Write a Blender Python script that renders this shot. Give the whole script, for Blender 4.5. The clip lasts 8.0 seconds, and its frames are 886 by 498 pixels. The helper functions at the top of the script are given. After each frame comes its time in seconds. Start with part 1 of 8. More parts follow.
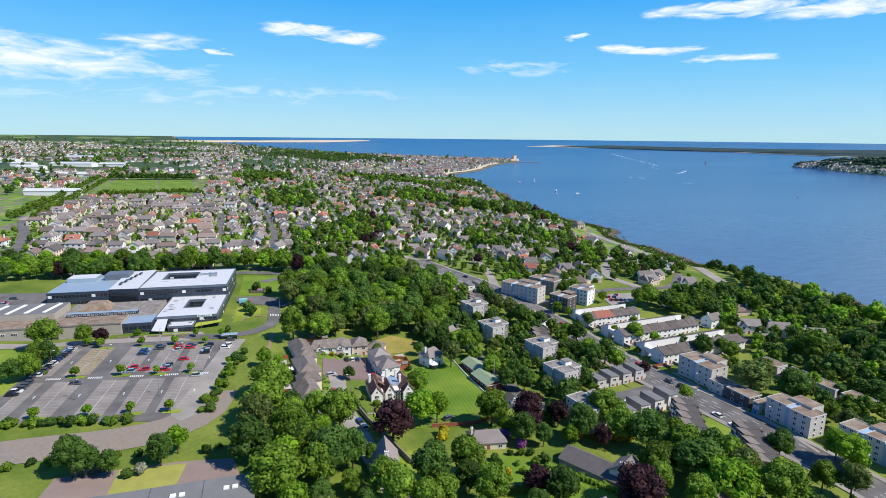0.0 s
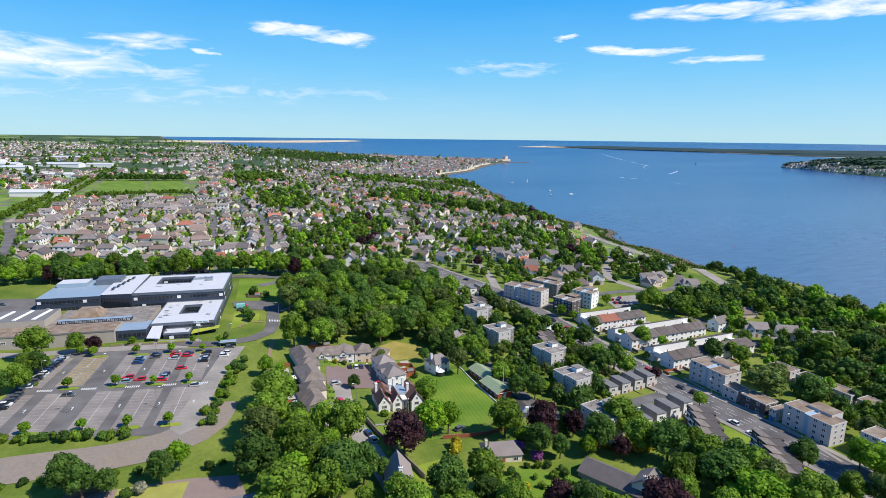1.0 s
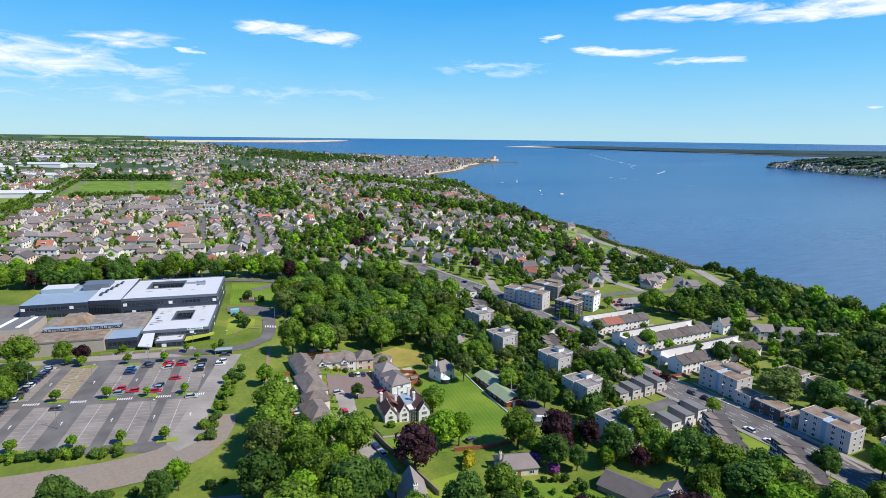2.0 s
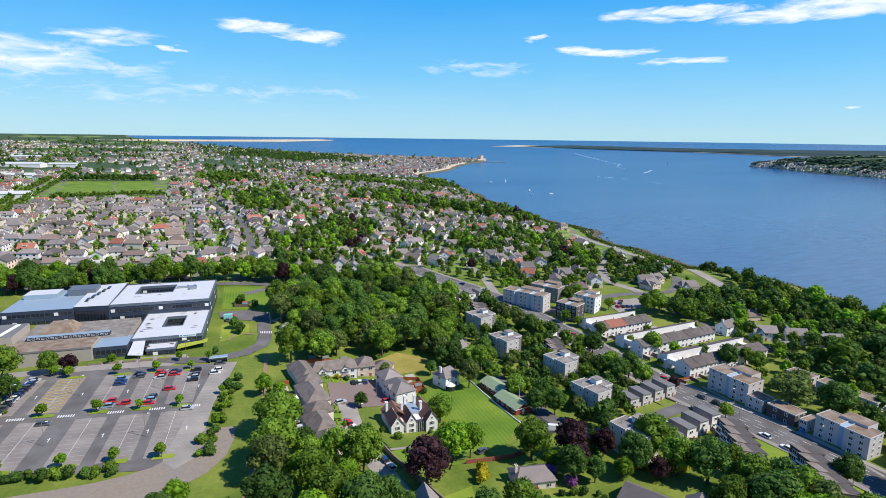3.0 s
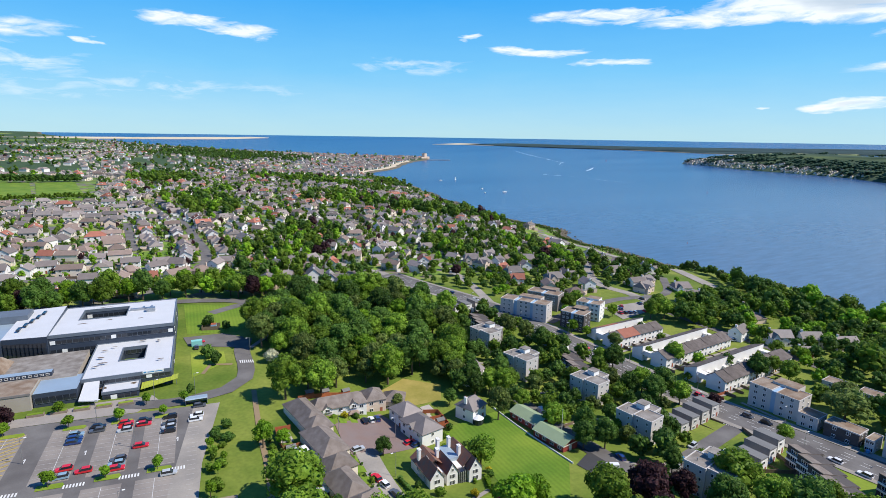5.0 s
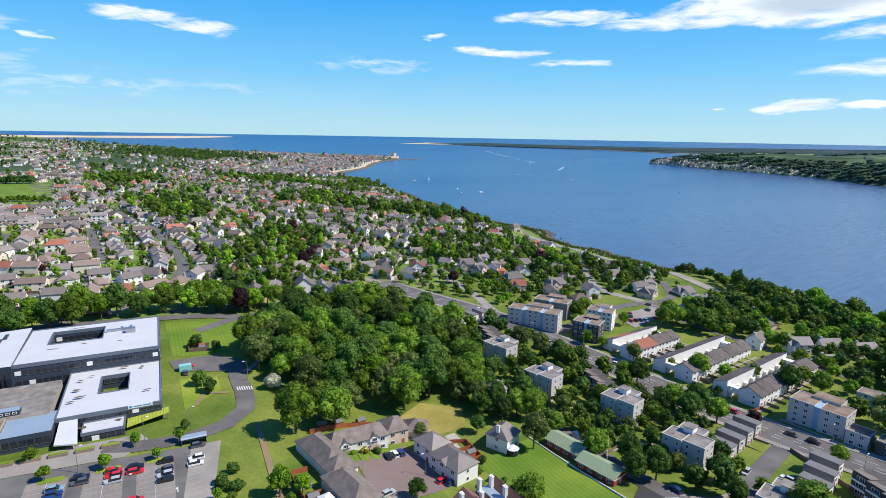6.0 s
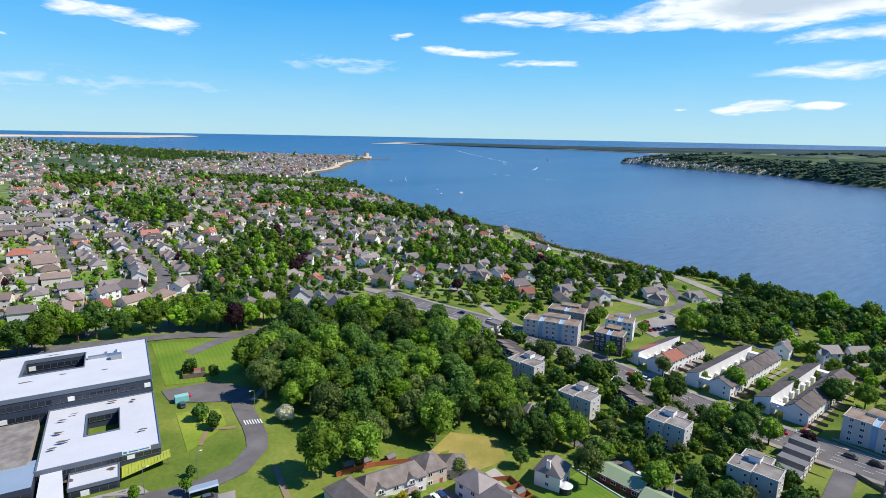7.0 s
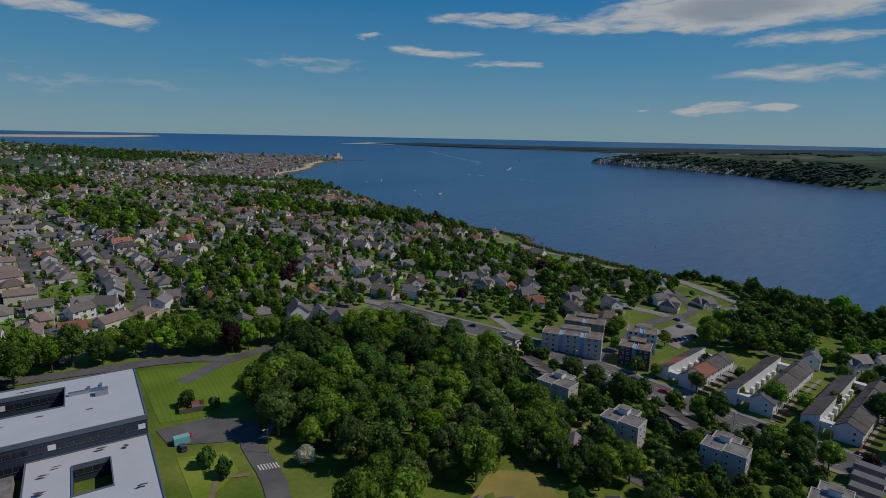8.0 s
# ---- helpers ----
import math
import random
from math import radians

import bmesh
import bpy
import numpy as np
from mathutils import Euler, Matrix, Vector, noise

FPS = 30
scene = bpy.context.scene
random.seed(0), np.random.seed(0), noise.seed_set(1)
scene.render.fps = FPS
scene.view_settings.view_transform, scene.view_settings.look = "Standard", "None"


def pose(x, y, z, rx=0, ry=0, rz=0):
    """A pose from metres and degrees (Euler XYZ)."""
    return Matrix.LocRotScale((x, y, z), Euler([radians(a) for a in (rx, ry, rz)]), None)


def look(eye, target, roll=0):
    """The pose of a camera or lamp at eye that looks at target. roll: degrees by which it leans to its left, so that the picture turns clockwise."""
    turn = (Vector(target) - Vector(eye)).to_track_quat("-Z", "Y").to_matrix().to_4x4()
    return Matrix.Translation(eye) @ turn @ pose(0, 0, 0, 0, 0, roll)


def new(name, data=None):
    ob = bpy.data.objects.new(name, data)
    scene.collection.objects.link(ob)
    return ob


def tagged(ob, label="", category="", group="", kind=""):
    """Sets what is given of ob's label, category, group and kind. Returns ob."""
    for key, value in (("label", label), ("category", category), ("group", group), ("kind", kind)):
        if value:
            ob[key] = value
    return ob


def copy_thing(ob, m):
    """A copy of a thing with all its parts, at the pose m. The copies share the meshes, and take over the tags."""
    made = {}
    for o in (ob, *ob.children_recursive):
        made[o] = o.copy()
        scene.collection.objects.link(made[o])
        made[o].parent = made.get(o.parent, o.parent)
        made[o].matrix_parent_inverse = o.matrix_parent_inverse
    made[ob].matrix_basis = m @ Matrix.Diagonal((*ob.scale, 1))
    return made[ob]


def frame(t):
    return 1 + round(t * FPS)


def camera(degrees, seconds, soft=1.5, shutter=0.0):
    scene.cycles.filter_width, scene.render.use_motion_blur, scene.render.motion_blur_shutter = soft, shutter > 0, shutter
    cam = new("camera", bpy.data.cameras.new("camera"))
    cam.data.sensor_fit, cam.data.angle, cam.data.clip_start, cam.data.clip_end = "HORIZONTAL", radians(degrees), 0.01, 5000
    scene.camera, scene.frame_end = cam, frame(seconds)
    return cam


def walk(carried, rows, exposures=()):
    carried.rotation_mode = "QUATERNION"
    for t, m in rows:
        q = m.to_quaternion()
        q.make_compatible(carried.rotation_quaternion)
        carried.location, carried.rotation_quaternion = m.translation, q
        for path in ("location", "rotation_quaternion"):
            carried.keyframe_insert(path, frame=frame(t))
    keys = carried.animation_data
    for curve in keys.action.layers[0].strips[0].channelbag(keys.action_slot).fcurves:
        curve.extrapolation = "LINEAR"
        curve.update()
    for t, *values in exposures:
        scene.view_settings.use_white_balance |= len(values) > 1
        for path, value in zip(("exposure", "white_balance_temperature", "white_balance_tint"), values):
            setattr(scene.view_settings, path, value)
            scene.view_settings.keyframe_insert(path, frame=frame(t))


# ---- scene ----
cam = camera(77.2, 8.0, 0.7)
METRES, EYE, TILT, LEAN, TURN = 169.2, 100.0, 0.0, 2.5, -20.2
ROWS = [
    (0.0, 0.0, 0.0, 0.0, 0.62, -11.52, -3.05),
    (0.5, -0.0215, 0.0215, -0.0012, 0.15, -11.47, -3.09),
    (1.0, -0.0433, 0.0439, -0.0024, -0.4, -11.43, -3.11),
    (1.5, -0.0654, 0.0673, -0.004, -1.04, -11.39, -3.14),
    (3.0, -0.1321, 0.1408, -0.0096, -3.24, -11.34, -3.2),
    (3.5, -0.1555, 0.1685, -0.0129, -4.1, -11.32, -3.21),
    (4.0, -0.1962, 0.2187, -0.019, -5.74, -11.28, -3.24),
    (4.5, -0.2474, 0.2852, -0.0253, -7.72, -11.23, -3.27),
    (6.0, -0.3954, 0.5, -0.0339, -13.19, -11.02, -3.41),
    (6.5, -0.4423, 0.577, -0.0372, -14.78, -10.95, -3.45),
    (7.0, -0.4865, 0.6548, -0.0397, -16.35, -10.86, -3.45),
    (7.5, -0.5291, 0.7337, -0.0416, -17.95, -10.76, -3.47),
    (8.0, -0.5693, 0.815, -0.0435, -19.64, -10.66, -3.48),
]
FADE = [(0.0, 0.32), (7.15, 0.32), (7.3, 0.15), (7.5, -0.2), (7.75, -0.66), (8.0, -1.13)]
walk(cam, [(t, pose(0, 0, EYE, TILT, LEAN, TURN) @ pose(METRES * x, METRES * y, METRES * z, 90 + pitch, roll, yaw)) for t, x, y, z, yaw, pitch, roll in ROWS], FADE)

# ---- light: one sun, a blue sky with thin clouds ----
SUN_TO = Vector((0.76, -0.64, 1.08)).normalized()
sun = new("sun", bpy.data.lights.new("sun", "SUN"))
sun.data.energy, sun.data.angle, sun.data.color = 4.5, radians(0.53), (1.0, 0.935, 0.84)
sun.matrix_world = look((0, 0, 300), Vector((0, 0, 300)) - SUN_TO)

world = bpy.data.worlds.new("sky")
scene.world = world
world.use_nodes = True
wt = world.node_tree
wt.nodes.clear()


def wnode(kind, **sets):
    n = wt.nodes.new(kind)
    for k, v in sets.items():
        n.inputs[k].default_value = v
    return n


def wmath(op, a, b=None, c=None):
    n = wt.nodes.new("ShaderNodeMath")
    n.operation = op
    for i, v in enumerate((a, b, c)):
        if v is None:
            continue
        if isinstance(v, (int, float)):
            n.inputs[i].default_value = v
        else:
            wt.links.new(v, n.inputs[i])
    return n.outputs[0]


def sky_world():
    sky = wt.nodes.new("ShaderNodeTexSky")
    sky.sky_type, sky.sun_disc = "NISHITA", False
    sky.sun_elevation, sky.sun_rotation = math.asin(SUN_TO.z), math.atan2(SUN_TO.x, SUN_TO.y)
    sky.air_density, sky.dust_density, sky.ozone_density, sky.altitude = 1.0, 0.3, 3.0, 60
    hsv = wnode("ShaderNodeHueSaturation", Saturation=1.25, Value=1.0)
    wt.links.new(sky.outputs[0], hsv.inputs["Color"])
    geo = wt.nodes.new("ShaderNodeTexCoord")
    sep = wt.nodes.new("ShaderNodeSeparateXYZ")
    wt.links.new(geo.outputs["Generated"], sep.inputs[0])
    x, y, z = sep.outputs
    az = wmath("ARCTAN2", x, y)
    el = wmath("ARCSINE", z)
    comb = wt.nodes.new("ShaderNodeCombineXYZ")
    wt.links.new(wmath("MULTIPLY", az, 9.0), comb.inputs[0])
    wt.links.new(wmath("MULTIPLY", el, 40.0), comb.inputs[1])
    noise_a = wnode("ShaderNodeTexNoise", Scale=1.6, Detail=7.0, Roughness=0.62, Distortion=0.6)
    wt.links.new(comb.outputs[0], noise_a.inputs["Vector"])
    warp = wnode("ShaderNodeTexNoise", Scale=0.9, Detail=4.0, Roughness=0.6)
    wt.links.new(comb.outputs[0], warp.inputs["Vector"])
    wsep = wt.nodes.new("ShaderNodeSeparateColor")
    wt.links.new(warp.outputs["Color"], wsep.inputs[0])
    az = wmath("ADD", az, wmath("MULTIPLY", wmath("SUBTRACT", wsep.outputs[0], 0.5), 0.16))
    el = wmath("ADD", el, wmath("MULTIPLY", wmath("SUBTRACT", wsep.outputs[1], 0.5), 0.028))
    amount = None
    # clouds: bearing and height in degrees, half extents, density
    for a, e, ra, re, dens in CLOUDS:
        u = wmath("DIVIDE", wmath("SUBTRACT", az, radians(a)), radians(ra))
        v = wmath("DIVIDE", wmath("SUBTRACT", el, radians(e)), radians(re))
        d = wmath("ADD", wmath("MULTIPLY", u, u), wmath("MULTIPLY", v, v))
        m = wmath("MULTIPLY", wmath("MAXIMUM", wmath("SUBTRACT", 1.0, d), 0.0), dens)
        amount = m if amount is None else wmath("MAXIMUM", amount, m)
    n = wmath("SUBTRACT", noise_a.outputs["Fac"], 0.5)
    cover = wmath("ADD", wmath("MULTIPLY", n, 3.3), wmath("SUBTRACT", wmath("MULTIPLY", amount, 1.5), 0.42))
    cover = wmath("MULTIPLY", wmath("MINIMUM", wmath("MAXIMUM", cover, 0.0), 1.0), wmath("MINIMUM", wmath("MULTIPLY", amount, 1.6), 0.93))
    # clear azure that pales in the haze towards the horizon
    ramp = wt.nodes.new("ShaderNodeValToRGB")
    els = ramp.color_ramp.elements
    els[0].position, els[0].color = 0.0, (0.42, 0.72, 0.86, 1)
    els[1].position, els[1].color = 1.0, (0.025, 0.14, 0.50, 1)
    for p, c in ((0.08, (0.33, 0.66, 0.90, 1)), (0.22, (0.17, 0.56, 0.93, 1)), (0.45, (0.045, 0.40, 0.92, 1)), (0.65, (0.03, 0.28, 0.75, 1))):
        e = els.new(p)
        e.color = c
    wt.links.new(wmath("DIVIDE", wmath("MAXIMUM", el, 0.0), radians(28)), ramp.inputs[0])
    tinted = wt.nodes.new("ShaderNodeVectorMath")
    tinted.operation = "SCALE"
    tinted.inputs["Scale"].default_value = 8.8
    wt.links.new(ramp.outputs[0], tinted.inputs[0])
    mix_h = wt.nodes.new("ShaderNodeMix")
    mix_h.data_type = "RGBA"
    mix_h.inputs[0].default_value = 0.85
    wt.links.new(hsv.outputs[0], mix_h.inputs[6])
    wt.links.new(tinted.outputs[0], mix_h.inputs[7])
    mix = wt.nodes.new("ShaderNodeMix")
    mix.data_type = "RGBA"
    wt.links.new(cover, mix.inputs[0])
    wt.links.new(mix_h.outputs[2], mix.inputs[6])
    # thick cloud has a grey base
    body = wt.nodes.new("ShaderNodeMix")
    body.data_type = "RGBA"
    wt.links.new(wmath("MULTIPLY", wmath("MINIMUM", wmath("MAXIMUM", wmath("SUBTRACT", amount, 0.98), 0.0), 0.25), 3.4), body.inputs[0])
    body.inputs[6].default_value, body.inputs[7].default_value = (8.2, 8.6, 8.9, 1), (4.4, 5.3, 6.3, 1)
    wt.links.new(body.outputs[2], mix.inputs[7])
    bg = wt.nodes.new("ShaderNodeBackground")
    bg.inputs["Strength"].default_value = 0.1
    wt.links.new(mix.outputs[2], bg.inputs["Color"])
    out = wt.nodes.new("ShaderNodeOutputWorld")
    wt.links.new(bg.outputs[0], out.inputs["Surface"])


CLOUDS = [
    (-16, 6.0, 13, 2.2, 0.8), (-8.5, 5.4, 10, 1.3, 0.5), (-6.9, 7.9, 6, 0.9, 0.7), (-1.4, 7.2, 1.3, 0.5, 1.0), (6.0, 9.5, 5, 0.8, 1.0), (11.0, 9.0, 4.2, 0.8, 1.0), (27, 6.6, 8, 1.1, 0.5), (33, 9.3, 1.4, 0.35, 0.9),
    (39, 8.0, 5.5, 0.65, 1.0), (46.5, 6.9, 5, 0.5, 1.0), (46, 11.0, 9, 0.75, 1.0), (66, 11.2, 15, 2.3, 1.3), (55, 10.2, 8, 0.9, 1.0), (2, 4.0, 20, 1.3, 0.42), (-10, 3.4, 18, 1.5, 0.36), (65.5, 2.95, 4.2, 0.75, 1.1), (70, 3.0, 2.5, 0.6, 1.0), (73, 5.8, 9, 1.1, 0.75),
    (59.5, 2.7, 0.8, 0.25, 0.9), (72, 8.5, 7, 0.8, 0.8), (95, 8, 14, 3, 0.9), (-60, 9, 20, 4, 0.8), (140, 12, 25, 5, 0.8), (-120, 14, 30, 6, 0.8),
]
sky_world()


# ---- materials ----
def mat(name, col, rough=0.8, var=0.25, scale=0.6, fine=6.0, bump=0.0, metal=0.0, rand=0.0, island=0.0, tint=None, spec=0.3):
    m = bpy.data.materials.new(name)
    m.use_nodes = True
    nt = m.node_tree
    b = nt.nodes["Principled BSDF"]
    b.inputs["Roughness"].default_value, b.inputs["Metallic"].default_value = rough, metal
    b.inputs["Specular IOR Level"].default_value = spec
    geo = nt.nodes.new("ShaderNodeNewGeometry")
    big = nt.nodes.new("ShaderNodeTexNoise")
    small = nt.nodes.new("ShaderNodeTexNoise")
    for n, s, d in ((big, scale, 4.0), (small, fine, 3.0)):
        n.inputs["Scale"].default_value, n.inputs["Detail"].default_value = s, d
        nt.links.new(geo.outputs["Position"], n.inputs["Vector"])

    def math_(op, a, b_, c=None):
        n = nt.nodes.new("ShaderNodeMath")
        n.operation = op
        for i, v in enumerate((a, b_, c)):
            if v is None:
                continue
            if isinstance(v, (int, float)):
                n.inputs[i].default_value = v
            else:
                nt.links.new(v, n.inputs[i])
        return n.outputs[0]

    f = math_("MULTIPLY_ADD", big.outputs["Fac"], 2 * var, 1 - var)
    f = math_("MULTIPLY", f, math_("MULTIPLY_ADD", small.outputs["Fac"], 1.2 * var, 1 - 0.6 * var))
    if rand:
        info = nt.nodes.new("ShaderNodeObjectInfo")
        f = math_("MULTIPLY", f, math_("MULTIPLY_ADD", info.outputs["Random"], 2 * rand, 1 - rand))
    if island:
        f = math_("MULTIPLY", f, math_("MULTIPLY_ADD", geo.outputs["Random Per Island"], 2 * island, 1 - island))
    base = nt.nodes.new("ShaderNodeMix")
    base.data_type = "RGBA"
    base.inputs[6].default_value = (*col, 1)
    base.inputs[7].default_value = (*(tint or col), 1)
    step = math_("MULTIPLY_ADD", big.outputs["Fac"], 3.0, -1.0)
    nt.links.new(step, base.inputs[0])
    base.clamp_factor = True
    mul = nt.nodes.new("ShaderNodeVectorMath")
    mul.operation = "SCALE"
    nt.links.new(base.outputs[2], mul.inputs[0])
    nt.links.new(f, mul.inputs["Scale"])
    nt.links.new(mul.outputs[0], b.inputs["Base Color"])
    if bump:
        bp = nt.nodes.new("ShaderNodeBump")
        bp.inputs["Strength"].default_value, bp.inputs["Distance"].default_value = bump, 0.1
        nt.links.new(small.outputs["Fac"], bp.inputs["Height"])
        nt.links.new(bp.outputs[0], b.inputs["Normal"])
    return m


def leaf_mat(name, col, tint, rand=0.3, island=0.35):
    """Leaves: a little light passes through them."""
    m = mat(name, col, 0.55, 0.25, 0.25, 1.5, rand=rand, island=island, tint=tint, spec=0.12)
    nt = m.node_tree
    b = nt.nodes["Principled BSDF"]
    tr = nt.nodes.new("ShaderNodeBsdfTranslucent")
    source = b.inputs["Base Color"].links[0].from_socket
    nt.links.new(source, tr.inputs["Color"])
    mx = nt.nodes.new("ShaderNodeMixShader")
    mx.inputs[0].default_value = 0.38
    nt.links.new(b.outputs[0], mx.inputs[1])
    nt.links.new(tr.outputs[0], mx.inputs[2])
    nt.links.new(mx.outputs[0], nt.nodes["Material Output"].inputs["Surface"])
    return m


LEAF = leaf_mat("leaf_green", (0.122, 0.220, 0.024), (0.180, 0.280, 0.030), rand=0.4)
LEAF_DARK = leaf_mat("leaf_dark", (0.064, 0.135, 0.025), (0.098, 0.175, 0.030), rand=0.4)
LEAF_LIGHT = leaf_mat("leaf_light", (0.130, 0.270, 0.018), (0.19, 0.31, 0.022))
LEAF_COPPER = leaf_mat("leaf_copper", (0.055, 0.026, 0.034), (0.075, 0.035, 0.035))
LEAF_OLIVE = leaf_mat("leaf_olive", (0.125, 0.185, 0.045), (0.165, 0.215, 0.05))
LEAF_YELLOW = leaf_mat("leaf_yellow", (0.40, 0.36, 0.02), (0.5, 0.42, 0.03))
BLOSSOM = leaf_mat("blossom_white", (0.45, 0.46, 0.30), (0.55, 0.55, 0.4))
BLOSSOM_PINK = leaf_mat("blossom_pink", (0.38, 0.12, 0.38), (0.45, 0.16, 0.40))
BARK = mat("bark", (0.11, 0.085, 0.06), 0.9, 0.3, 2, 12, bump=0.4)
GRASS = mat("grass", (0.150, 0.245, 0.016), 0.9, 0.36, 0.05, 0.9, tint=(0.235, 0.280, 0.034), bump=0.2)
GRASS_DRY = mat("grass_dry", (0.27, 0.24, 0.05), 0.9, 0.25, 0.12, 1.2, tint=(0.33, 0.27, 0.08))
ASPHALT = mat("asphalt", (0.12, 0.111, 0.106), 0.9, 0.2, 0.12, 2.5, tint=(0.16, 0.152, 0.144))
ASPHALT_LIGHT = mat("asphalt_worn", (0.26, 0.24, 0.215), 0.9, 0.22, 0.1, 1.8, tint=(0.32, 0.29, 0.25))
ASPHALT_DARK = mat("asphalt_new", (0.05, 0.05, 0.053), 0.85, 0.2, 0.2, 2.5)
TRACK = mat("earth_track", (0.29, 0.235, 0.18), 0.95, 0.35, 0.09, 1.0, tint=(0.21, 0.185, 0.16))
BLOCK_PAVE = mat("block_paving", (0.22, 0.155, 0.135), 0.9, 0.22, 0.15, 3, tint=(0.19, 0.15, 0.14))
PAVE = mat("paving", (0.30, 0.27, 0.24), 0.9, 0.2, 0.2, 3)
EARTH_PATH = mat("trodden_path", (0.26, 0.19, 0.11), 0.95, 0.25, 0.3, 3)
LINE = mat("line_paint", (0.66, 0.66, 0.64), 0.7, 0.25, 0.5, 5)
LINE_WORN = mat("line_worn", (0.40, 0.385, 0.365), 0.8, 0.3, 0.5, 4)
BAY = mat("asphalt_bays", (0.22, 0.195, 0.175), 0.9, 0.2, 0.12, 2.0, tint=(0.27, 0.24, 0.21))
LINE_YELLOW = mat("line_yellow", (0.42, 0.31, 0.10), 0.8, 0.35, 0.5, 5)
SAND = mat("sand", (0.55, 0.46, 0.33), 0.95, 0.15, 0.02, 0.5)
ROCK = mat("shore_rock", (0.17, 0.14, 0.10), 0.9, 0.4, 0.08, 0.6, tint=(0.10, 0.095, 0.06), bump=0.5)
CONCRETE = mat("harl_grey", (0.56, 0.53, 0.50), 0.9, 0.14, 0.3, 5, tint=(0.50, 0.47, 0.445))
HARL_WHITE = mat("harl_white", (0.80, 0.79, 0.765), 0.85, 0.08, 0.4, 5, tint=(0.73, 0.715, 0.69))
HARL_CREAM = mat("harl_cream", (0.70, 0.62, 0.52), 0.85, 0.1, 0.4, 5, island=0.2)
HARL_PINK = mat("stone_buff", (0.60, 0.48, 0.39), 0.9, 0.18, 0.6, 5, island=0.25)
BRICK_DARK = mat("brick_dark", (0.085, 0.075, 0.072), 0.85, 0.25, 0.6, 6)
BRICK_GREY = mat("brick_grey", (0.22, 0.20, 0.19), 0.85, 0.2, 0.6, 6)
BRICK_RED = mat("brick_red", (0.30, 0.10, 0.06), 0.85, 0.25, 0.6, 6)
WALL_BUFF = mat("wall_buff", (0.38, 0.34, 0.29), 0.9, 0.1, 0.3, 5)
SLATE = mat("roof_slate", (0.185, 0.162, 0.152), 0.65, 0.25, 0.4, 5, rand=0.2, island=0.4, bump=0.2)
TILE = mat("roof_tile_grey", (0.21, 0.18, 0.168), 0.8, 0.22, 0.35, 5, rand=0.25, island=0.4, bump=0.2)
TILE_BROWN = mat("roof_tile_brown", (0.225, 0.168, 0.14), 0.8, 0.22, 0.35, 5, rand=0.25, island=0.4, bump=0.2)
TILE_RED = mat("roof_tile_red", (0.31, 0.12, 0.08), 0.8, 0.22, 0.35, 5, rand=0.2, island=0.4, bump=0.2)
TILE_OLD = mat("roof_tile_old", (0.27, 0.115, 0.075), 0.85, 0.4, 0.8, 6, bump=0.3, tint=(0.13, 0.10, 0.08))
FELT = mat("roof_felt", (0.20, 0.175, 0.15), 0.9, 0.35, 0.3, 2.5, tint=(0.27, 0.25, 0.225))
FELT_BROWN = mat("roof_felt_brown", (0.22, 0.15, 0.10), 0.9, 0.35, 0.3, 2.5, tint=(0.27, 0.22, 0.17))
FELT_GREY = mat("roof_felt_grey", (0.17, 0.17, 0.168), 0.9, 0.2, 0.2, 2.5)
MEMBRANE = mat("roof_membrane", (0.62, 0.63, 0.645), 0.6, 0.16, 0.14, 2.0, tint=(0.52, 0.53, 0.54))
METAL_BLUE = mat("roof_metal_blue", (0.36, 0.45, 0.52), 0.45, 0.1, 0.2, 3, metal=0.3)
STAIN = mat("roof_stain", (0.13, 0.09, 0.06), 0.9, 0.4, 0.8, 5)
NAVY = mat("cladding_navy", (0.042, 0.055, 0.082), 0.5, 0.15, 0.3, 4)
NAVY_LIGHT = mat("cladding_grey", (0.13, 0.155, 0.19), 0.5, 0.12, 0.3, 4)
LIME = mat("lime_panel", (0.40, 0.45, 0.06), 0.5, 0.1, 0.5, 4)
GREEN_SHEET = mat("green_sheet_roof", (0.27, 0.34, 0.20), 0.6, 0.12, 0.4, 4)
RED_WOOD = mat("red_timber", (0.28, 0.05, 0.04), 0.7, 0.2, 0.6, 5)
FENCE_RED = mat("fence_red", (0.33, 0.10, 0.045), 0.8, 0.25, 0.6, 5)
FENCE = mat("fence_timber", (0.17, 0.125, 0.085), 0.85, 0.3, 0.6, 5)
WHITE = mat("white_paint", (0.80, 0.80, 0.78), 0.6, 0.05, 0.6, 4)
BLUE_PANEL = mat("blue_panel", (0.28, 0.42, 0.56), 0.6, 0.08, 0.6, 4)
STONE = mat("garden_wall", (0.24, 0.19, 0.15), 0.9, 0.3, 0.6, 4)
METAL = mat("galvanised", (0.45, 0.46, 0.47), 0.4, 0.1, 1, 5, metal=0.8)
RUBBER = mat("rubber", (0.02, 0.02, 0.02), 0.8, 0.1, 1, 5)
GLASS = mat("window_glass", (0.025, 0.03, 0.04), 0.08, 0.2, 0.4, 3, spec=0.6)
GLASS_CAR = mat("car_glass", (0.02, 0.024, 0.03), 0.06, 0.1, 0.4, 3, spec=0.6)
SIGN_BLUE = mat("sign_blue", (0.05, 0.25, 0.5), 0.5, 0.05)
TURQ = mat("turquoise_render", (0.22, 0.55, 0.52), 0.7, 0.1)
FOAM = mat("foam", (0.62, 0.70, 0.76), 0.8, 0.2, 0.1, 1)
BALCONY = mat("patio_slabs", (0.42, 0.38, 0.33), 0.9, 0.25, 0.5, 3)


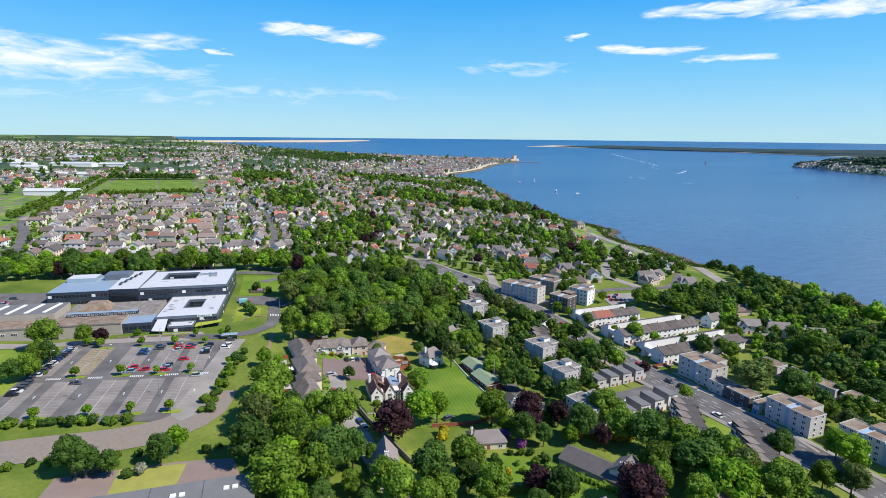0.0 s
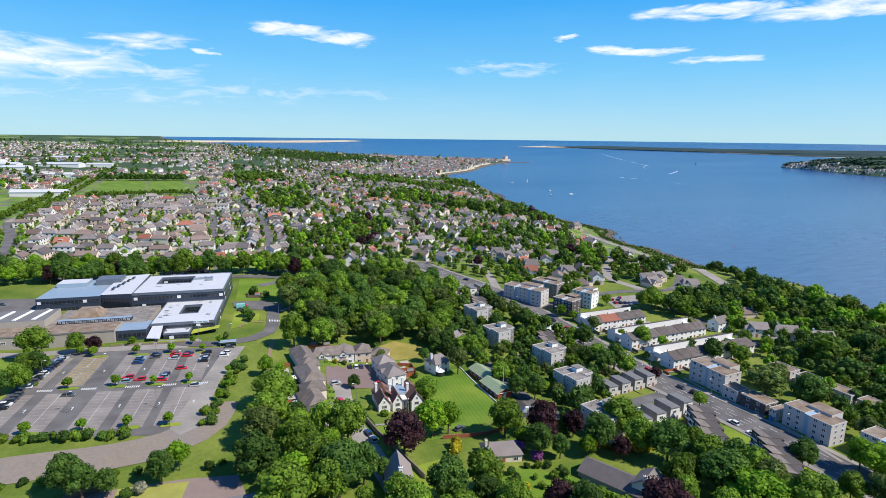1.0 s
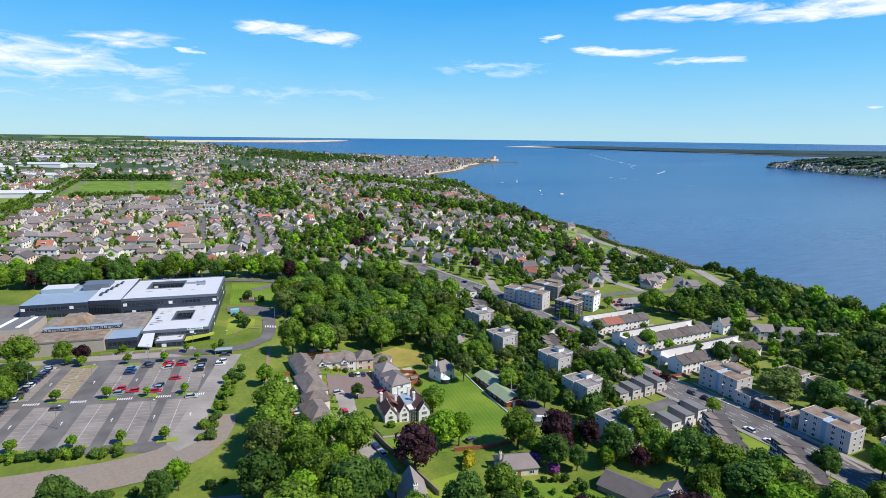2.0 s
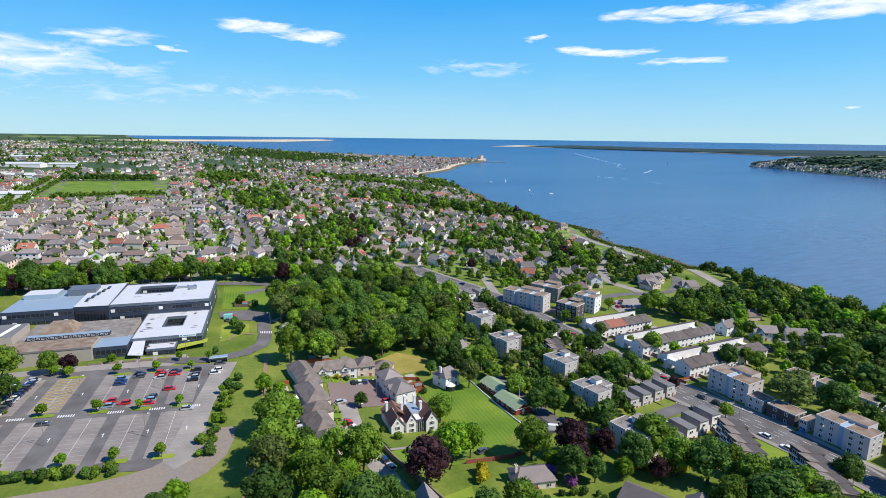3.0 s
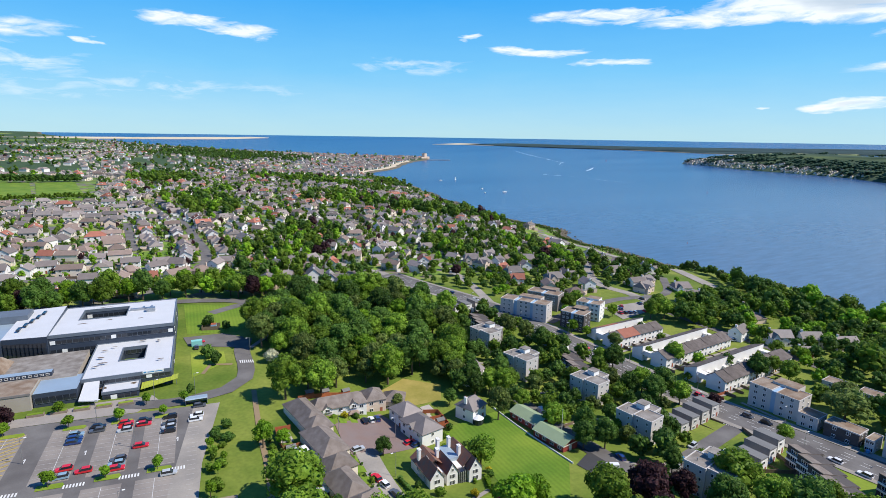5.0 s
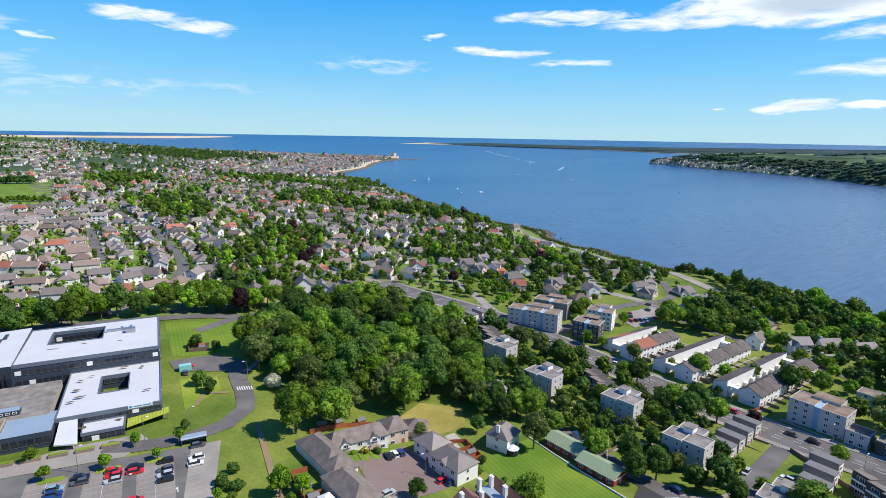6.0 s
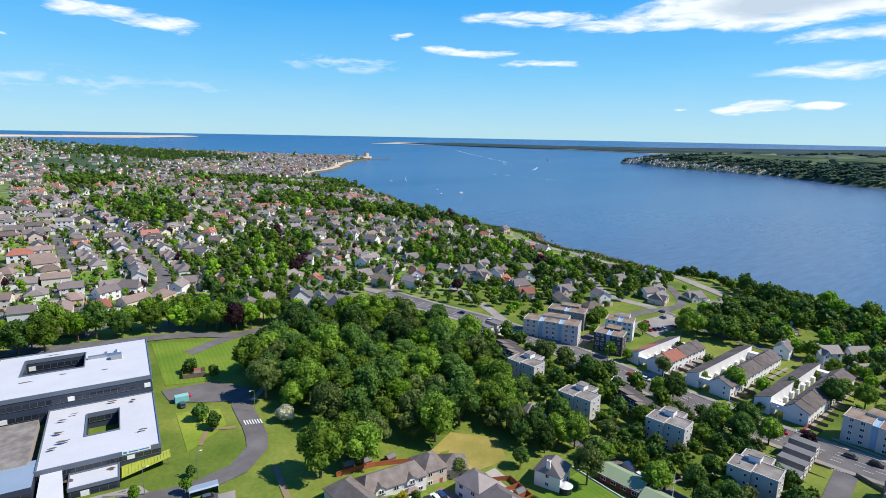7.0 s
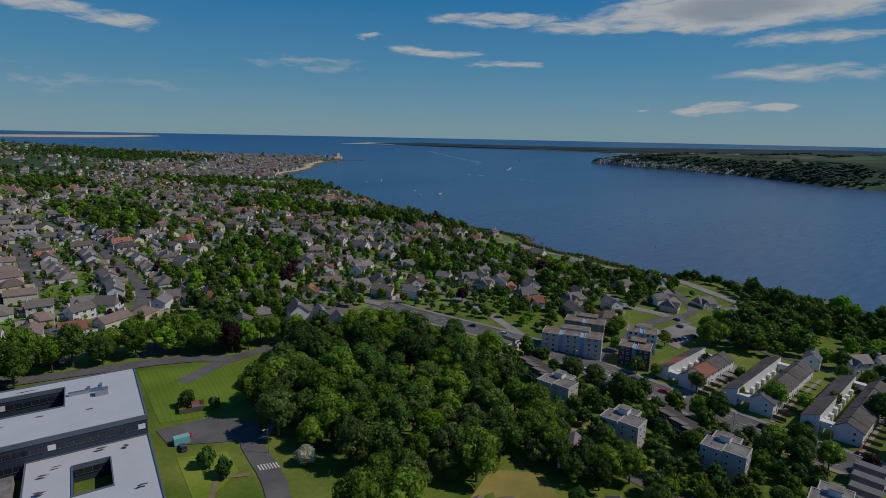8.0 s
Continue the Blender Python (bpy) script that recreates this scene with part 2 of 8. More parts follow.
def paint(name, col):
    m = mat(name, col, 0.28, 0.03, 1, 5, spec=0.5)
    m.node_tree.nodes["Principled BSDF"].inputs["Coat Weight"].default_value = 0.6
    return m


TILE_TERRACE = mat("roof_tile_terrace", (0.105, 0.086, 0.077), 0.8, 0.25, 0.5, 6, rand=0.15, bump=0.3, tint=(0.13, 0.11, 0.1))
TILE_COURT = mat("roof_tile_court", (0.165, 0.135, 0.115), 0.8, 0.25, 0.5, 6, rand=0.15, bump=0.3, tint=(0.20, 0.17, 0.15))


CAR_PAINTS = [("black", paint("paint_black", (0.015, 0.016, 0.02))), ("blue", paint("paint_blue", (0.02, 0.05, 0.17))), ("red", paint("paint_red", (0.62, 0.02, 0.03))),
              ("silver", paint("paint_silver", (0.45, 0.48, 0.5))), ("white", paint("paint_white", (0.75, 0.76, 0.77))), ("grey", paint("paint_grey", (0.09, 0.1, 0.115))),
              ("pale blue", paint("paint_pale", (0.25, 0.38, 0.47)))]


def lawn_mat(name, angle, width):
    """Mown lawn with lighter and darker stripes."""
    m = mat(name, (0.105, 0.200, 0.014), 0.9, 0.28, 0.06, 1.2, tint=(0.160, 0.230, 0.022))
    nt = m.node_tree
    b = nt.nodes["Principled BSDF"]
    geo = nt.nodes.new("ShaderNodeNewGeometry")
    mp = nt.nodes.new("ShaderNodeMapping")
    mp.inputs["Rotation"].default_value = (0, 0, radians(angle))
    nt.links.new(geo.outputs["Position"], mp.inputs["Vector"])
    wave = nt.nodes.new("ShaderNodeTexWave")
    wave.inputs["Scale"].default_value = 0.314 / width
    wave.inputs["Distortion"].default_value = 0.4
    nt.links.new(mp.outputs[0], wave.inputs["Vector"])
    src = b.inputs["Base Color"].links[0].from_socket
    mul = nt.nodes.new("ShaderNodeVectorMath")
    mul.operation = "SCALE"
    ma = nt.nodes.new("ShaderNodeMath")
    ma.operation = "MULTIPLY_ADD"
    ma.inputs[1].default_value, ma.inputs[2].default_value = 0.15, 0.93
    nt.links.new(wave.outputs["Fac"], ma.inputs[0])
    nt.links.new(src, mul.inputs[0])
    nt.links.new(ma.outputs[0], mul.inputs["Scale"])
    nt.links.new(mul.outputs[0], b.inputs["Base Color"])
    return m


LAWN = lawn_mat("lawn_striped", 5, 1.6)
LAWN_DIAG = lawn_mat("lawn_diagonal", -35, 1.2)


def water_mat():
    m = bpy.data.materials.new("sea_water")
    m.use_nodes = True
    nt = m.node_tree
    b = nt.nodes["Principled BSDF"]
    b.inputs["Roughness"].default_value, b.inputs["IOR"].default_value, b.inputs["Specular IOR Level"].default_value = 0.24, 1.33, 0.24
    geo = nt.nodes.new("ShaderNodeNewGeometry")
    mp = nt.nodes.new("ShaderNodeMapping")
    mp.inputs["Scale"].default_value = (0.25, 1.0, 1.0)
    mp.inputs["Rotation"].default_value = (0, 0, radians(-12))
    nt.links.new(geo.outputs["Position"], mp.inputs["Vector"])
    big = nt.nodes.new("ShaderNodeTexNoise")
    big.inputs["Scale"].default_value, big.inputs["Detail"].default_value = 0.004, 8
    nt.links.new(mp.outputs[0], big.inputs["Vector"])
    ramp = nt.nodes.new("ShaderNodeValToRGB")
    ramp.color_ramp.elements[0].position, ramp.color_ramp.elements[0].color = 0.35, (0.008, 0.047, 0.155, 1)
    ramp.color_ramp.elements[1].position, ramp.color_ramp.elements[1].color = 0.68, (0.026, 0.090, 0.205, 1)
    nt.links.new(big.outputs["Fac"], ramp.inputs[0])
    sep = nt.nodes.new("ShaderNodeSeparateXYZ")
    nt.links.new(geo.outputs["Position"], sep.inputs[0])
    # paler base colour at low y stands in for reflected sky and cloud
    sky_sheen = nt.nodes.new("ShaderNodeMapRange")
    sky_sheen.inputs[1].default_value, sky_sheen.inputs[2].default_value, sky_sheen.inputs[3].default_value, sky_sheen.inputs[4].default_value = 250, 1250, 0.72, 0.0
    nt.links.new(sep.outputs[1], sky_sheen.inputs[0])
    pale = nt.nodes.new("ShaderNodeMix")
    pale.data_type = "RGBA"
    pale.inputs[7].default_value = (0.115, 0.18, 0.255, 1)
    nt.links.new(sky_sheen.outputs[0], pale.inputs[0])
    nt.links.new(ramp.outputs[0], pale.inputs[6])
    mp2 = nt.nodes.new("ShaderNodeMapping")
    mp2.inputs["Scale"].default_value = (0.03, 0.16, 1.0)
    mp2.inputs["Rotation"].default_value = (0, 0, radians(35))
    nt.links.new(geo.outputs["Position"], mp2.inputs["Vector"])
    streak = nt.nodes.new("ShaderNodeTexNoise")
    streak.inputs["Scale"].default_value, streak.inputs["Detail"].default_value, streak.inputs["Roughness"].default_value = 1.0, 6, 0.7
    nt.links.new(mp2.outputs[0], streak.inputs["Vector"])
    gain = nt.nodes.new("ShaderNodeMath")
    gain.operation = "MULTIPLY_ADD"
    gain.inputs[1].default_value, gain.inputs[2].default_value = 1.1, 0.45
    nt.links.new(streak.outputs["Fac"], gain.inputs[0])
    shade = nt.nodes.new("ShaderNodeVectorMath")
    shade.operation = "SCALE"
    nt.links.new(pale.outputs[2], shade.inputs[0])
    nt.links.new(gain.outputs[0], shade.inputs["Scale"])
    nt.links.new(shade.outputs[0], b.inputs["Base Color"])
    fine = nt.nodes.new("ShaderNodeTexNoise")
    fine.inputs["Scale"].default_value, fine.inputs["Detail"].default_value = 0.25, 5
    nt.links.new(geo.outputs["Position"], fine.inputs["Vector"])
    bp = nt.nodes.new("ShaderNodeBump")
    bp.inputs["Strength"].default_value, bp.inputs["Distance"].default_value = 0.35, 0.35
    nt.links.new(fine.outputs["Fac"], bp.inputs["Height"])
    nt.links.new(bp.outputs[0], b.inputs["Normal"])
    return m


WATER = water_mat()


def ground_mat():
    """Grass near by; further off a patchwork of lawns, drives and beds."""
    m = mat("ground_cover", (0.100, 0.165, 0.016), 0.95, 0.45, 0.05, 0.8, tint=(0.175, 0.205, 0.034))
    nt = m.node_tree
    b = nt.nodes["Principled BSDF"]
    src = b.inputs["Base Color"].links[0].from_socket
    geo = nt.nodes.new("ShaderNodeNewGeometry")
    vor = nt.nodes.new("ShaderNodeTexVoronoi")
    vor.inputs["Scale"].default_value = 0.11
    nt.links.new(geo.outputs["Position"], vor.inputs["Vector"])
    sep = nt.nodes.new("ShaderNodeSeparateColor")
    nt.links.new(vor.outputs["Color"], sep.inputs[0])
    ramp = nt.nodes.new("ShaderNodeValToRGB")
    els = ramp.color_ramp.elements
    ramp.color_ramp.interpolation = "CONSTANT"
    els[0].color, els[1].position, els[1].color = (0.14, 0.23, 0.03, 1), 0.34, (0.17, 0.155, 0.13, 1)
    for p, c in ((0.52, (0.10, 0.18, 0.025, 1)), (0.68, (0.22, 0.27, 0.06, 1)), (0.8, (0.20, 0.165, 0.12, 1)), (0.9, (0.17, 0.27, 0.035, 1))):
        e = els.new(p)
        e.color = c
    nt.links.new(sep.outputs[0], ramp.inputs[0])
    pos = nt.nodes.new("ShaderNodeSeparateXYZ")
    nt.links.new(geo.outputs["Position"], pos.inputs[0])
    mr = nt.nodes.new("ShaderNodeMapRange")
    mr.inputs[1].default_value, mr.inputs[2].default_value = 395, 410
    nt.links.new(pos.outputs[1], mr.inputs[0])
    mix = nt.nodes.new("ShaderNodeMix")
    mix.data_type = "RGBA"
    nt.links.new(mr.outputs[0], mix.inputs[0])
    nt.links.new(src, mix.inputs[6])
    nt.links.new(ramp.outputs[0], mix.inputs[7])
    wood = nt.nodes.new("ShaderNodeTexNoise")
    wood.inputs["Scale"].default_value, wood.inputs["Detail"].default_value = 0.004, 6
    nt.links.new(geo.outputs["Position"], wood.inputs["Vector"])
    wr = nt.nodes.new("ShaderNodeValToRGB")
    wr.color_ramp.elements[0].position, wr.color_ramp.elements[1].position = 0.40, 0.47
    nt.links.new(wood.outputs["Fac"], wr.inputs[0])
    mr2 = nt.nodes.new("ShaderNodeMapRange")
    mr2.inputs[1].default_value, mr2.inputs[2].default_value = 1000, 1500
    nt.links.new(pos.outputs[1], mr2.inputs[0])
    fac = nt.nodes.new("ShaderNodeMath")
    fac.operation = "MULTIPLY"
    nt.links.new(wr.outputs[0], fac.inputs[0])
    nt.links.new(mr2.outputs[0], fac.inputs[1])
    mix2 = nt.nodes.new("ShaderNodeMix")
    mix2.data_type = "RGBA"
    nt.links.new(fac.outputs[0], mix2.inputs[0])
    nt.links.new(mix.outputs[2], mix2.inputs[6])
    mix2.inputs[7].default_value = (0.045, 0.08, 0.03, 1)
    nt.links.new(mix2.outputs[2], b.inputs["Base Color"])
    return m


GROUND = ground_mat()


# ---- mesh helpers ----
class Shape:
    """A mesh in the making: corners, faces and the material slot of each face."""

    def __init__(self):
        self.v, self.f, self.m = [], [], []

    def face(self, pts, slot=0):
        n = len(self.v)
        self.v.extend(tuple(p) for p in pts)
        self.f.append(tuple(range(n, n + len(pts))))
        self.m.append(slot)

    def box(self, x0, y0, z0, x1, y1, z1, slot=0, top=None):
        n = len(self.v)
        self.v += [(x0, y0, z0), (x1, y0, z0), (x1, y1, z0), (x0, y1, z0), (x0, y0, z1), (x1, y0, z1), (x1, y1, z1), (x0, y1, z1)]
        for k, f in enumerate(((0, 3, 2, 1), (4, 5, 6, 7), (0, 1, 5, 4), (1, 2, 6, 5), (2, 3, 7, 6), (3, 0, 4, 7))):
            self.f.append(tuple(n + i for i in f))
            self.m.append(top if top is not None and k == 1 else slot)
        return self

    def rim_block(self, x0, y0, x1, y1, hx0, hy0, hx1, hy1, z0, z1, slot=0, top=None):
        """A block with an open court, or a flat rim, in one piece."""
        n = len(self.v)
        for z in (z0, z1):
            self.v += [(x0, y0, z), (x1, y0, z), (x1, y1, z), (x0, y1, z), (hx0, hy0, z), (hx1, hy0, z), (hx1, hy1, z), (hx0, hy1, z)]
        for i in range(4):
            j = (i + 1) % 4
            for f, t in (((8 + i, 8 + j, 12 + j, 12 + i), 1), ((i, 4 + i, 4 + j, j), 0), ((i, j, 8 + j, 8 + i), 0), ((4 + j, 4 + i, 12 + i, 12 + j), 0)):
                self.f.append(tuple(n + k for k in f))
                self.m.append(top if t and top is not None else slot)
        return self

    def prism(self, low, high, slot=0, cap=True):
        """Joins two rings of equal length."""
        n, k = len(self.v), len(low)
        self.v += [tuple(p) for p in low] + [tuple(p) for p in high]
        for i in range(k):
            j = (i + 1) % k
            self.f.append((n + i, n + j, n + k + j, n + k + i))
            self.m.append(slot)
        if cap:
            self.f += [tuple(n + k - 1 - i for i in range(k)), tuple(n + k + i for i in range(k))]
            self.m += [slot, slot]
        return self

    def tube(self, x, y, z0, z1, r0, r1, k=8, slot=0, dx=0, dy=0):
        ring = [(math.cos(2 * math.pi * i / k), math.sin(2 * math.pi * i / k)) for i in range(k)]
        return self.prism([(x + r0 * c, y + r0 * s, z0) for c, s in ring], [(x + dx + r1 * c, y + dy + r1 * s, z1) for c, s in ring], slot)

    def mesh(self, name, *mats):
        me = bpy.data.meshes.new(name)
        me.from_pydata(self.v, [], self.f)
        for m in mats:
            me.materials.append(m)
        me.polygons.foreach_set("material_index", self.m)
        me.update()
        return me


def part(name, shape, mats, parent, label="", at=None):
    """One mesh object under a thing or a part."""
    me = shape if isinstance(shape, bpy.types.Mesh) else shape.mesh(name, *(mats if isinstance(mats, (list, tuple)) else [mats]))
    ob = new(name, me)
    ob.parent = parent
    if at is not None:
        ob.matrix_basis = at
    return tagged(ob, label)


def thing(name, x, y, z, rz, label, category, group="", kind=""):
    ob = new(name)
    ob.matrix_basis = pose(x, y, z, 0, 0, rz)
    return tagged(ob, label, category, group, kind)


def solid(name, shape, mats, label, category, group="", kind="", at=None):
    ob = new(name, shape.mesh(name, *(mats if isinstance(mats, (list, tuple)) else [mats])))
    if at is not None:
        ob.matrix_basis = at
    return tagged(ob, label, category, group, kind)


# ---- the lie of the land ----
SEA = -20.0
SHORE = [(-400, 380), (0, 395), (180, 406), (244, 416), (280, 429), (337, 427), (391, 421), (440, 412), (545, 422), (608, 452), (800, 449), (1060, 512), (1391, 587), (1657, 611), (1858, 804), (2120, 960),
         (2313, 1110), (2420, 1230), (2560, 1310), (2640, 1240), (2800, 1050), (3050, 800), (3400, 480), (4000, 60), (4700, -500)]
SHORE_Y, SHORE_X = [np.array(c, float) for c in zip(*SHORE)]
CT, ST = math.cos(radians(-20.2)), math.sin(radians(-20.2))


def shore_x(y):
    return np.interp(y, SHORE_Y, SHORE_X) + 5 * np.sin(np.asarray(y) * 0.043) + 3 * np.sin(np.asarray(y) * 0.117 + 1)


def far_rise(x, y):
    """The far sheet lifts gently towards the horizon, which it meets within the camera's reach."""
    r = np.hypot(x, y)
    return 92.0 * np.clip((r - 2400) / 2400, 0, 1.03) ** 2


def land(x, y):
    x, y = np.asarray(x, float), np.asarray(y, float)
    u = CT * x + ST * y
    z = -math.tan(radians(2.5)) * u
    z = np.where(z > 0, 28 * np.tanh(z / 28), z)
    z = z - 7.6 * np.exp(-((x - 146) / 78) ** 2 - ((y - 240) / 75) ** 2) - 1.5 * np.exp(-((x + 40) / 60) ** 2 - ((y - 290) / 70) ** 2)
    z = z - 4.2 * np.exp(-((x - 52) / 24) ** 2 - ((y - 236) / 60) ** 2)
    w = np.exp(-((x + 88) / 38) ** 2 - ((y - 297) / 26) ** 2)
    z = z * (1 - w) + 4.0 * w
    s = shore_x(y) - x
    k = np.interp(y, [0, 300, 390, 1000, 1400, 9000], [0.35, 0.35, 0.115, 0.115, 0.04, 0.03])
    z = SEA + (z - SEA) * (1 - 0.92 * np.clip((np.hypot(x, y) - 1500) / 2600, 0, 1))
    z = z + 30 * np.exp(-((x - 330) / 260) ** 2 - ((y - 2270) / 260) ** 2)
    return np.maximum(np.minimum(z, SEA + 0.6 + k * np.maximum(s, 0) + np.interp(y, [1000, 1400], [0, 2.5])), SEA + 0.4) + far_rise(x, y)


def H(x, y):
    return float(land(x, y))


def grow(a, b, first, rate, most=160):
    out, d = [a], first
    while out[-1] < b:
        out.append(out[-1] + d)
        d = min(d * rate, most)
    return out


def ground_sheet():
    ys = [-400, -250, -150, -80, -20, 30, 60] + list(np.arange(80, 480, 8)) + grow(480, 4700, 10, 1.035)
    ss = [-25, 0, 5, 10, 20, 30] + list(np.arange(40, 560, 9)) + grow(560, 5200, 12, 1.07)
    v, f = [], []
    for y in ys:
        xs = shore_x(y)
        for s in ss:
            x = xs - s
            v.append((x, y, SEA - 3 + far_rise(x, y) if s < 0 else land(x, y)))
    w = len(ss)
    for j in range(len(ys) - 1):
        for i in range(w - 1):
            f.append((j * w + i + 1, j * w + i, (j + 1) * w + i, (j + 1) * w + i + 1))
    sh = Shape()
    sh.v, sh.f = [tuple(map(float, p)) for p in v], f
    sh.m = [1 if (k % (w - 1)) < 3 else 0 for k in range(len(f))]
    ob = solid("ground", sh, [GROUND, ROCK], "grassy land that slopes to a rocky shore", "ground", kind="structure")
    ob.data.polygons.foreach_set("use_smooth", [True] * len(f))


def sea_sheet():
    sh = Shape()
    rs = [30, 200, 400, 700, 1000, 1400, 1800, 2200, 2400] + list(np.linspace(2500, 4900, 26))
    k = 120
    for r in rs:
        for i in range(k):
            a = 2 * math.pi * i / k
            x, y = r * math.sin(a), r * math.cos(a)
            sh.v.append((x, y, SEA + float(far_rise(x, y))))
    for j in range(len(rs) - 1):
        for i in range(k):
            n = (i + 1) % k
            sh.f.append((j * k + i, (j + 1) * k + i, (j + 1) * k + n, j * k + n))
            sh.m.append(0)
    ob = solid("water", sh, WATER, "wide blue firth with small ripples, open to the sea", "water", kind="structure")
    ob.data.polygons.foreach_set("use_smooth", [True] * len(sh.f))


ground_sheet()
sea_sheet()


def drape(name, pts, material, label, category, lift=0.12, step=9.0, kind="structure", group=""):
    """A flat patch that follows the ground."""
    bm = bmesh.new()
    bm.faces.new([bm.verts.new((x, y, 0)) for x, y in pts])
    for axis in (0, 1):
        lo, hi = min(p[axis] for p in pts), max(p[axis] for p in pts)
        for c in np.arange(lo + step, hi, step):
            no = (1, 0, 0) if axis == 0 else (0, 1, 0)
            co = (c, 0, 0) if axis == 0 else (0, c, 0)
            bmesh.ops.bisect_plane(bm, geom=bm.verts[:] + bm.edges[:] + bm.faces[:], plane_co=co, plane_no=no)
    bmesh.ops.triangulate(bm, faces=bm.faces[:])
    for v in bm.verts:
        v.co.z = H(v.co.x, v.co.y) + lift
    bmesh.ops.recalc_face_normals(bm, faces=bm.faces[:])
    if sum(f.normal.z for f in bm.faces) < 0:
        bmesh.ops.reverse_faces(bm, faces=bm.faces[:])
    me = bpy.data.meshes.new(name)
    bm.to_mesh(me)
    bm.free()
    me.materials.append(material)
    return tagged(new(name, me), label, category, group, kind)


def smooth_line(pts, step):
    """Points along a rounded line through pts."""
    out = []
    p = [np.array(q, float) for q in pts]
    p = [2 * p[0] - p[1]] + p + [2 * p[-1] - p[-2]]
    for i in range(1, len(p) - 2):
        n = max(1, int(np.linalg.norm(p[i + 1] - p[i]) / step))
        for t in np.arange(n) / n:
            out.append(0.5 * (2 * p[i] + (p[i + 1] - p[i - 1]) * t + (2 * p[i - 1] - 5 * p[i] + 4 * p[i + 1] - p[i + 2]) * t * t + (3 * p[i] - p[i - 1] - 3 * p[i + 1] + p[i + 2]) * t**3))
    return out + [p[-2]]


def ribbon_shape(pts, width, lift, step=7.0, thick=0.0, shape=None, across=2, slot=0, shift=0.0):
    line = smooth_line(pts, step)
    sh = shape or Shape()
    n0, k = len(sh.v), across + 1
    for i, c in enumerate(line):
        a, b = line[max(i - 1, 0)], line[min(i + 1, len(line) - 1)]
        d = (b - a) / np.linalg.norm(b - a)
        for j in range(k):
            o = shift + width * (j / across - 0.5)
            x, y = c[0] + d[1] * o, c[1] - d[0] * o
            sh.v.append((x, y, H(x, y) + lift))
    for i in range(len(line) - 1):
        for j in range(across):
            a = n0 + i * k + j
            sh.f.append((a, a + 1, a + k + 1, a + k))
            sh.m.append(slot)
    return sh


def ribbon(name, pts, width, material, label, category, lift=0.14, step=7.0, across=2, shift=0.0):
    return solid(name, ribbon_shape(pts, width, lift, step, across=across, shift=shift), material, label, category, kind="structure")


def wall_line(name, pts, height, thick, material, label, category, group="", step=6.0):
    """A wall, fence or kerb that follows the ground."""
    line = smooth_line(pts, step)
    sh = Shape()
    for i, c in enumerate(line):
        a, b = line[max(i - 1, 0)], line[min(i + 1, len(line) - 1)]
        d = (b - a) / np.linalg.norm(b - a)
        for o, up in ((-1, -0.3), (-1, height), (1, height), (1, -0.3)):
            x, y = c[0] + d[1] * o * thick / 2, c[1] - d[0] * o * thick / 2
            sh.v.append((x, y, H(c[0], c[1]) + up))
    for i in range(len(line) - 1):
        for j in range(4):
            a, b = 4 * i + j, 4 * i + (j + 1) % 4
            sh.f.append((a, a + 4, b + 4, b))
            sh.m.append(0)
    sh.f += [(0, 1, 2, 3), tuple(len(sh.v) - 4 + q for q in (3, 2, 1, 0))]
    sh.m += [0, 0]
    return solid(name, sh, material, label, category, group)


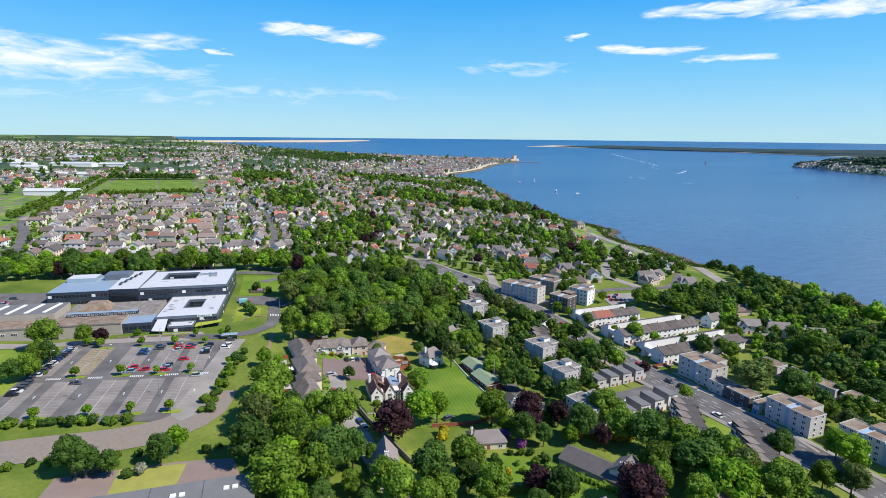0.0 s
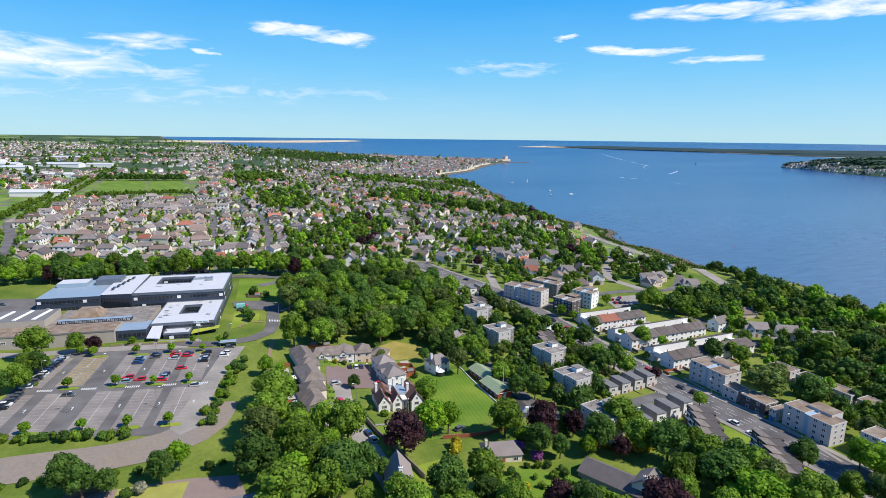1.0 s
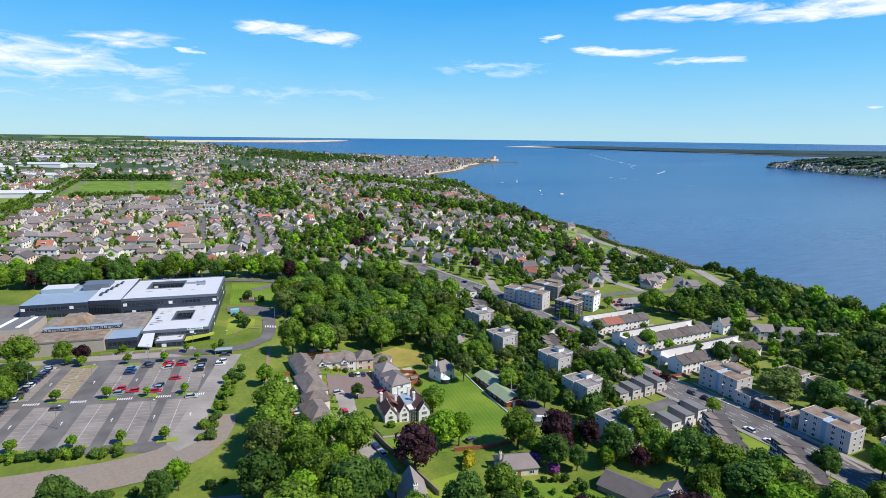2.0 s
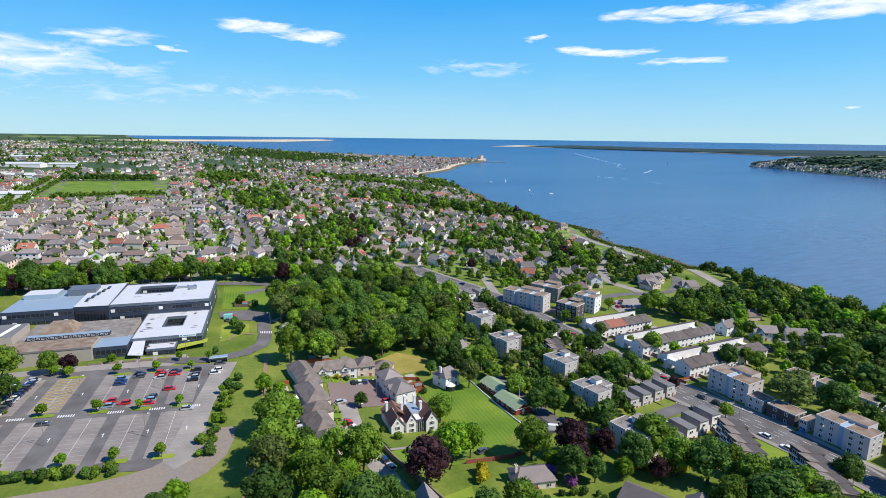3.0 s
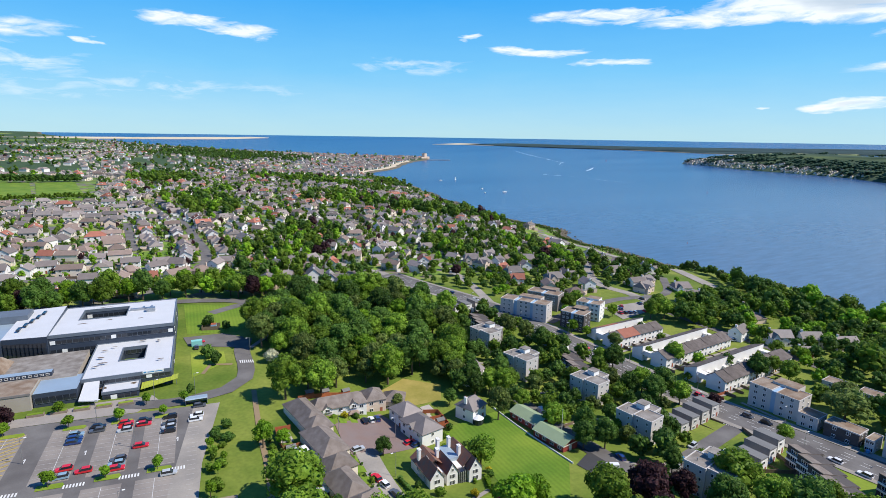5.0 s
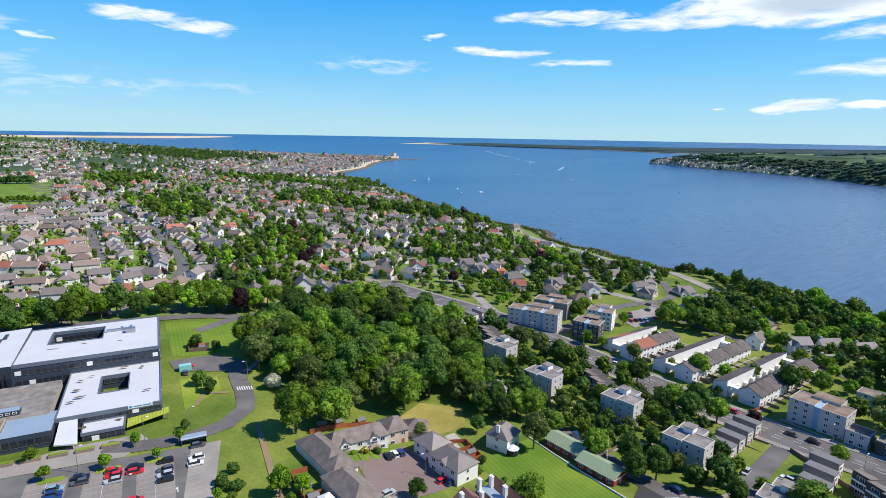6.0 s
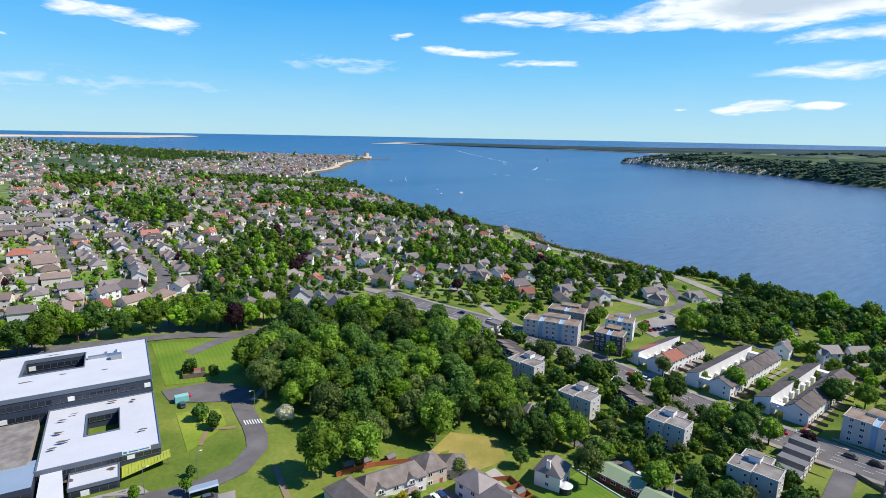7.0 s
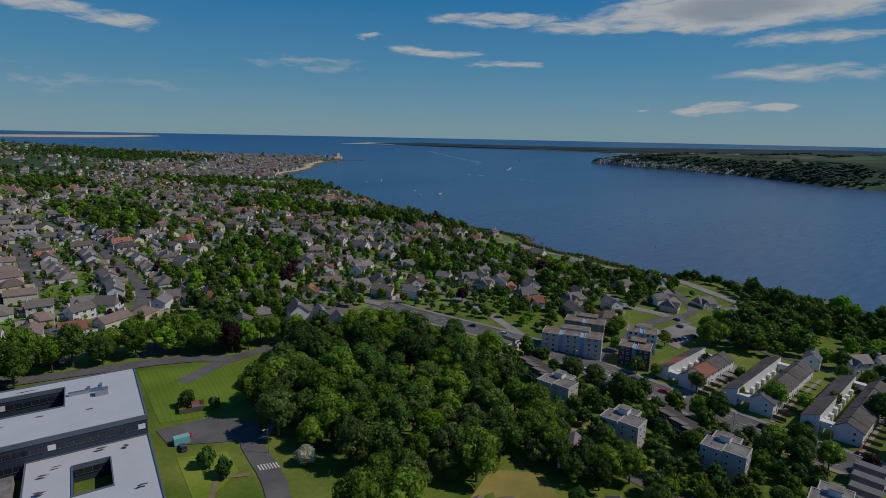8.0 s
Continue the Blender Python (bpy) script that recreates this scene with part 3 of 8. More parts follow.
# ---- roads, car park, lawns ----
MAIN_ROAD = [(181, 40), (178, 100), (175, 150), (173, 190), (173, 230), (171, 262), (165, 300), (155, 340), (138, 385), (128, 420)]
ribbon("road", MAIN_ROAD, 14.5, ASPHALT, "wide grey asphalt main road with lane markings", "road", 0.16, across=4)
ribbon("pavement_1", MAIN_ROAD, 2.4, ASPHALT_LIGHT, "worn asphalt footway along the main road", "pavement", 0.28, shift=8.6)
ribbon("pavement_2", MAIN_ROAD, 2.4, ASPHALT_LIGHT, "worn asphalt footway along the main road", "pavement", 0.28, shift=-8.6)
SIDE_ROADS = [
    ([(168, 184), (150, 181), (130, 177), (112, 172), (104, 178), (103, 200), (104, 235), (103, 262), (106, 292)], 6.5, ASPHALT),
    ([(168, 268), (200, 262), (225, 262)], 4.0, ASPHALT_LIGHT),
    ([(176, 304), (205, 312), (245, 318), (290, 316), (330, 350)], 6.0, ASPHALT),
    ([(252, 196), (256, 225), (255, 262), (258, 300), (275, 318)], 5.0, ASPHALT),
    ([(150, 120), (130, 108), (118, 90)], 9.0, ASPHALT_LIGHT),
    ([(398, 575), (394, 540), (386, 495), (381, 450), (380, 412), (367, 370), (350, 330), (334, 297)], 9.5, ASPHALT_LIGHT),
    ([(7, 372), (30, 384), (70, 392), (100, 398), (140, 380)], 6.0, ASPHALT),
    ([(-120, 408), (-60, 404), (7, 395), (30, 384)], 7.0, ASPHALT),
    ([(9, 470), (18, 485), (22, 505), (24, 545), (23, 578), (22, 653), (17, 702), (8, 731), (1, 779), (-3, 822)], 7.5, ASPHALT),
    ([(22, 497), (40, 486), (62, 470)], 6.0, ASPHALT),
    ([(-22, 540), (-25, 570), (-26, 629), (-29, 676)], 6.5, ASPHALT),
    ([(-92, 575), (-86, 587), (-80, 616), (-81, 647), (-85, 667)], 6.5, ASPHALT),
    ([(-150, 560), (-152, 615), (-154, 672), (-152, 718)], 6.5, ASPHALT),
    ([(9, 470), (-15, 456), (-60, 462), (-150, 482)], 6.0, ASPHALT),
    ([(-150, 562), (-92, 545), (-55, 528), (-22, 522)], 5.5, ASPHALT_LIGHT),
    ([(-152, 718), (-90, 722), (-30, 716), (17, 702)], 5.5, ASPHALT_LIGHT),
    ([(-205, 640), (-208, 722), (-216, 890), (-232, 1137), (-250, 1400)], 9.0, ASPHALT_LIGHT),
    ([(128, 420), (104, 470), (100, 507), (98, 545), (96, 594), (97, 711), (97, 794), (91, 881), (86, 982)], 7.0, ASPHALT_LIGHT),
    ([(160, 335), (176, 400), (184, 489), (178, 506), (186, 597), (186, 659), (200, 760)], 6.0, ASPHALT_LIGHT),
    ([(262, 305), (265, 325), (262, 348), (277, 375), (293, 393), (318, 424), (340, 470)], 8.0, ASPHALT_LIGHT),
    ([(-150, 400), (-170, 520), (-205, 640)], 8.0, ASPHALT),
]
for pts_, w_, m_ in SIDE_ROADS:
    ribbon("road", pts_, w_, m_, "narrow grey asphalt street between houses", "road", 0.15 if pts_[0][1] < 390 else 0.3)


def markings():
    sh = Shape()
    for off in (-3.6, 3.6):
        line = smooth_line(MAIN_ROAD, 3.0)
        for i in range(0, len(line) - 2, 3):
            a, b = line[i], line[i + 1]
            d = (b - a) / np.linalg.norm(b - a)
            n = np.array((d[1], -d[0]))
            q = [a + n * (off - 0.1), a + n * (off + 0.1), b + n * (off + 0.1), b + n * (off - 0.1)]
            sh.face([(p[0], p[1], H(*p) + 0.2) for p in q])
    for off in (-1.2, 1.2):
        line = smooth_line(MAIN_ROAD, 3.0)
        for i in range(0, len(line) - 2, 2):
            a, b = line[i], line[i + 1]
            d = (b - a) / np.linalg.norm(b - a)
            n = np.array((d[1], -d[0]))
            q = [a + n * (off - 0.08), a + n * (off + 0.08), b + n * (off + 0.08), b + n * (off - 0.08)]
            sh.face([(p[0], p[1], H(*p) + 0.2) for p in q])
    for k in range(9):
        x = 164.2 - 0.2 * k
        sh.face([(x - 0.15, y, H(x, y) + 0.2) for y in (180.5 + 0.8 * k, 180.9 + 0.8 * k)] + [(x + 0.15, y, H(x, y) + 0.2) for y in (180.9 + 0.8 * k, 180.5 + 0.8 * k)])
    solid("road_markings", sh, LINE, "white lane lines painted on asphalt", "road marking", kind="structure")


markings()

# the campus frame: turned by 6.5 degrees
CAMPUS = (-17.1, 294.3)
CU, CV = (0.9936, -0.1132), (0.1132, 0.9936)


def C(a, b):
    return CAMPUS[0] + a * CU[0] + b * CV[0], CAMPUS[1] + a * CU[1] + b * CV[1]


def CC(*pts):
    return [C(a, b) for a, b in pts]


drape("car_park", CC((-62, -95), (-20, -98), (2, -101), (6, -96), (8, -60), (13, -22), (-62, -20)), ASPHALT, "large asphalt car park with marked bays", "car park")
drape("pavement_3", CC((-95, -19.9), (-62, -20), (-10, -21), (-4, -13), (-6, -9), (-25, -9.4), (-40, -14), (-95, -12)), PAVE, "paved forecourt before the campus", "pavement", 0.14)
drape("car_park", CC((-140, 8), (-86, 12), (-86, 60), (-140, 60)), ASPHALT, "asphalt car park beside the campus", "car park")
drape("road", CC((3, -101), (8, -96), (10, -60), (16, -22), (7.6, -21.9), (3, -60), (-1, -96)), ASPHALT_LIGHT, "worn edge of the car park", "road", 0.17)
drape("lawn", [(-110, 150), (-82, 150), (-72, 282), (-110, 282)], GRASS, "grass bank beside the car park", "lawn", 0.1)
drape("pitch_surface", [(-40, 156), (-23, 156), (-21, 166.5), (-39, 168)], mat("pitch_yellow", (0.30, 0.30, 0.07), 0.9, 0.2, 0.3, 3), "worn yellow-green play court", "court", 0.2)
drape("playground", [(-60, 140), (-3, 140), (-8, 166), (-22, 168), (-55, 168)], mat("playground_red", (0.25, 0.19, 0.165), 0.9, 0.2, 0.2, 3), "pinkish asphalt school playground", "playground", 0.14)
ribbon("road", [(-95, 184), (-70, 186), (-45, 186), (-28, 190), (-18, 200), (-15, 215)], 15, TRACK, "dusty earth track with worn tarmac", "track", 0.15, across=4)
ribbon("road", [(16, 330), (12, 316), (11, 302), (8, 288), (0, 280), (-12, 277), (-26, 279), (-34, 283)], 6.5, ASPHALT, "curved asphalt campus drive", "road", 0.2)
drape("road", [(-8, 330), (12, 320), (16, 332), (8, 340), (-9, 341)], ASPHALT, "asphalt turning place behind the campus", "road", 0.19)
ribbon("path", [(9, 276), (7, 262), (4, 240), (2, 220), (-3, 195), (-8, 172)], 1.8, EARTH_PATH, "narrow trodden earth path on grass", "path", 0.16)
ribbon("path", [(16, 318), (26, 330), (34, 344)], 2.0, ASPHALT_LIGHT, "narrow asphalt path under the trees", "path", 0.16)
ribbon("path", [(-6, 298), (-2, 306), (6, 303)], 1.6, EARTH_PATH, "trodden earth path across a lawn", "path", 0.18)
drape("lawn", [(-7, 345), (14, 340), (32, 360), (28, 380), (-4, 391)], LAWN, "mown lawn behind the campus", "lawn", 0.1)
drape("lawn", [(-10, 296), (4, 306), (5, 318), (-8, 322)], GRASS, "grass lawn beside the campus", "lawn", 0.1)

# courtyard, gardens, bowling green
drape("courtyard", [(26, 219), (49, 222), (51, 240), (48, 248), (29, 243)], BLOCK_PAVE, "reddish block-paved courtyard between houses", "courtyard", 0.16)
ribbon("road", [(33, 226), (31, 212), (30, 196), (31, 182), (33, 160), (37, 120)], 7.0, ASPHALT_LIGHT, "asphalt drive into the courtyard", "road", 0.15)
drape("lawn", [(64, 229), (88.3, 231), (88.3, 191), (76, 177), (60, 178), (63.5, 200)], LAWN, "striped bowling green of mown grass", "lawn", 0.12)
drape("car_park", [(98.8, 228), (104, 228), (104, 182), (91, 178), (89.6, 189), (98, 193)], ASPHALT_DARK, "dark asphalt yard beside the huts", "yard", 0.14)
drape("lawn", [(38, 186), (58, 189), (56, 172), (36, 176)], LAWN_DIAG, "mown front lawn of the white house", "lawn", 0.12)
drape("lawn", [(54, 264), (68, 270), (80, 259), (74, 248), (62, 249)], GRASS_DRY, "sun-dried yellow lawn", "lawn", 0.12)
drape("lawn", [(41, 157), (54, 160), (49, 142), (39, 141)], GRASS, "small mown garden lawn", "lawn", 0.12)
drape("lawn", [(62, 146), (78, 148), (84, 136), (66, 130)], LAWN_DIAG, "diagonally striped garden lawn", "lawn", 0.12)
drape("lawn", [(66, 128), (92, 134), (100, 116), (74, 112)], LAWN, "garden lawn behind a clipped hedge", "lawn", 0.12)
drape("lawn", [(110, 352), (126, 366), (146, 368), (142, 350), (128, 346)], LAWN, "open green beside the main road", "lawn", 0.12)
drape("car_park", [(224, 309), (262, 308), (258, 294), (220, 289)], ASPHALT_LIGHT, "small asphalt car park behind flats", "car park", 0.18)
drape("lawn", [(-181, 866), (-123, 897), (-147, 1096), (-210, 1095)], LAWN, "large mown playing field", "lawn", 0.5, 40)
drape("lawn", [(-119, 900), (-70, 915), (-92, 1110), (-140, 1096)], LAWN, "large mown playing field", "lawn", 0.5, 40)


def bays():
    """Bay lines, arrows and crossings of the car park."""
    sh, yl, worn = Shape(), Shape(), Shape()

    def stripe(dst, a0, b0, a1, b1, w):
        d = math.hypot(a1 - a0, b1 - b0)
        na, nb = -(b1 - b0) / d * w / 2, (a1 - a0) / d * w / 2
        q = CC((a0 + na, b0 + nb), (a1 + na, b1 + nb), (a1 - na, b1 - nb), (a0 - na, b0 - nb))
        dst.face([(x, y, H(x, y) + 0.21) for x, y in q])

    for col in (-57.5, -44, -27.8, -14.6, -2.0):
        for lo, hi in ((-93, -64), (-57, -27)):
            dst = yl if col in (-44,) and lo == -57 else worn
            drape("bay_strip", CC((col - (4.7 if col > -57 else 0), lo - 0.5), (col + 4.7, lo - 0.5), (col + 4.7, hi + 0.5), (col - (4.7 if col > -57 else 0), hi + 0.5)), BAY, "pale worn asphalt parking bays", "parking bays", 0.15)
            stripe(sh, col, lo, col, hi, 0.1)
            for b in np.arange(lo, hi, 2.5):
                for s in (-1, 1):
                    if col == -57.5 and s < 0:
                        continue
                    stripe(dst, col + s * 0.1, b, col + s * 4.6, b, 0.13)
                    if dst is yl:
                        stripe(dst, col + s * 0.1, b, col + s * 4.4, b + 2.4, 0.5)
    for b in np.arange(-85, -24, 2.5):
        stripe(worn, 6.0, b, 10.0 + (b + 24) * 0.05, b, 0.14)
    for col in (-50.5, -36, -21.2, -8.3, 3.2):
        for k in range(7):
            stripe(sh, col - 2.4 + 0.75 * k, -61.5, col - 2.4 + 0.75 * k, -59.8, 0.42)
        for b in (-78, -45):
            stripe(sh, col, b, col, b + 2.5, 0.25)
            stripe(sh, col, b + 2.5, col - 0.5, b + 1.6, 0.3)
    for k in range(7):
        x, y = 9.0 + 0.8 * k, 302.8 - 0.25 * k
        sh.face([(x + p, y + q, H(x + p, y + q) + 0.24) for p, q in ((0, 0), (0.4, 0), (0.6, 3), (0.2, 3))])
    solid("bay_markings", sh, LINE, "white painted parking bay lines", "road marking", kind="structure")
    solid("bay_markings", worn, LINE_WORN, "worn pale parking bay lines", "road marking", kind="structure")
    solid("bay_markings", yl, LINE_YELLOW, "yellow hatched parking bays", "road marking", kind="structure")
    for col in (-44, -27.8, -14.6, -2.0):
        for b in (-93.5, -59.5, -26.5):
            drape("planting_island", CC((col - 2.2, b - 1.2), (col + 3.6, b - 1.2), (col + 4.2, b), (col + 3.6, b + 1.2), (col - 2.2, b + 1.2)), GRASS, "grassed island in the car park", "island", 0.24)


bays()


# ---- trees ----
def ico(level):
    bm = bmesh.new()
    bmesh.ops.create_icosphere(bm, subdivisions=level, radius=1)
    v = np.array([p.co[:] for p in bm.verts])
    f = [[q.index for q in p.verts] for p in bm.faces]
    bm.free()
    return v, f


ICO1, ICO2 = ico(1), ico(2)


def crown_arrays(rng, radius, height, base, lobes, leaves, leaf, kind="round", core=ICO2):
    """A crown of lobes set with many small leaf sprays. Returns corners and faces."""
    cs, rs = [], []
    for i in range(lobes):
        if kind == "cone":
            t = (i + 0.5) / lobes
            r = radius * (1 - t) * 0.75 + 0.25
            a = rng.uniform(0, 6.28)
            cs.append((0.3 * r * math.cos(a), 0.3 * r * math.sin(a), base + t * (height - base)))
            rs.append(r)
        else:
            a, t = i * 2.4 + rng.uniform(-0.4, 0.4), (i + 0.5) / lobes
            zz = base + (height - base) * (0.28 + 0.55 * t)
            ring = radius * ((0.58 if lobes < 20 else 0.70) * (1.0 if i % 3 else 0.45)) * math.sqrt(max(0.05, 1 - (1.5 * (t - 0.35)) ** 2))
            if i == lobes - 1:
                ring *= 0.3
            cs.append((ring * math.cos(a), ring * math.sin(a), zz))
            rs.append(radius * (rng.uniform(0.40, 0.56) if lobes < 20 else rng.uniform(0.27, 0.45)))
    cs, rs = np.array(cs), np.array(rs)
    v, f, n = [], [], 0
    cv, cf = core
    for c, r in zip(cs, rs):
        bumps = 0.84 + 0.12 * rng.standard_normal(len(cv))
        v.append(cv * (r * bumps)[:, None] * [1, 1, 0.85] + c)
        f += [[n + i for i in q] for q in cf]
        n += len(cv)
    pick = rng.integers(0, lobes, leaves)
    d = rng.standard_normal((leaves, 3))
    d[:, 2] += 0.25
    d /= np.linalg.norm(d, axis=1)[:, None]
    p = cs[pick] + d * (rs[pick] * rng.uniform(0.86, 1.12, leaves))[:, None] * [1, 1, 0.9]
    gap = (np.linalg.norm((p[:, None] - cs[None]) / rs[None, :, None], axis=2)).min(1)
    keep = gap > 0.78
    p, d = p[keep], d[keep]
    t = np.cross(d, rng.standard_normal(d.shape))
    t /= np.linalg.norm(t, axis=1)[:, None]
    nrm = d + 0.7 * rng.standard_normal(d.shape)
    nrm /= np.linalg.norm(nrm, axis=1)[:, None]
    b = np.cross(nrm, t)
    b /= np.linalg.norm(b, axis=1)[:, None] + 1e-6
    s = (leaf * rng.uniform(0.55, 1.25, len(p)))[:, None]
    quad = np.stack([p - t * s * 0.6, p + b * s * 0.5 + d * s * 0.15, p + t * s * 0.6, p - b * s * 0.5], 1).reshape(-1, 3)
    v.append(quad)
    f += [[n + 4 * i + k for k in range(4)] for i in range(len(p))]
    return np.concatenate(v), f


def mesh_of(name, v, f, *mats):
    me = bpy.data.meshes.new(name)
    me.from_pydata([tuple(map(float, q)) for q in v], [], f)
    for m in mats:
        me.materials.append(m)
    me.update()
    return me


def trunk_shape(rng, h, r, spread):
    sh = Shape()
    sh.tube(0, 0, -0.5, h * 0.45, r * 1.3, r * 0.8, 7)
    for k in range(4):
        a = k * 1.6 + rng.uniform(0, 0.6)
        sh.tube(0, 0, h * 0.35, h * 0.75, r * 0.55, r * 0.2, 5, 0, spread * 0.45 * math.cos(a), spread * 0.45 * math.sin(a))
    return sh


TREES = {}


def tree_kind(key, label, radius, height, base, lobes, leaves, leaf, material, kind="round", variants=2, name="tree"):
    made = []
    for k in range(variants):
        rng = np.random.default_rng(len(TREES) * 10 + k + 5)
        v, f = crown_arrays(rng, radius, height, base, lobes, leaves, leaf, kind, ICO1 if lobes > 20 else ICO2)
        made.append((trunk_shape(rng, height, max(0.08, height * 0.022), radius).mesh("trunk", BARK), mesh_of("crown", v, f, material)))
    TREES[key] = (name, label, made)


tree_kind("oak", "tall broadleaf tree in full green leaf", 5.4, 13.5, 2.2, 27, 3000, 0.64, LEAF, variants=3)
tree_kind("dark", "dense dark green broadleaf tree", 5.2, 14.0, 2.0, 27, 3000, 0.64, LEAF_DARK, variants=2)
tree_kind("light", "bright yellow-green broadleaf tree", 4.8, 12.5, 2.6, 22, 2400, 0.64, LEAF_LIGHT, variants=2)
tree_kind("olive", "olive-green broadleaf tree with a loose crown", 5.2, 13.5, 3.0, 22, 2200, 0.66, LEAF_OLIVE, variants=2)
tree_kind("copper", "copper beech with dark purple leaves", 5.4, 13.0, 1.5, 25, 2600, 0.66, LEAF_COPPER)
tree_kind("small", "small round green tree", 1.7, 4.2, 1.3, 7, 420, 0.42, LEAF_LIGHT)
tree_kind("bush", "rounded green garden bush in leaf", 1.8, 2.6, 0.2, 7, 380, 0.45, LEAF, name="bush")
tree_kind("bush_dark", "rounded dark green garden shrub", 1.9, 3.0, 0.2, 7, 380, 0.45, LEAF_DARK, name="bush")
tree_kind("bush_yellow", "golden yellow leaved garden shrub", 1.8, 2.8, 0.2, 7, 380, 0.45, LEAF_YELLOW, name="bush", variants=1)
tree_kind("bush_pink", "rhododendron bush in purple-pink bloom", 1.9, 3.0, 0.2, 7, 380, 0.45, BLOSSOM_PINK, name="bush", variants=1)
tree_kind("hawthorn", "hawthorn tree in creamy white blossom", 3.2, 5.5, 0.8, 11, 900, 0.5, BLOSSOM, variants=1)
tree_kind("conifer", "dark green conical conifer tree", 2.6, 9.0, 0.6, 9, 900, 0.6, LEAF_DARK, "cone", name="conifer")
TREE_COUNT, NAMED_TREES, FAR_TREES = [0], [0], []


def plant(key, x, y, size=1.0, turn=None, group="trees of the town", tall=1.0, sink=0.0):
    name, label, made = TREES[key]
    if name == "tree":
        if NAMED_TREES[0] >= 380:
            FAR_TREES.append((x, y, size, key))
            return None
        NAMED_TREES[0] += 1
    k = TREE_COUNT[0]
    TREE_COUNT[0] += 1
    trunk, crown = made[k % len(made)]
    ob = thing(name, x, y, H(x, y) - sink, turn if turn is not None else (k * 137.5) % 360, label, name, group)
    ob.scale = (size, size, size * tall)
    part("trunk", trunk, None, ob)
    part("crown", crown, None, ob)
    return ob
drape("lawn", [(67, 146), (73, 148), (82, 143), (81, 135), (74, 136), (68, 139)], LAWN_DIAG, "mown garden lawn below a bungalow", "lawn", 0.12)
drape("lawn", [(82, 134), (90, 133), (94, 122), (88, 116), (80, 122)], LAWN, "mown garden lawn between hedges", "lawn", 0.12)
drape("lawn", [(153, 150), (166, 152), (167, 112), (158, 112), (156, 130)], GRASS, "grass verge beside the main road", "lawn", 0.1)


# ---- buildings: windows, roofs, houses ----
WINDOWS = {}


def window_mesh(w, h, bars=1, frame_mat=None):
    key = (w, h, bars, frame_mat.name if frame_mat else "")
    if key not in WINDOWS:
        sh = Shape()
        e, n = 0.09, bars + 1
        xs = [-w / 2]
        for c in range(n):
            xs += [-w / 2 + w * c / n + e, -w / 2 + w * (c + 1) / n - (e if c == n - 1 else 0.0)]
        xs.append(w / 2)
        zs = [0.0, e, h - e, h]
        at = {}

        def corner(x, z, y):
            k = (round(x, 3), round(z, 3), y)
            if k not in at:
                at[k] = len(sh.v)
                sh.v.append((x, y, z))
            return at[k]

        def quad(a, b, c, d, slot):
            sh.f.append((corner(*a), corner(*b), corner(*c), corner(*d)))
            sh.m.append(slot)

        f, r = -0.09, -0.03
        for a, b in zip(xs, xs[1:]):
            if b - a < 1e-4:
                continue
            for p, q in zip(zs, zs[1:]):
                pane = p == e and (b - a) > 0.12
                if not pane:
                    quad((a, p, f), (b, p, f), (b, q, f), (a, q, f), 0)
                else:
                    quad((a, p, r), (b, p, r), (b, q, r), (a, q, r), 1)
                    quad((a, p, f), (b, p, f), (b, p, r), (a, p, r), 0)
                    quad((a, q, r), (b, q, r), (b, q, f), (a, q, f), 0)
                    quad((a, p, f), (a, p, r), (a, q, r), (a, q, f), 0)
                    quad((b, p, r), (b, p, f), (b, q, f), (b, q, r), 0)
        for a, b in zip(xs, xs[1:]):
            if b - a > 1e-4:
                quad((a, 0.0, 0.02), (b, 0.0, 0.02), (b, 0.0, f), (a, 0.0, f), 0)
                quad((a, h, f), (b, h, f), (b, h, 0.02), (a, h, 0.02), 0)
        for p, q in zip(zs, zs[1:]):
            quad((-w / 2, p, 0.02), (-w / 2, p, f), (-w / 2, q, f), (-w / 2, q, 0.02), 0)
            quad((w / 2, p, f), (w / 2, p, 0.02), (w / 2, q, 0.02), (w / 2, q, f), 0)
        WINDOWS[key] = sh.mesh("window", frame_mat or WHITE, GLASS)
    return WINDOWS[key]


def window(parent, x, y, z, face, w=1.2, h=1.2, bars=1, frame_mat=None, name="window"):
    """A window on the wall that faces 's', 'n', 'w' or 'e' of the thing."""
    return part(name, window_mesh(w, h, bars, frame_mat), None, parent, "", pose(x, y, z, 0, 0, {"s": 0, "e": 90, "n": 180, "w": -90}[face]))


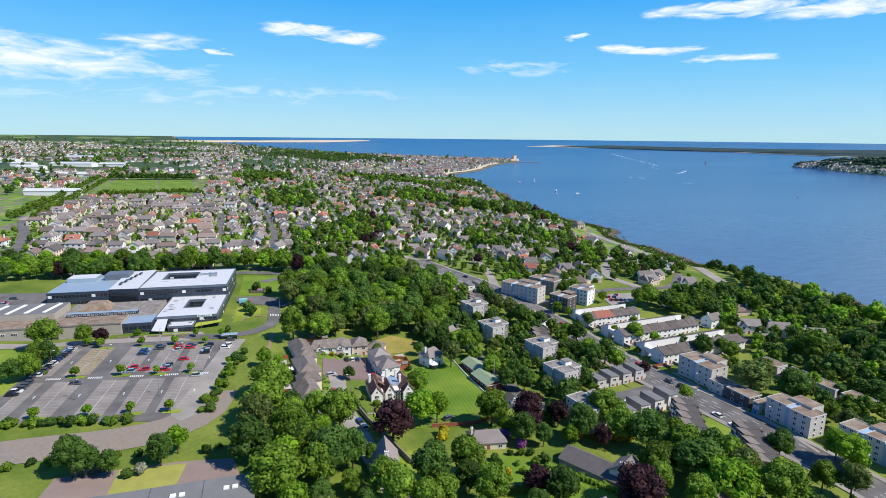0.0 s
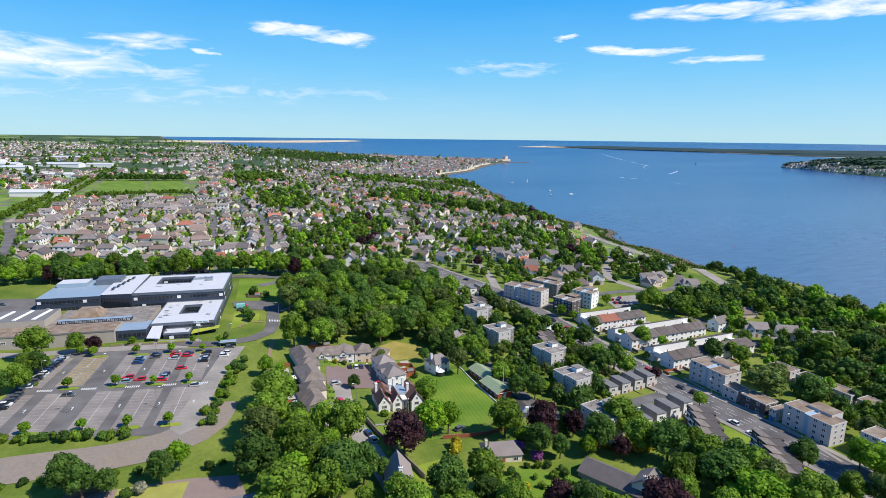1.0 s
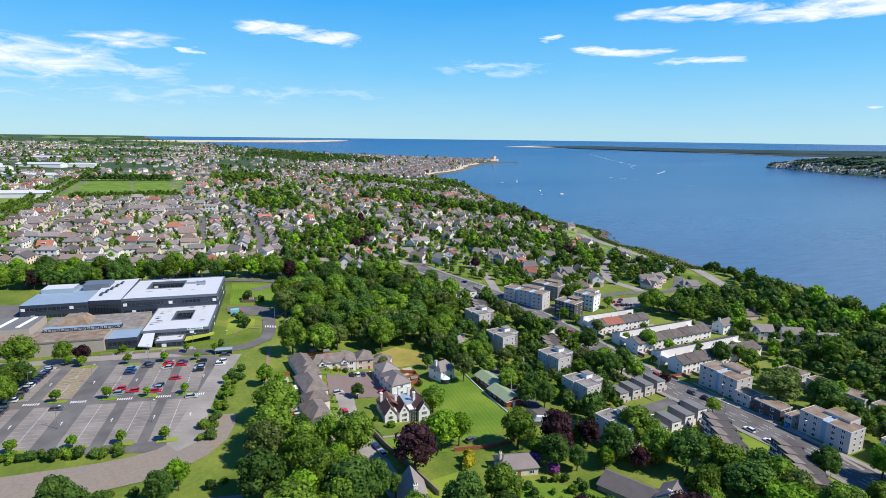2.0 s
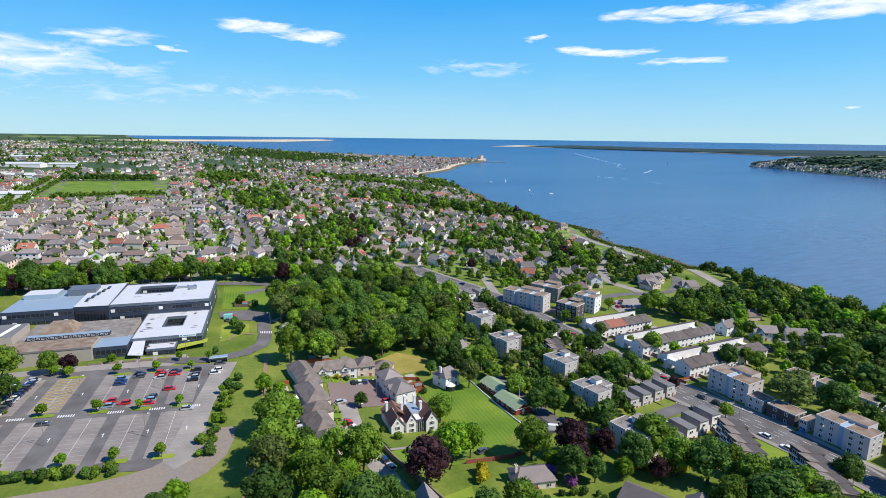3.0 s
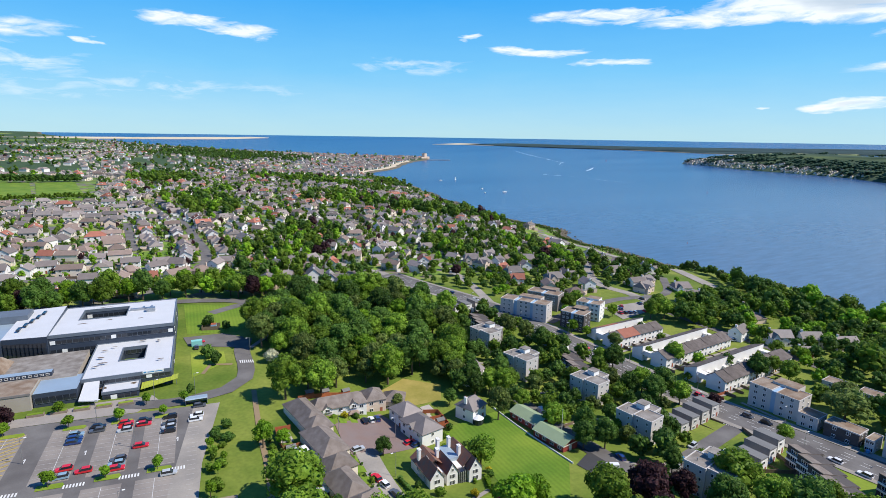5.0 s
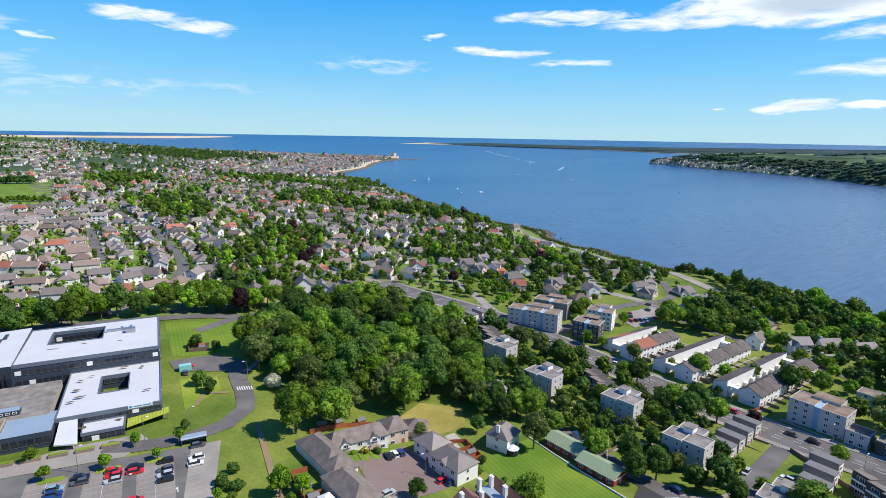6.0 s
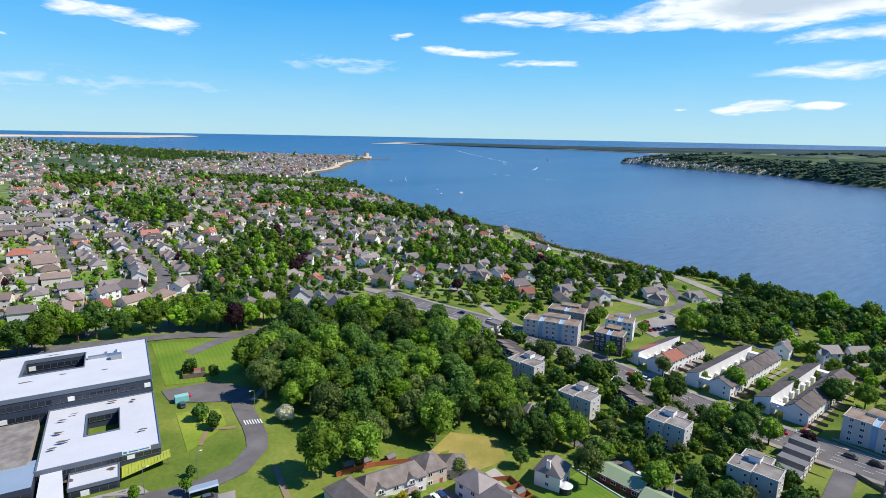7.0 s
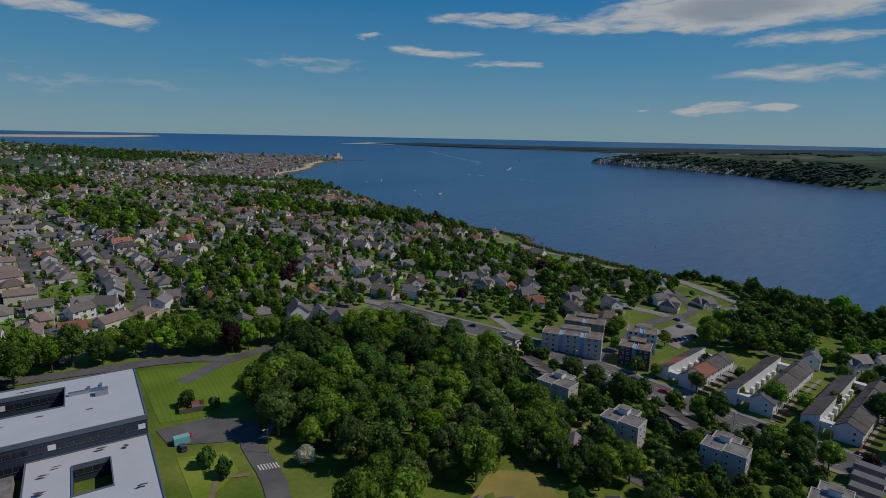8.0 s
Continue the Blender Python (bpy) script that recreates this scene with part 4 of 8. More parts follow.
def hip_roof(x0, y0, x1, y1, z, rise, over=0.4, hip=1.0, slot=0, thick=0.18):
    """A hipped (hip 1) or gabled (hip 0) roof with its eaves; the ridge runs along the longer side."""
    x0, y0, x1, y1 = x0 - over, y0 - over, x1 + over, y1 + over
    sh = Shape()
    w, d = x1 - x0, y1 - y0
    if w >= d:
        i = hip * d / 2
        a, b = (x0 + i, (y0 + y1) / 2, z + rise), (x1 - i, (y0 + y1) / 2, z + rise)
        c = [(x0, y0, z), (x1, y0, z), (x1, y1, z), (x0, y1, z)]
        for q in ((c[0], c[1], b, a), (c[2], c[3], a, b)):
            sh.face(q, slot)
        sh.face((c[3], c[0], a), slot)
        sh.face((c[1], c[2], b), slot)
    else:
        i = hip * w / 2
        a, b = ((x0 + x1) / 2, y0 + i, z + rise), ((x0 + x1) / 2, y1 - i, z + rise)
        c = [(x0, y0, z), (x1, y0, z), (x1, y1, z), (x0, y1, z)]
        for q in ((c[1], c[2], b, a), (c[3], c[0], a, b)):
            sh.face(q, slot)
        sh.face((c[0], c[1], a), slot)
        sh.face((c[2], c[3], b), slot)
    if hip:
        sh.box(x0, y0, z - thick, x1, y1, z - 0.005, slot)
        return sh
    # a gabled roof: two sloping slabs
    sh = Shape()
    if w >= d:
        m = (y0 + y1) / 2
        prof = [(y0, z), (m, z + rise), (y1, z), (y1, z - thick), (m, z + rise - thick), (y0, z - thick)]
        return sh.prism([(x0, p, q) for p, q in prof], [(x1, p, q) for p, q in prof], slot)
    m = (x0 + x1) / 2
    prof = [(x0, z), (x0, z - thick), (m, z + rise - thick), (x1, z - thick), (x1, z), (m, z + rise)]
    return sh.prism([(p, y0, q) for p, q in prof], [(p, y1, q) for p, q in prof], slot)


def house_body(x0, y0, x1, y1, z0, z, rise):
    """The walls with their gable ends, as one solid."""
    if not rise:
        return Shape().box(x0, y0, z0, x1, y1, z)
    t = z - 0.05
    if x1 - x0 >= y1 - y0:
        m = (y0 + y1) / 2
        ring_ = [(y0, z0), (y1, z0), (y1, t), (m, t + rise * 0.93), (y0, t)]
        return Shape().prism([(x0, p, q) for p, q in ring_], [(x1, p, q) for p, q in ring_])
    m = (x0 + x1) / 2
    ring_ = [(x0, z0), (x0, t), (m, t + rise * 0.93), (x1, t), (x1, z0)]
    return Shape().prism([(p, y0, q) for p, q in ring_], [(p, y1, q) for p, q in ring_])


def chimney_shape(x, y, z, h):
    sh = Shape().box(x - 0.35, y - 0.55, z, x + 0.35, y + 0.55, z + h).box(x - 0.42, y - 0.62, z + h - 0.003, x + 0.42, y + 0.62, z + h + 0.15)
    for dy in (-0.28, 0.28):
        sh.tube(x, y + dy, z + h + 0.14, z + h + 0.6, 0.13, 0.11, 6, 1)
    return sh


def house(x, y, rz, w, d, eaves, rise, walls, roof, hip=0.0, label="", wing=False, chimneys=1, group="houses of the town", rich=True, door_mat=None, name="house"):
    z = min(H(x + p * max(w, d) / 2, y + q * max(w, d) / 2) for p in (-1, 1) for q in (-1, 1))
    ob = thing(name, x, y, z, rz, label, "house", group)
    body = house_body(-w / 2, -d / 2, w / 2, d / 2, -1.5, eaves, rise if hip == 0 else 0)
    top = hip_roof(-w / 2, -d / 2, w / 2, d / 2, eaves, rise, 0.4, hip)
    part("wall", body, walls, ob)
    part("roof", top, roof, ob)
    if wing:
        ww = min(w, d) * 0.45
        r2 = rise * 0.75
        b2 = house_body(-w / 2 + 0.8, -d / 2 - 1.6, -w / 2 + 0.8 + ww, -d / 2 + ww + 1.7, -1.5, eaves, r2)
        part("wall", b2, walls, ob)
        part("roof", hip_roof(-w / 2 + 0.8, -d / 2 - 1.6, -w / 2 + 0.8 + ww, 0, eaves, r2, 0.3, 0.0), roof, ob)
    for k in range(chimneys):
        part("chimney", chimney_shape((-w * 0.42, w * 0.42)[k % 2], 0, eaves + rise * 0.45, rise * 0.55 + 0.8), [walls, BRICK_RED], ob)
    if rich:
        floors = max(1, int(round(eaves / 2.6)))
        for fl in range(floors):
            zz = 0.9 + 2.6 * fl
            n = max(2, int(w / 3.6))
            for i in range(n):
                px = -w / 2 + w * (i + 0.5) / n
                if fl == 0 and i == n // 2:
                    part("door", Shape().box(px - 0.5, -d / 2 - 0.06, 0, px + 0.5, -d / 2 + 0.02, 2.05), door_mat or BRICK_RED, ob)
                elif not (wing and px < -w / 2 + 0.8 + min(w, d) * 0.45):
                    window(ob, px, -d / 2, zz, "s", 1.5, 1.25)
            if wing:
                window(ob, -w / 2 + 0.8 + min(w, d) * 0.225, -d / 2 - 1.6, zz, "s", 1.6, 1.25)
            window(ob, w / 2, 0, zz, "e", 1.1, 1.2)
            window(ob, -w / 2, 0, zz, "w", 1.1, 1.2)
    return ob


# ---- the campus ----
def campus():
    g = 2.6
    cx, cy = CAMPUS
    ob = thing("campus_building", cx, cy, 0, -6.5, "large modern school campus, navy cladding and white flat roofs", "school")

    def ring(sh, *a):
        sh.rim_block(*a)

    # upper slab, three storeys
    s = Shape()
    ring(s, -46, 37, 0, 76, -38, 55.5, -20, 70, g - 3, 15.5, 0, 1)
    part("upper_block", s, [NAVY, MEMBRANE], ob, "navy clad block with a white roof and open court")
    s = Shape().box(-92, 38.5, g - 3, -62, 76, 14.9, 0, 1)
    part("west_block", s, [NAVY, METAL_BLUE], ob, "navy clad wing with a pale roof")
    # the glazed hall between, with a roof that slopes
    s = Shape().prism([(-62, 39.5, g - 3), (-46, 36, g - 3), (-46, 76, g - 3), (-62, 76, g - 3)], [(-62, 39.5, 15.2), (-46, 36, 15.9), (-46, 76, 17.0), (-62, 76, 16.4)], 0)
    s.m[-1] = 1
    part("glazed_hall", s, [NAVY, MEMBRANE], ob)
    for i in range(10):
        x = -61.5 + 1.5 * i
        y = 39.3 - 3.4 * (i / 10)
        for k in range(4):
            part("pane", Shape().box(x + 0.06, y - 0.25, 5.2 + 2.05 * k, x + 1.44, y - 0.1, 7.15 + 2.05 * k), GLASS, ob, "tall dark curtain wall glazing")
    for i in range(5):
        s = Shape().box(-58.5 + 1.2 * i, 46 + 5 * i, 16.2 + 0.12 * i, -57.3 + 1.2 * i, 50.2 + 5 * i, 16.75 + 0.12 * i)
        part("skylight", s, GLASS, ob)
    # front block, two storeys
    s = Shape()
    ring(s, -29, 0, 0, 37, -18.7, 14.5, -10, 29, g - 3, 9.6, 0, 1)
    part("front_block", s, [NAVY, MEMBRANE], ob, "navy clad front block with a white roof and open court")
    # parapets
    for x0, y0, x1, y1, z, hole in ((-46, 37, 0, 76, 15.5, (-38, 55.5, -20, 70)), (-29, 0, 0, 37, 9.6, (-18.7, 14.5, -10, 29))):
        hx0, hy0, hx1, hy1 = hole
        part("parapet", Shape().rim_block(x0 - 0.18, y0 - 0.18, x1 + 0.18, y1 + 0.18, x0 + 0.2, y0 + 0.2, x1 - 0.2, y1 - 0.2, z - 1.0, z + 0.35), NAVY_LIGHT, ob, "grey metal parapet")
        part("parapet", Shape().rim_block(hx0 - 0.2, hy0 - 0.2, hx1 + 0.2, hy1 + 0.2, hx0 + 0.12, hy0 + 0.12, hx1 - 0.12, hy1 - 0.12, z - 1.0, z + 0.35), NAVY_LIGHT, ob, "grey metal parapet")
    # ribbon windows: a recessed dark strip with mullions and pale panels
    def ribbon_windows(x0, x1, y, z, hgt, face="s"):
        length = abs(x1 - x0)
        n = int(length / 1.9)
        for i in range(n):
            c = x0 + (x1 - x0) * (i + 0.5) / n
            bright = (i * 7 + int(z)) % 11 == 0
            w = round(length / n - 0.12, 2)
            key = ("strip", w, hgt, bright)
            if key not in WINDOWS:
                sh = Shape().box(-w / 2, -0.06, 0, w / 2, 0.05, hgt, 1).box(-w / 2 - 0.05, -0.1, 0, -w / 2 + 0.03, 0.05, hgt, 0).box(-w / 2, -0.12, -0.08, w / 2, 0.05, 0.0, 0)
                WINDOWS[key] = sh.mesh("window", NAVY_LIGHT, (WHITE if bright else GLASS))
            part("window", WINDOWS[key], None, ob, "", pose(c, y, z, 0, 0, 0) if face == "s" else pose(y, c, z, 0, 0, 90))

    for zz in (8.0, 11.8):
        ribbon_windows(-45.5, -0.5, 36.95, zz, 1.5)
        ribbon_windows(38, 75, 0.02, zz, 1.5, "e")
        ribbon_windows(-91.5, -62.5, 38.45, zz, 1.5)
    ribbon_windows(-28.5, -0.5, -0.05, 7.3, 1.3)
    ribbon_windows(1, 36, 0.02, 7.3, 1.3, "e")
    ribbon_windows(1, 36, 0.02, 3.9, 1.4, "e")
    for zz in (11.8, 7.6):
        ribbon_windows(-37.5, -20.5, 69.9, zz, 1.6)
    ribbon_windows(-18.3, -10.4, 28.9, 7.0, 1.6)
    # entrance volumes
    part("entrance_block", Shape().box(-21.8, -7.5, g - 3, -10.5, -0.01, 6.9, 0, 1), [NAVY, MEMBRANE], ob)
    part("entrance_parapet", Shape().rim_block(-22.0, -7.7, -10.3, -0.2, -21.7, -7.4, -10.6, -0.5, 6.2, 7.2), NAVY_LIGHT, ob)
    ribbon_windows(-21.4, -11, -7.55, 4.2, 1.5)
    s = Shape().prism([(-28.4, -10.5, 6.2), (-22.4, -12, 6.0), (-23.4, 1.0, 8.6), (-28.0, 1.0, 8.6)], [(-28.4, -10.5, 6.6), (-22.4, -12, 6.4), (-23.4, 1.0, 9.0), (-28.0, 1.0, 9.0)])
    part("porch_roof", s, MEMBRANE, ob, "white wedge-shaped porch roof")
    part("porch_glazing", Shape().box(-28, -7, g - 3, -23, -0.1, 6.1), GLASS, ob)
    s = Shape().prism([(-10, -6, 5.5), (2.2, -2.5, 6.4), (2.2, 1.6, 6.4), (-10, -0.2, 5.5)], [(-10, -6, 5.75), (2.2, -2.5, 6.65), (2.2, 1.6, 6.65), (-10, -0.2, 5.75)])
    canopy = part("canopy", s, LIME, ob, "lime green sloping entrance canopy")
    for i in range(16):
        f = i / 15
        part("rib", Shape().box(-9.9 + 12 * f, -5.8 + 3.4 * f, 5.78 + 0.9 * f, -9.8 + 12 * f, -0.3 + 1.7 * f, 5.86 + 0.9 * f), LIME, canopy)
    for x in (-9, 1.5):
        part("post", Shape().tube(x, -3.4 if x < 0 else -1.5, g - 2, 5.6 if x < 0 else 6.4, 0.14, 0.14), METAL, canopy)
    part("sign", Shape().box(-9.5, -0.2, 9.0, -2.5, -0.06, 10.1).box(-9.2, -0.24, 9.25, -8.3, -0.21, 9.85, 1).box(-7.9, -0.24, 9.35, -5.6, -0.21, 9.7, 1).box(-5.3, -0.24, 9.35, -2.9, -0.21, 9.7, 1), [WHITE, SIGN_BLUE], ob, "white and blue name board")
    # annex with the pale blue roof
    part("annex", Shape().box(-42, -6.5, g - 3, -29.2, 7, 9.6, 0, 1), [NAVY, METAL_BLUE], ob, "navy annex with a pale metal roof")
    ribbon_windows(-41.5, -29.5, -6.55, 6.0, 2.0)
    # plant on the roofs
    plant_room = part("roof_plant", Shape().box(-12, 58, 15.55, -8.5, 60.5, 17.3).box(-19, 62, 15.55, -10, 63.2, 16.5), METAL, ob, "grey air handling plant on the roof")
    part("duct", Shape().box(-10.6, 60.6, 15.55, -9.9, 67, 16.2).box(-14, 63.3, 15.55, -13.2, 66, 16.3), METAL, plant_room)
    part("roof_housing", Shape().box(-71, 62, 14.95, -58, 72, 18.2), NAVY_LIGHT, ob)
    part("roof_housing", Shape().box(-90, 60, 14.95, -75, 70, 17.2, 0, 1), [METAL_BLUE, MEMBRANE], ob)
    for x, y, sx, sy, z in ((-26, 10, 1.2, 0.5, 10.42), (-24, 13, 1.8, 0.6, 10.42), (-25.5, 19, 1.6, 0.7, 10.42), (-22, 30, 1.4, 0.4, 10.42), (-12, 34, 2.0, 0.4, 10.42), (-6, 32, 0.8, 0.8, 10.42), (-25, 27, 1.5, 0.5, 10.42),
                            (-4, 10, 1.5, 0.5, 10.42), (-36, 50, 2.2, 0.5, 15.52), (-26, 52, 1.4, 0.5, 15.52), (-30, 73, 2.4, 0.4, 15.52), (-14, 50, 1.2, 0.4, 15.52), (-22, -3, 1.6, 0.9, 6.92), (-12.5, -2, 1.2, 1.0, 6.92)):
        r = random.Random(int(x * 31 + y))
        ring_ = [(x + sx * math.cos(a) * r.uniform(0.5, 1.3), y + sy * math.sin(a) * r.uniform(0.5, 1.3), z) for a in np.arange(0, 6.2, 0.6)]
        sh = Shape()
        sh.face(ring_)
        part("stain", sh, STAIN, ob, "brown dirt stain on the roof")

    # older low buildings
    old = thing("school_hall", *C(-47.2, 0), 2.2, -6.5, "older low school hall with buff walls and flat roofs", "school")
    part("wall", Shape().box(-75, -8.0, -3, 4.9, 4.9, 8.4, 0, 1), [WALL_BUFF, FELT_BROWN], old, "buff block wall under a brown felt roof")
    part("fascia", Shape().box(-75, -8.2, 7.9, 5.1, -8.02, 8.6), BRICK_GREY, old)
    for i in range(2):
        part("window", window_mesh(2.0, 4.6, 2, NAVY_LIGHT), None, old, "tall narrow dark window", pose(-26 + 3.0 * i, -8.02, 2.2))
    for i in range(6):
        part("window", window_mesh(2.6, 1.2, 2, WHITE), None, old, "", pose(-60 + 5.0 * i, -8.02, 5.0))
    part("sports_hall", Shape().box(-62, 5, 0, -28, 24, 11.2, 0, 1), [WALL_BUFF, FELT_GREY], old, "taller sports hall with a grey-green roof")
    for i in range(4):
        part("rooflight", Shape().prism([(-58 + 8 * i, 7, 11.2), (-56.6 + 8 * i, 7, 11.2), (-54.6 + 8 * i, 22, 11.2), (-56 + 8 * i, 22, 11.2)], [(-58 + 8 * i, 7, 11.6), (-56.6 + 8 * i, 7, 11.6), (-54.6 + 8 * i, 22, 11.6), (-56 + 8 * i, 22, 11.6)]), WHITE, old, "pale strip rooflight")
    part("low_block", Shape().box(-27.9, 5.2, 0, 16, 32, 7.6, 0, 1), [WALL_BUFF, FELT], old)
    part("clerestory", Shape().box(-24, 8, 7.7, 8, 11, 9.2, 0, 1), [NAVY, METAL_BLUE], old, "navy clerestory with small white windows")
    for i in range(18):
        part("window", window_mesh(1.1, 0.7, 0, WHITE), None, old, "", pose(-23 + 1.75 * i, 7.95, 8.1))
    s = Shape().prism([(-22, 16, 7.65), (-8, 16, 7.65), (-8, 28, 7.65), (-22, 28, 7.65)], [(-19, 18.5, 11), (-11, 18.5, 11), (-11, 25.5, 11), (-19, 25.5, 11)])
    part("hall_roof", s, FELT_BROWN, old, "raised brown roof with sloping sides")
    # planters and steps before the entrance
    for k in range(5):
        x, y = C(-40 + 6.5 * k, -13.5)
        solid("planter", Shape().box(-2.4, -0.8, -0.3, 2.4, 0.8, 0.9).box(-2.2, -0.6, 0.9, 2.2, 0.6, 1.1, 1), [STONE, GRASS], "low stone planter with grass before the campus", "planter", "planters", at=pose(x, y, H(x, y), 0, 0, -6.5))


campus()


# ---- the school with grey roofs beside the playground ----
def low_school():
    x, y = -28, 141
    ob = thing("school_building", x, y, H(x, y), -3, "single-storey school with shallow grey metal roofs", "school")
    for i in range(4):
        x0 = -26 + 13 * i
        part("wall", Shape().box(x0, -8, -1, x0 + 12.6, 7, 3.6), WALL_BUFF, ob)
        part("roof", Shape().prism([(x0 - 0.3, -8.5, 3.6), (x0 + 12.9, -8.5, 3.6), (x0 + 12.9, 7.6, 3.6), (x0 - 0.3, 7.6, 3.6)], [(x0 - 0.3, -8.5, 4.0), (x0 + 12.9, -8.5, 4.0), (x0 + 12.9, 7.6, 5.2), (x0 - 0.3, 7.6, 5.2)]), FELT_GREY, ob, "grey standing-seam roof")
        for k in range(2):
            part("rooflight", Shape().box(x0 + 5 + 2.2 * k, 2.2, 4.7, x0 + 6.4 + 2.2 * k, 3.6, 5.15), WHITE, ob)
    sx, sy = -47, 169
    solid("shed", Shape().box(-4, -1.6, 0, 4, 1.6, 2.4).prism([(-4.2, -1.8, 2.4), (4.2, -1.8, 2.4), (4.2, 1.8, 2.4), (-4.2, 1.8, 2.4)], [(-4.2, -0.1, 2.9), (4.2, -0.1, 2.9), (4.2, 0.1, 2.9), (-4.2, 0.1, 2.9)]), mat("shed_green", (0.05, 0.075, 0.06), 0.7), "dark green storage shed beside the playground", "shed", at=pose(sx, sy, H(sx, sy), 0, 0, 6))


low_school()


# ---- flats ----
def flat_block(x, y, rz, h=12.0, label="", tower=True, w=13.4, d=13.4):
    z = H(x, y) - 0.4
    ob = thing("apartment_block", x, y, z, rz, label, "apartment block", "four-storey blocks")
    a = w / 2
    part("wall", Shape().box(-a, 0.05 * a, -1.5, 0.12 * a, a, h, 0, 1), [CONCRETE, FELT], ob, "grey harled wall")
    part("wall", Shape().box(-a + 0.8, -a, -1.5, 0.12 * a + 0.8, 0.049 * a, h, 0, 1), [CONCRETE, FELT], ob, "grey harled wall")
    part("wall", Shape().box(0.121 * a + 0.8, -a * 0.42, -1.5, a, a * 0.8, h - 0.3, 0, 1), [BRICK_GREY, FELT], ob, "darker brick wall")
    for x0, y0, x1, y1, zt in ((-a, 0.05 * a, 0.12 * a, a, h), (-a + 0.8, -a, 0.12 * a + 0.8, 0.049 * a, h + 0.03), (0.121 * a + 0.8, -0.42 * a, a, 0.8 * a, h - 0.3)):
        part("fascia", Shape().rim_block(x0 - 0.12, y0 - 0.12, x1 + 0.12, y1 + 0.12, x0 + 0.15, y0 + 0.15, x1 - 0.15, y1 - 0.15, zt - 0.45, zt + 0.22), CONCRETE, ob, "pale roof edge")
    part("plinth", Shape().rim_block(-a + 0.74, -a - 0.06, 0.12 * a + 0.86, 0.04 * a, -a + 0.85, -a + 0.05, 0.12 * a + 0.75, 0.03 * a, -1.5, 0.7), BRICK_GREY, ob)
    if tower:
        part("stair_head", Shape().box(-0.02 * a, -a * 0.05, h, a * 0.5, a * 0.42, h + 1.9), WHITE, ob, "white stair head on the roof")
        part("stair_roof", Shape().box(-0.06 * a, -a * 0.09, h + 1.9, a * 0.54, a * 0.46, h + 2.1), FELT, ob)
        part("vent", Shape().tube(-0.6 * a, 0.6 * a, h, h + 0.9, 0.15, 0.15, 6), METAL, ob)
    for fl in range(4):
        zz = 1.0 + 2.4 * fl
        for px in (-0.62 * a, -0.1 * a):
            window(ob, px + 0.8, -a, zz, "s", 0.8, 1.15, 0)
        for py in (0.25 * a, 0.8 * a):
            window(ob, -a, py, zz, "w", 0.8, 1.1, 0)
        for py in (-0.2 * a, -0.75 * a):
            window(ob, -a + 0.8, py, zz, "w", 0.8, 1.1, 0)
        for py in (-0.2 * a, 0.15 * a, 0.5 * a):
            window(ob, a, py, zz, "e", 0.9, 1.1, 0)
        for px in (0.45 * a, 0.78 * a):
            window(ob, px, -a * 0.42, zz, "s", 0.9, 1.1, 0)
    return ob


FLATS = [(124, 288, 8), (122.5, 258, 9), (135.5, 228.5, 9), (127, 195.5, 9), (116.5, 160, 10)]
for x_, y_, r_ in FLATS:
    flat_block(x_, y_, r_, 10.2, "grey four-storey block of flats with a white stair head")


def long_flats(x, y, rz, length, depth, h, wall, label, blue=True, storeys=4):
    """Flats in a row along the road: bays with pale blue stair panels between."""
    z = H(x, y) - 0.5
    ob = thing("apartment_block", x, y, z, rz, label, "apartment block", "flats along the road")
    n = max(1, int(round(length / 9.5)))
    u = length / n
    for i in range(n):
        y0 = -length / 2 + i * u
        st = 0.8 if i % 2 else 0.0
        part("wall", Shape().box(-depth / 2 + st, y0 + 1.0, -2, depth / 2 - 1 + st, y0 + u - 1.0, h, 0, 1), [wall, FELT_BROWN], ob)
        if i:
            part("stair_bay", Shape().box(-depth / 2 + 0.9, y0 - 0.999, -2, depth / 2 - 2, y0 + 0.999, h - 0.3), (BLUE_PANEL if blue else BRICK_DARK), ob, "pale blue stair panel" if blue else "")
        part("fascia", Shape().rim_block(-depth / 2 + st - 0.1, y0 + 0.9, depth / 2 - 0.9 + st, y0 + u - 0.9, -depth / 2 + st + 0.12, y0 + 1.12, depth / 2 - 1.12 + st, y0 + u - 1.12, h - 0.25, h + 0.2), CONCRETE, ob)
        for fl in range(storeys):
            for q in (0.3, 0.7):
                window(ob, -depth / 2 + st, y0 + 1 + (u - 2) * q, 1.0 + fl * h / storeys, "w", 1.3, 1.25)
            for q in (0.3, 0.7):
                if i == 0:
                    window(ob, -depth / 2 + depth * q, y0 + 1.0, 1.0 + fl * h / storeys, "s", 0.9, 1.2, 0)
    if storeys > 3:
        part("roof_store", Shape().box(depth / 2 - 3, -length * 0.25, h - 2.6, depth / 2 + 3.5, length * 0.2, h + 0.9, 0, 1), [wall, FELT_BROWN], ob)
    return ob


long_flats(192.5, 184, 4, 21, 11, 9.6, CONCRETE, "pale four-storey flats with blue stair panels")
long_flats(191.5, 137.5, 3, 20, 9.5, 8.8, CONCRETE, "pale four-storey flats with blue stair panels")
long_flats(199.5, 112, 4, 24, 10, 8.8, CONCRETE, "pale four-storey flats with blue stair panels")
long_flats(190, 170, 3, 9, 8, 5.6, CONCRETE, "low pale two-storey flats", storeys=2)
long_flats(190, 158.8, 3, 13, 8, 5.6, BRICK_DARK, "low dark-brick two-storey flats", storeys=2)
long_flats(190.5, 150.2, 3, 4.8, 8, 5.0, CONCRETE, "low pale flats between taller blocks", storeys=2)
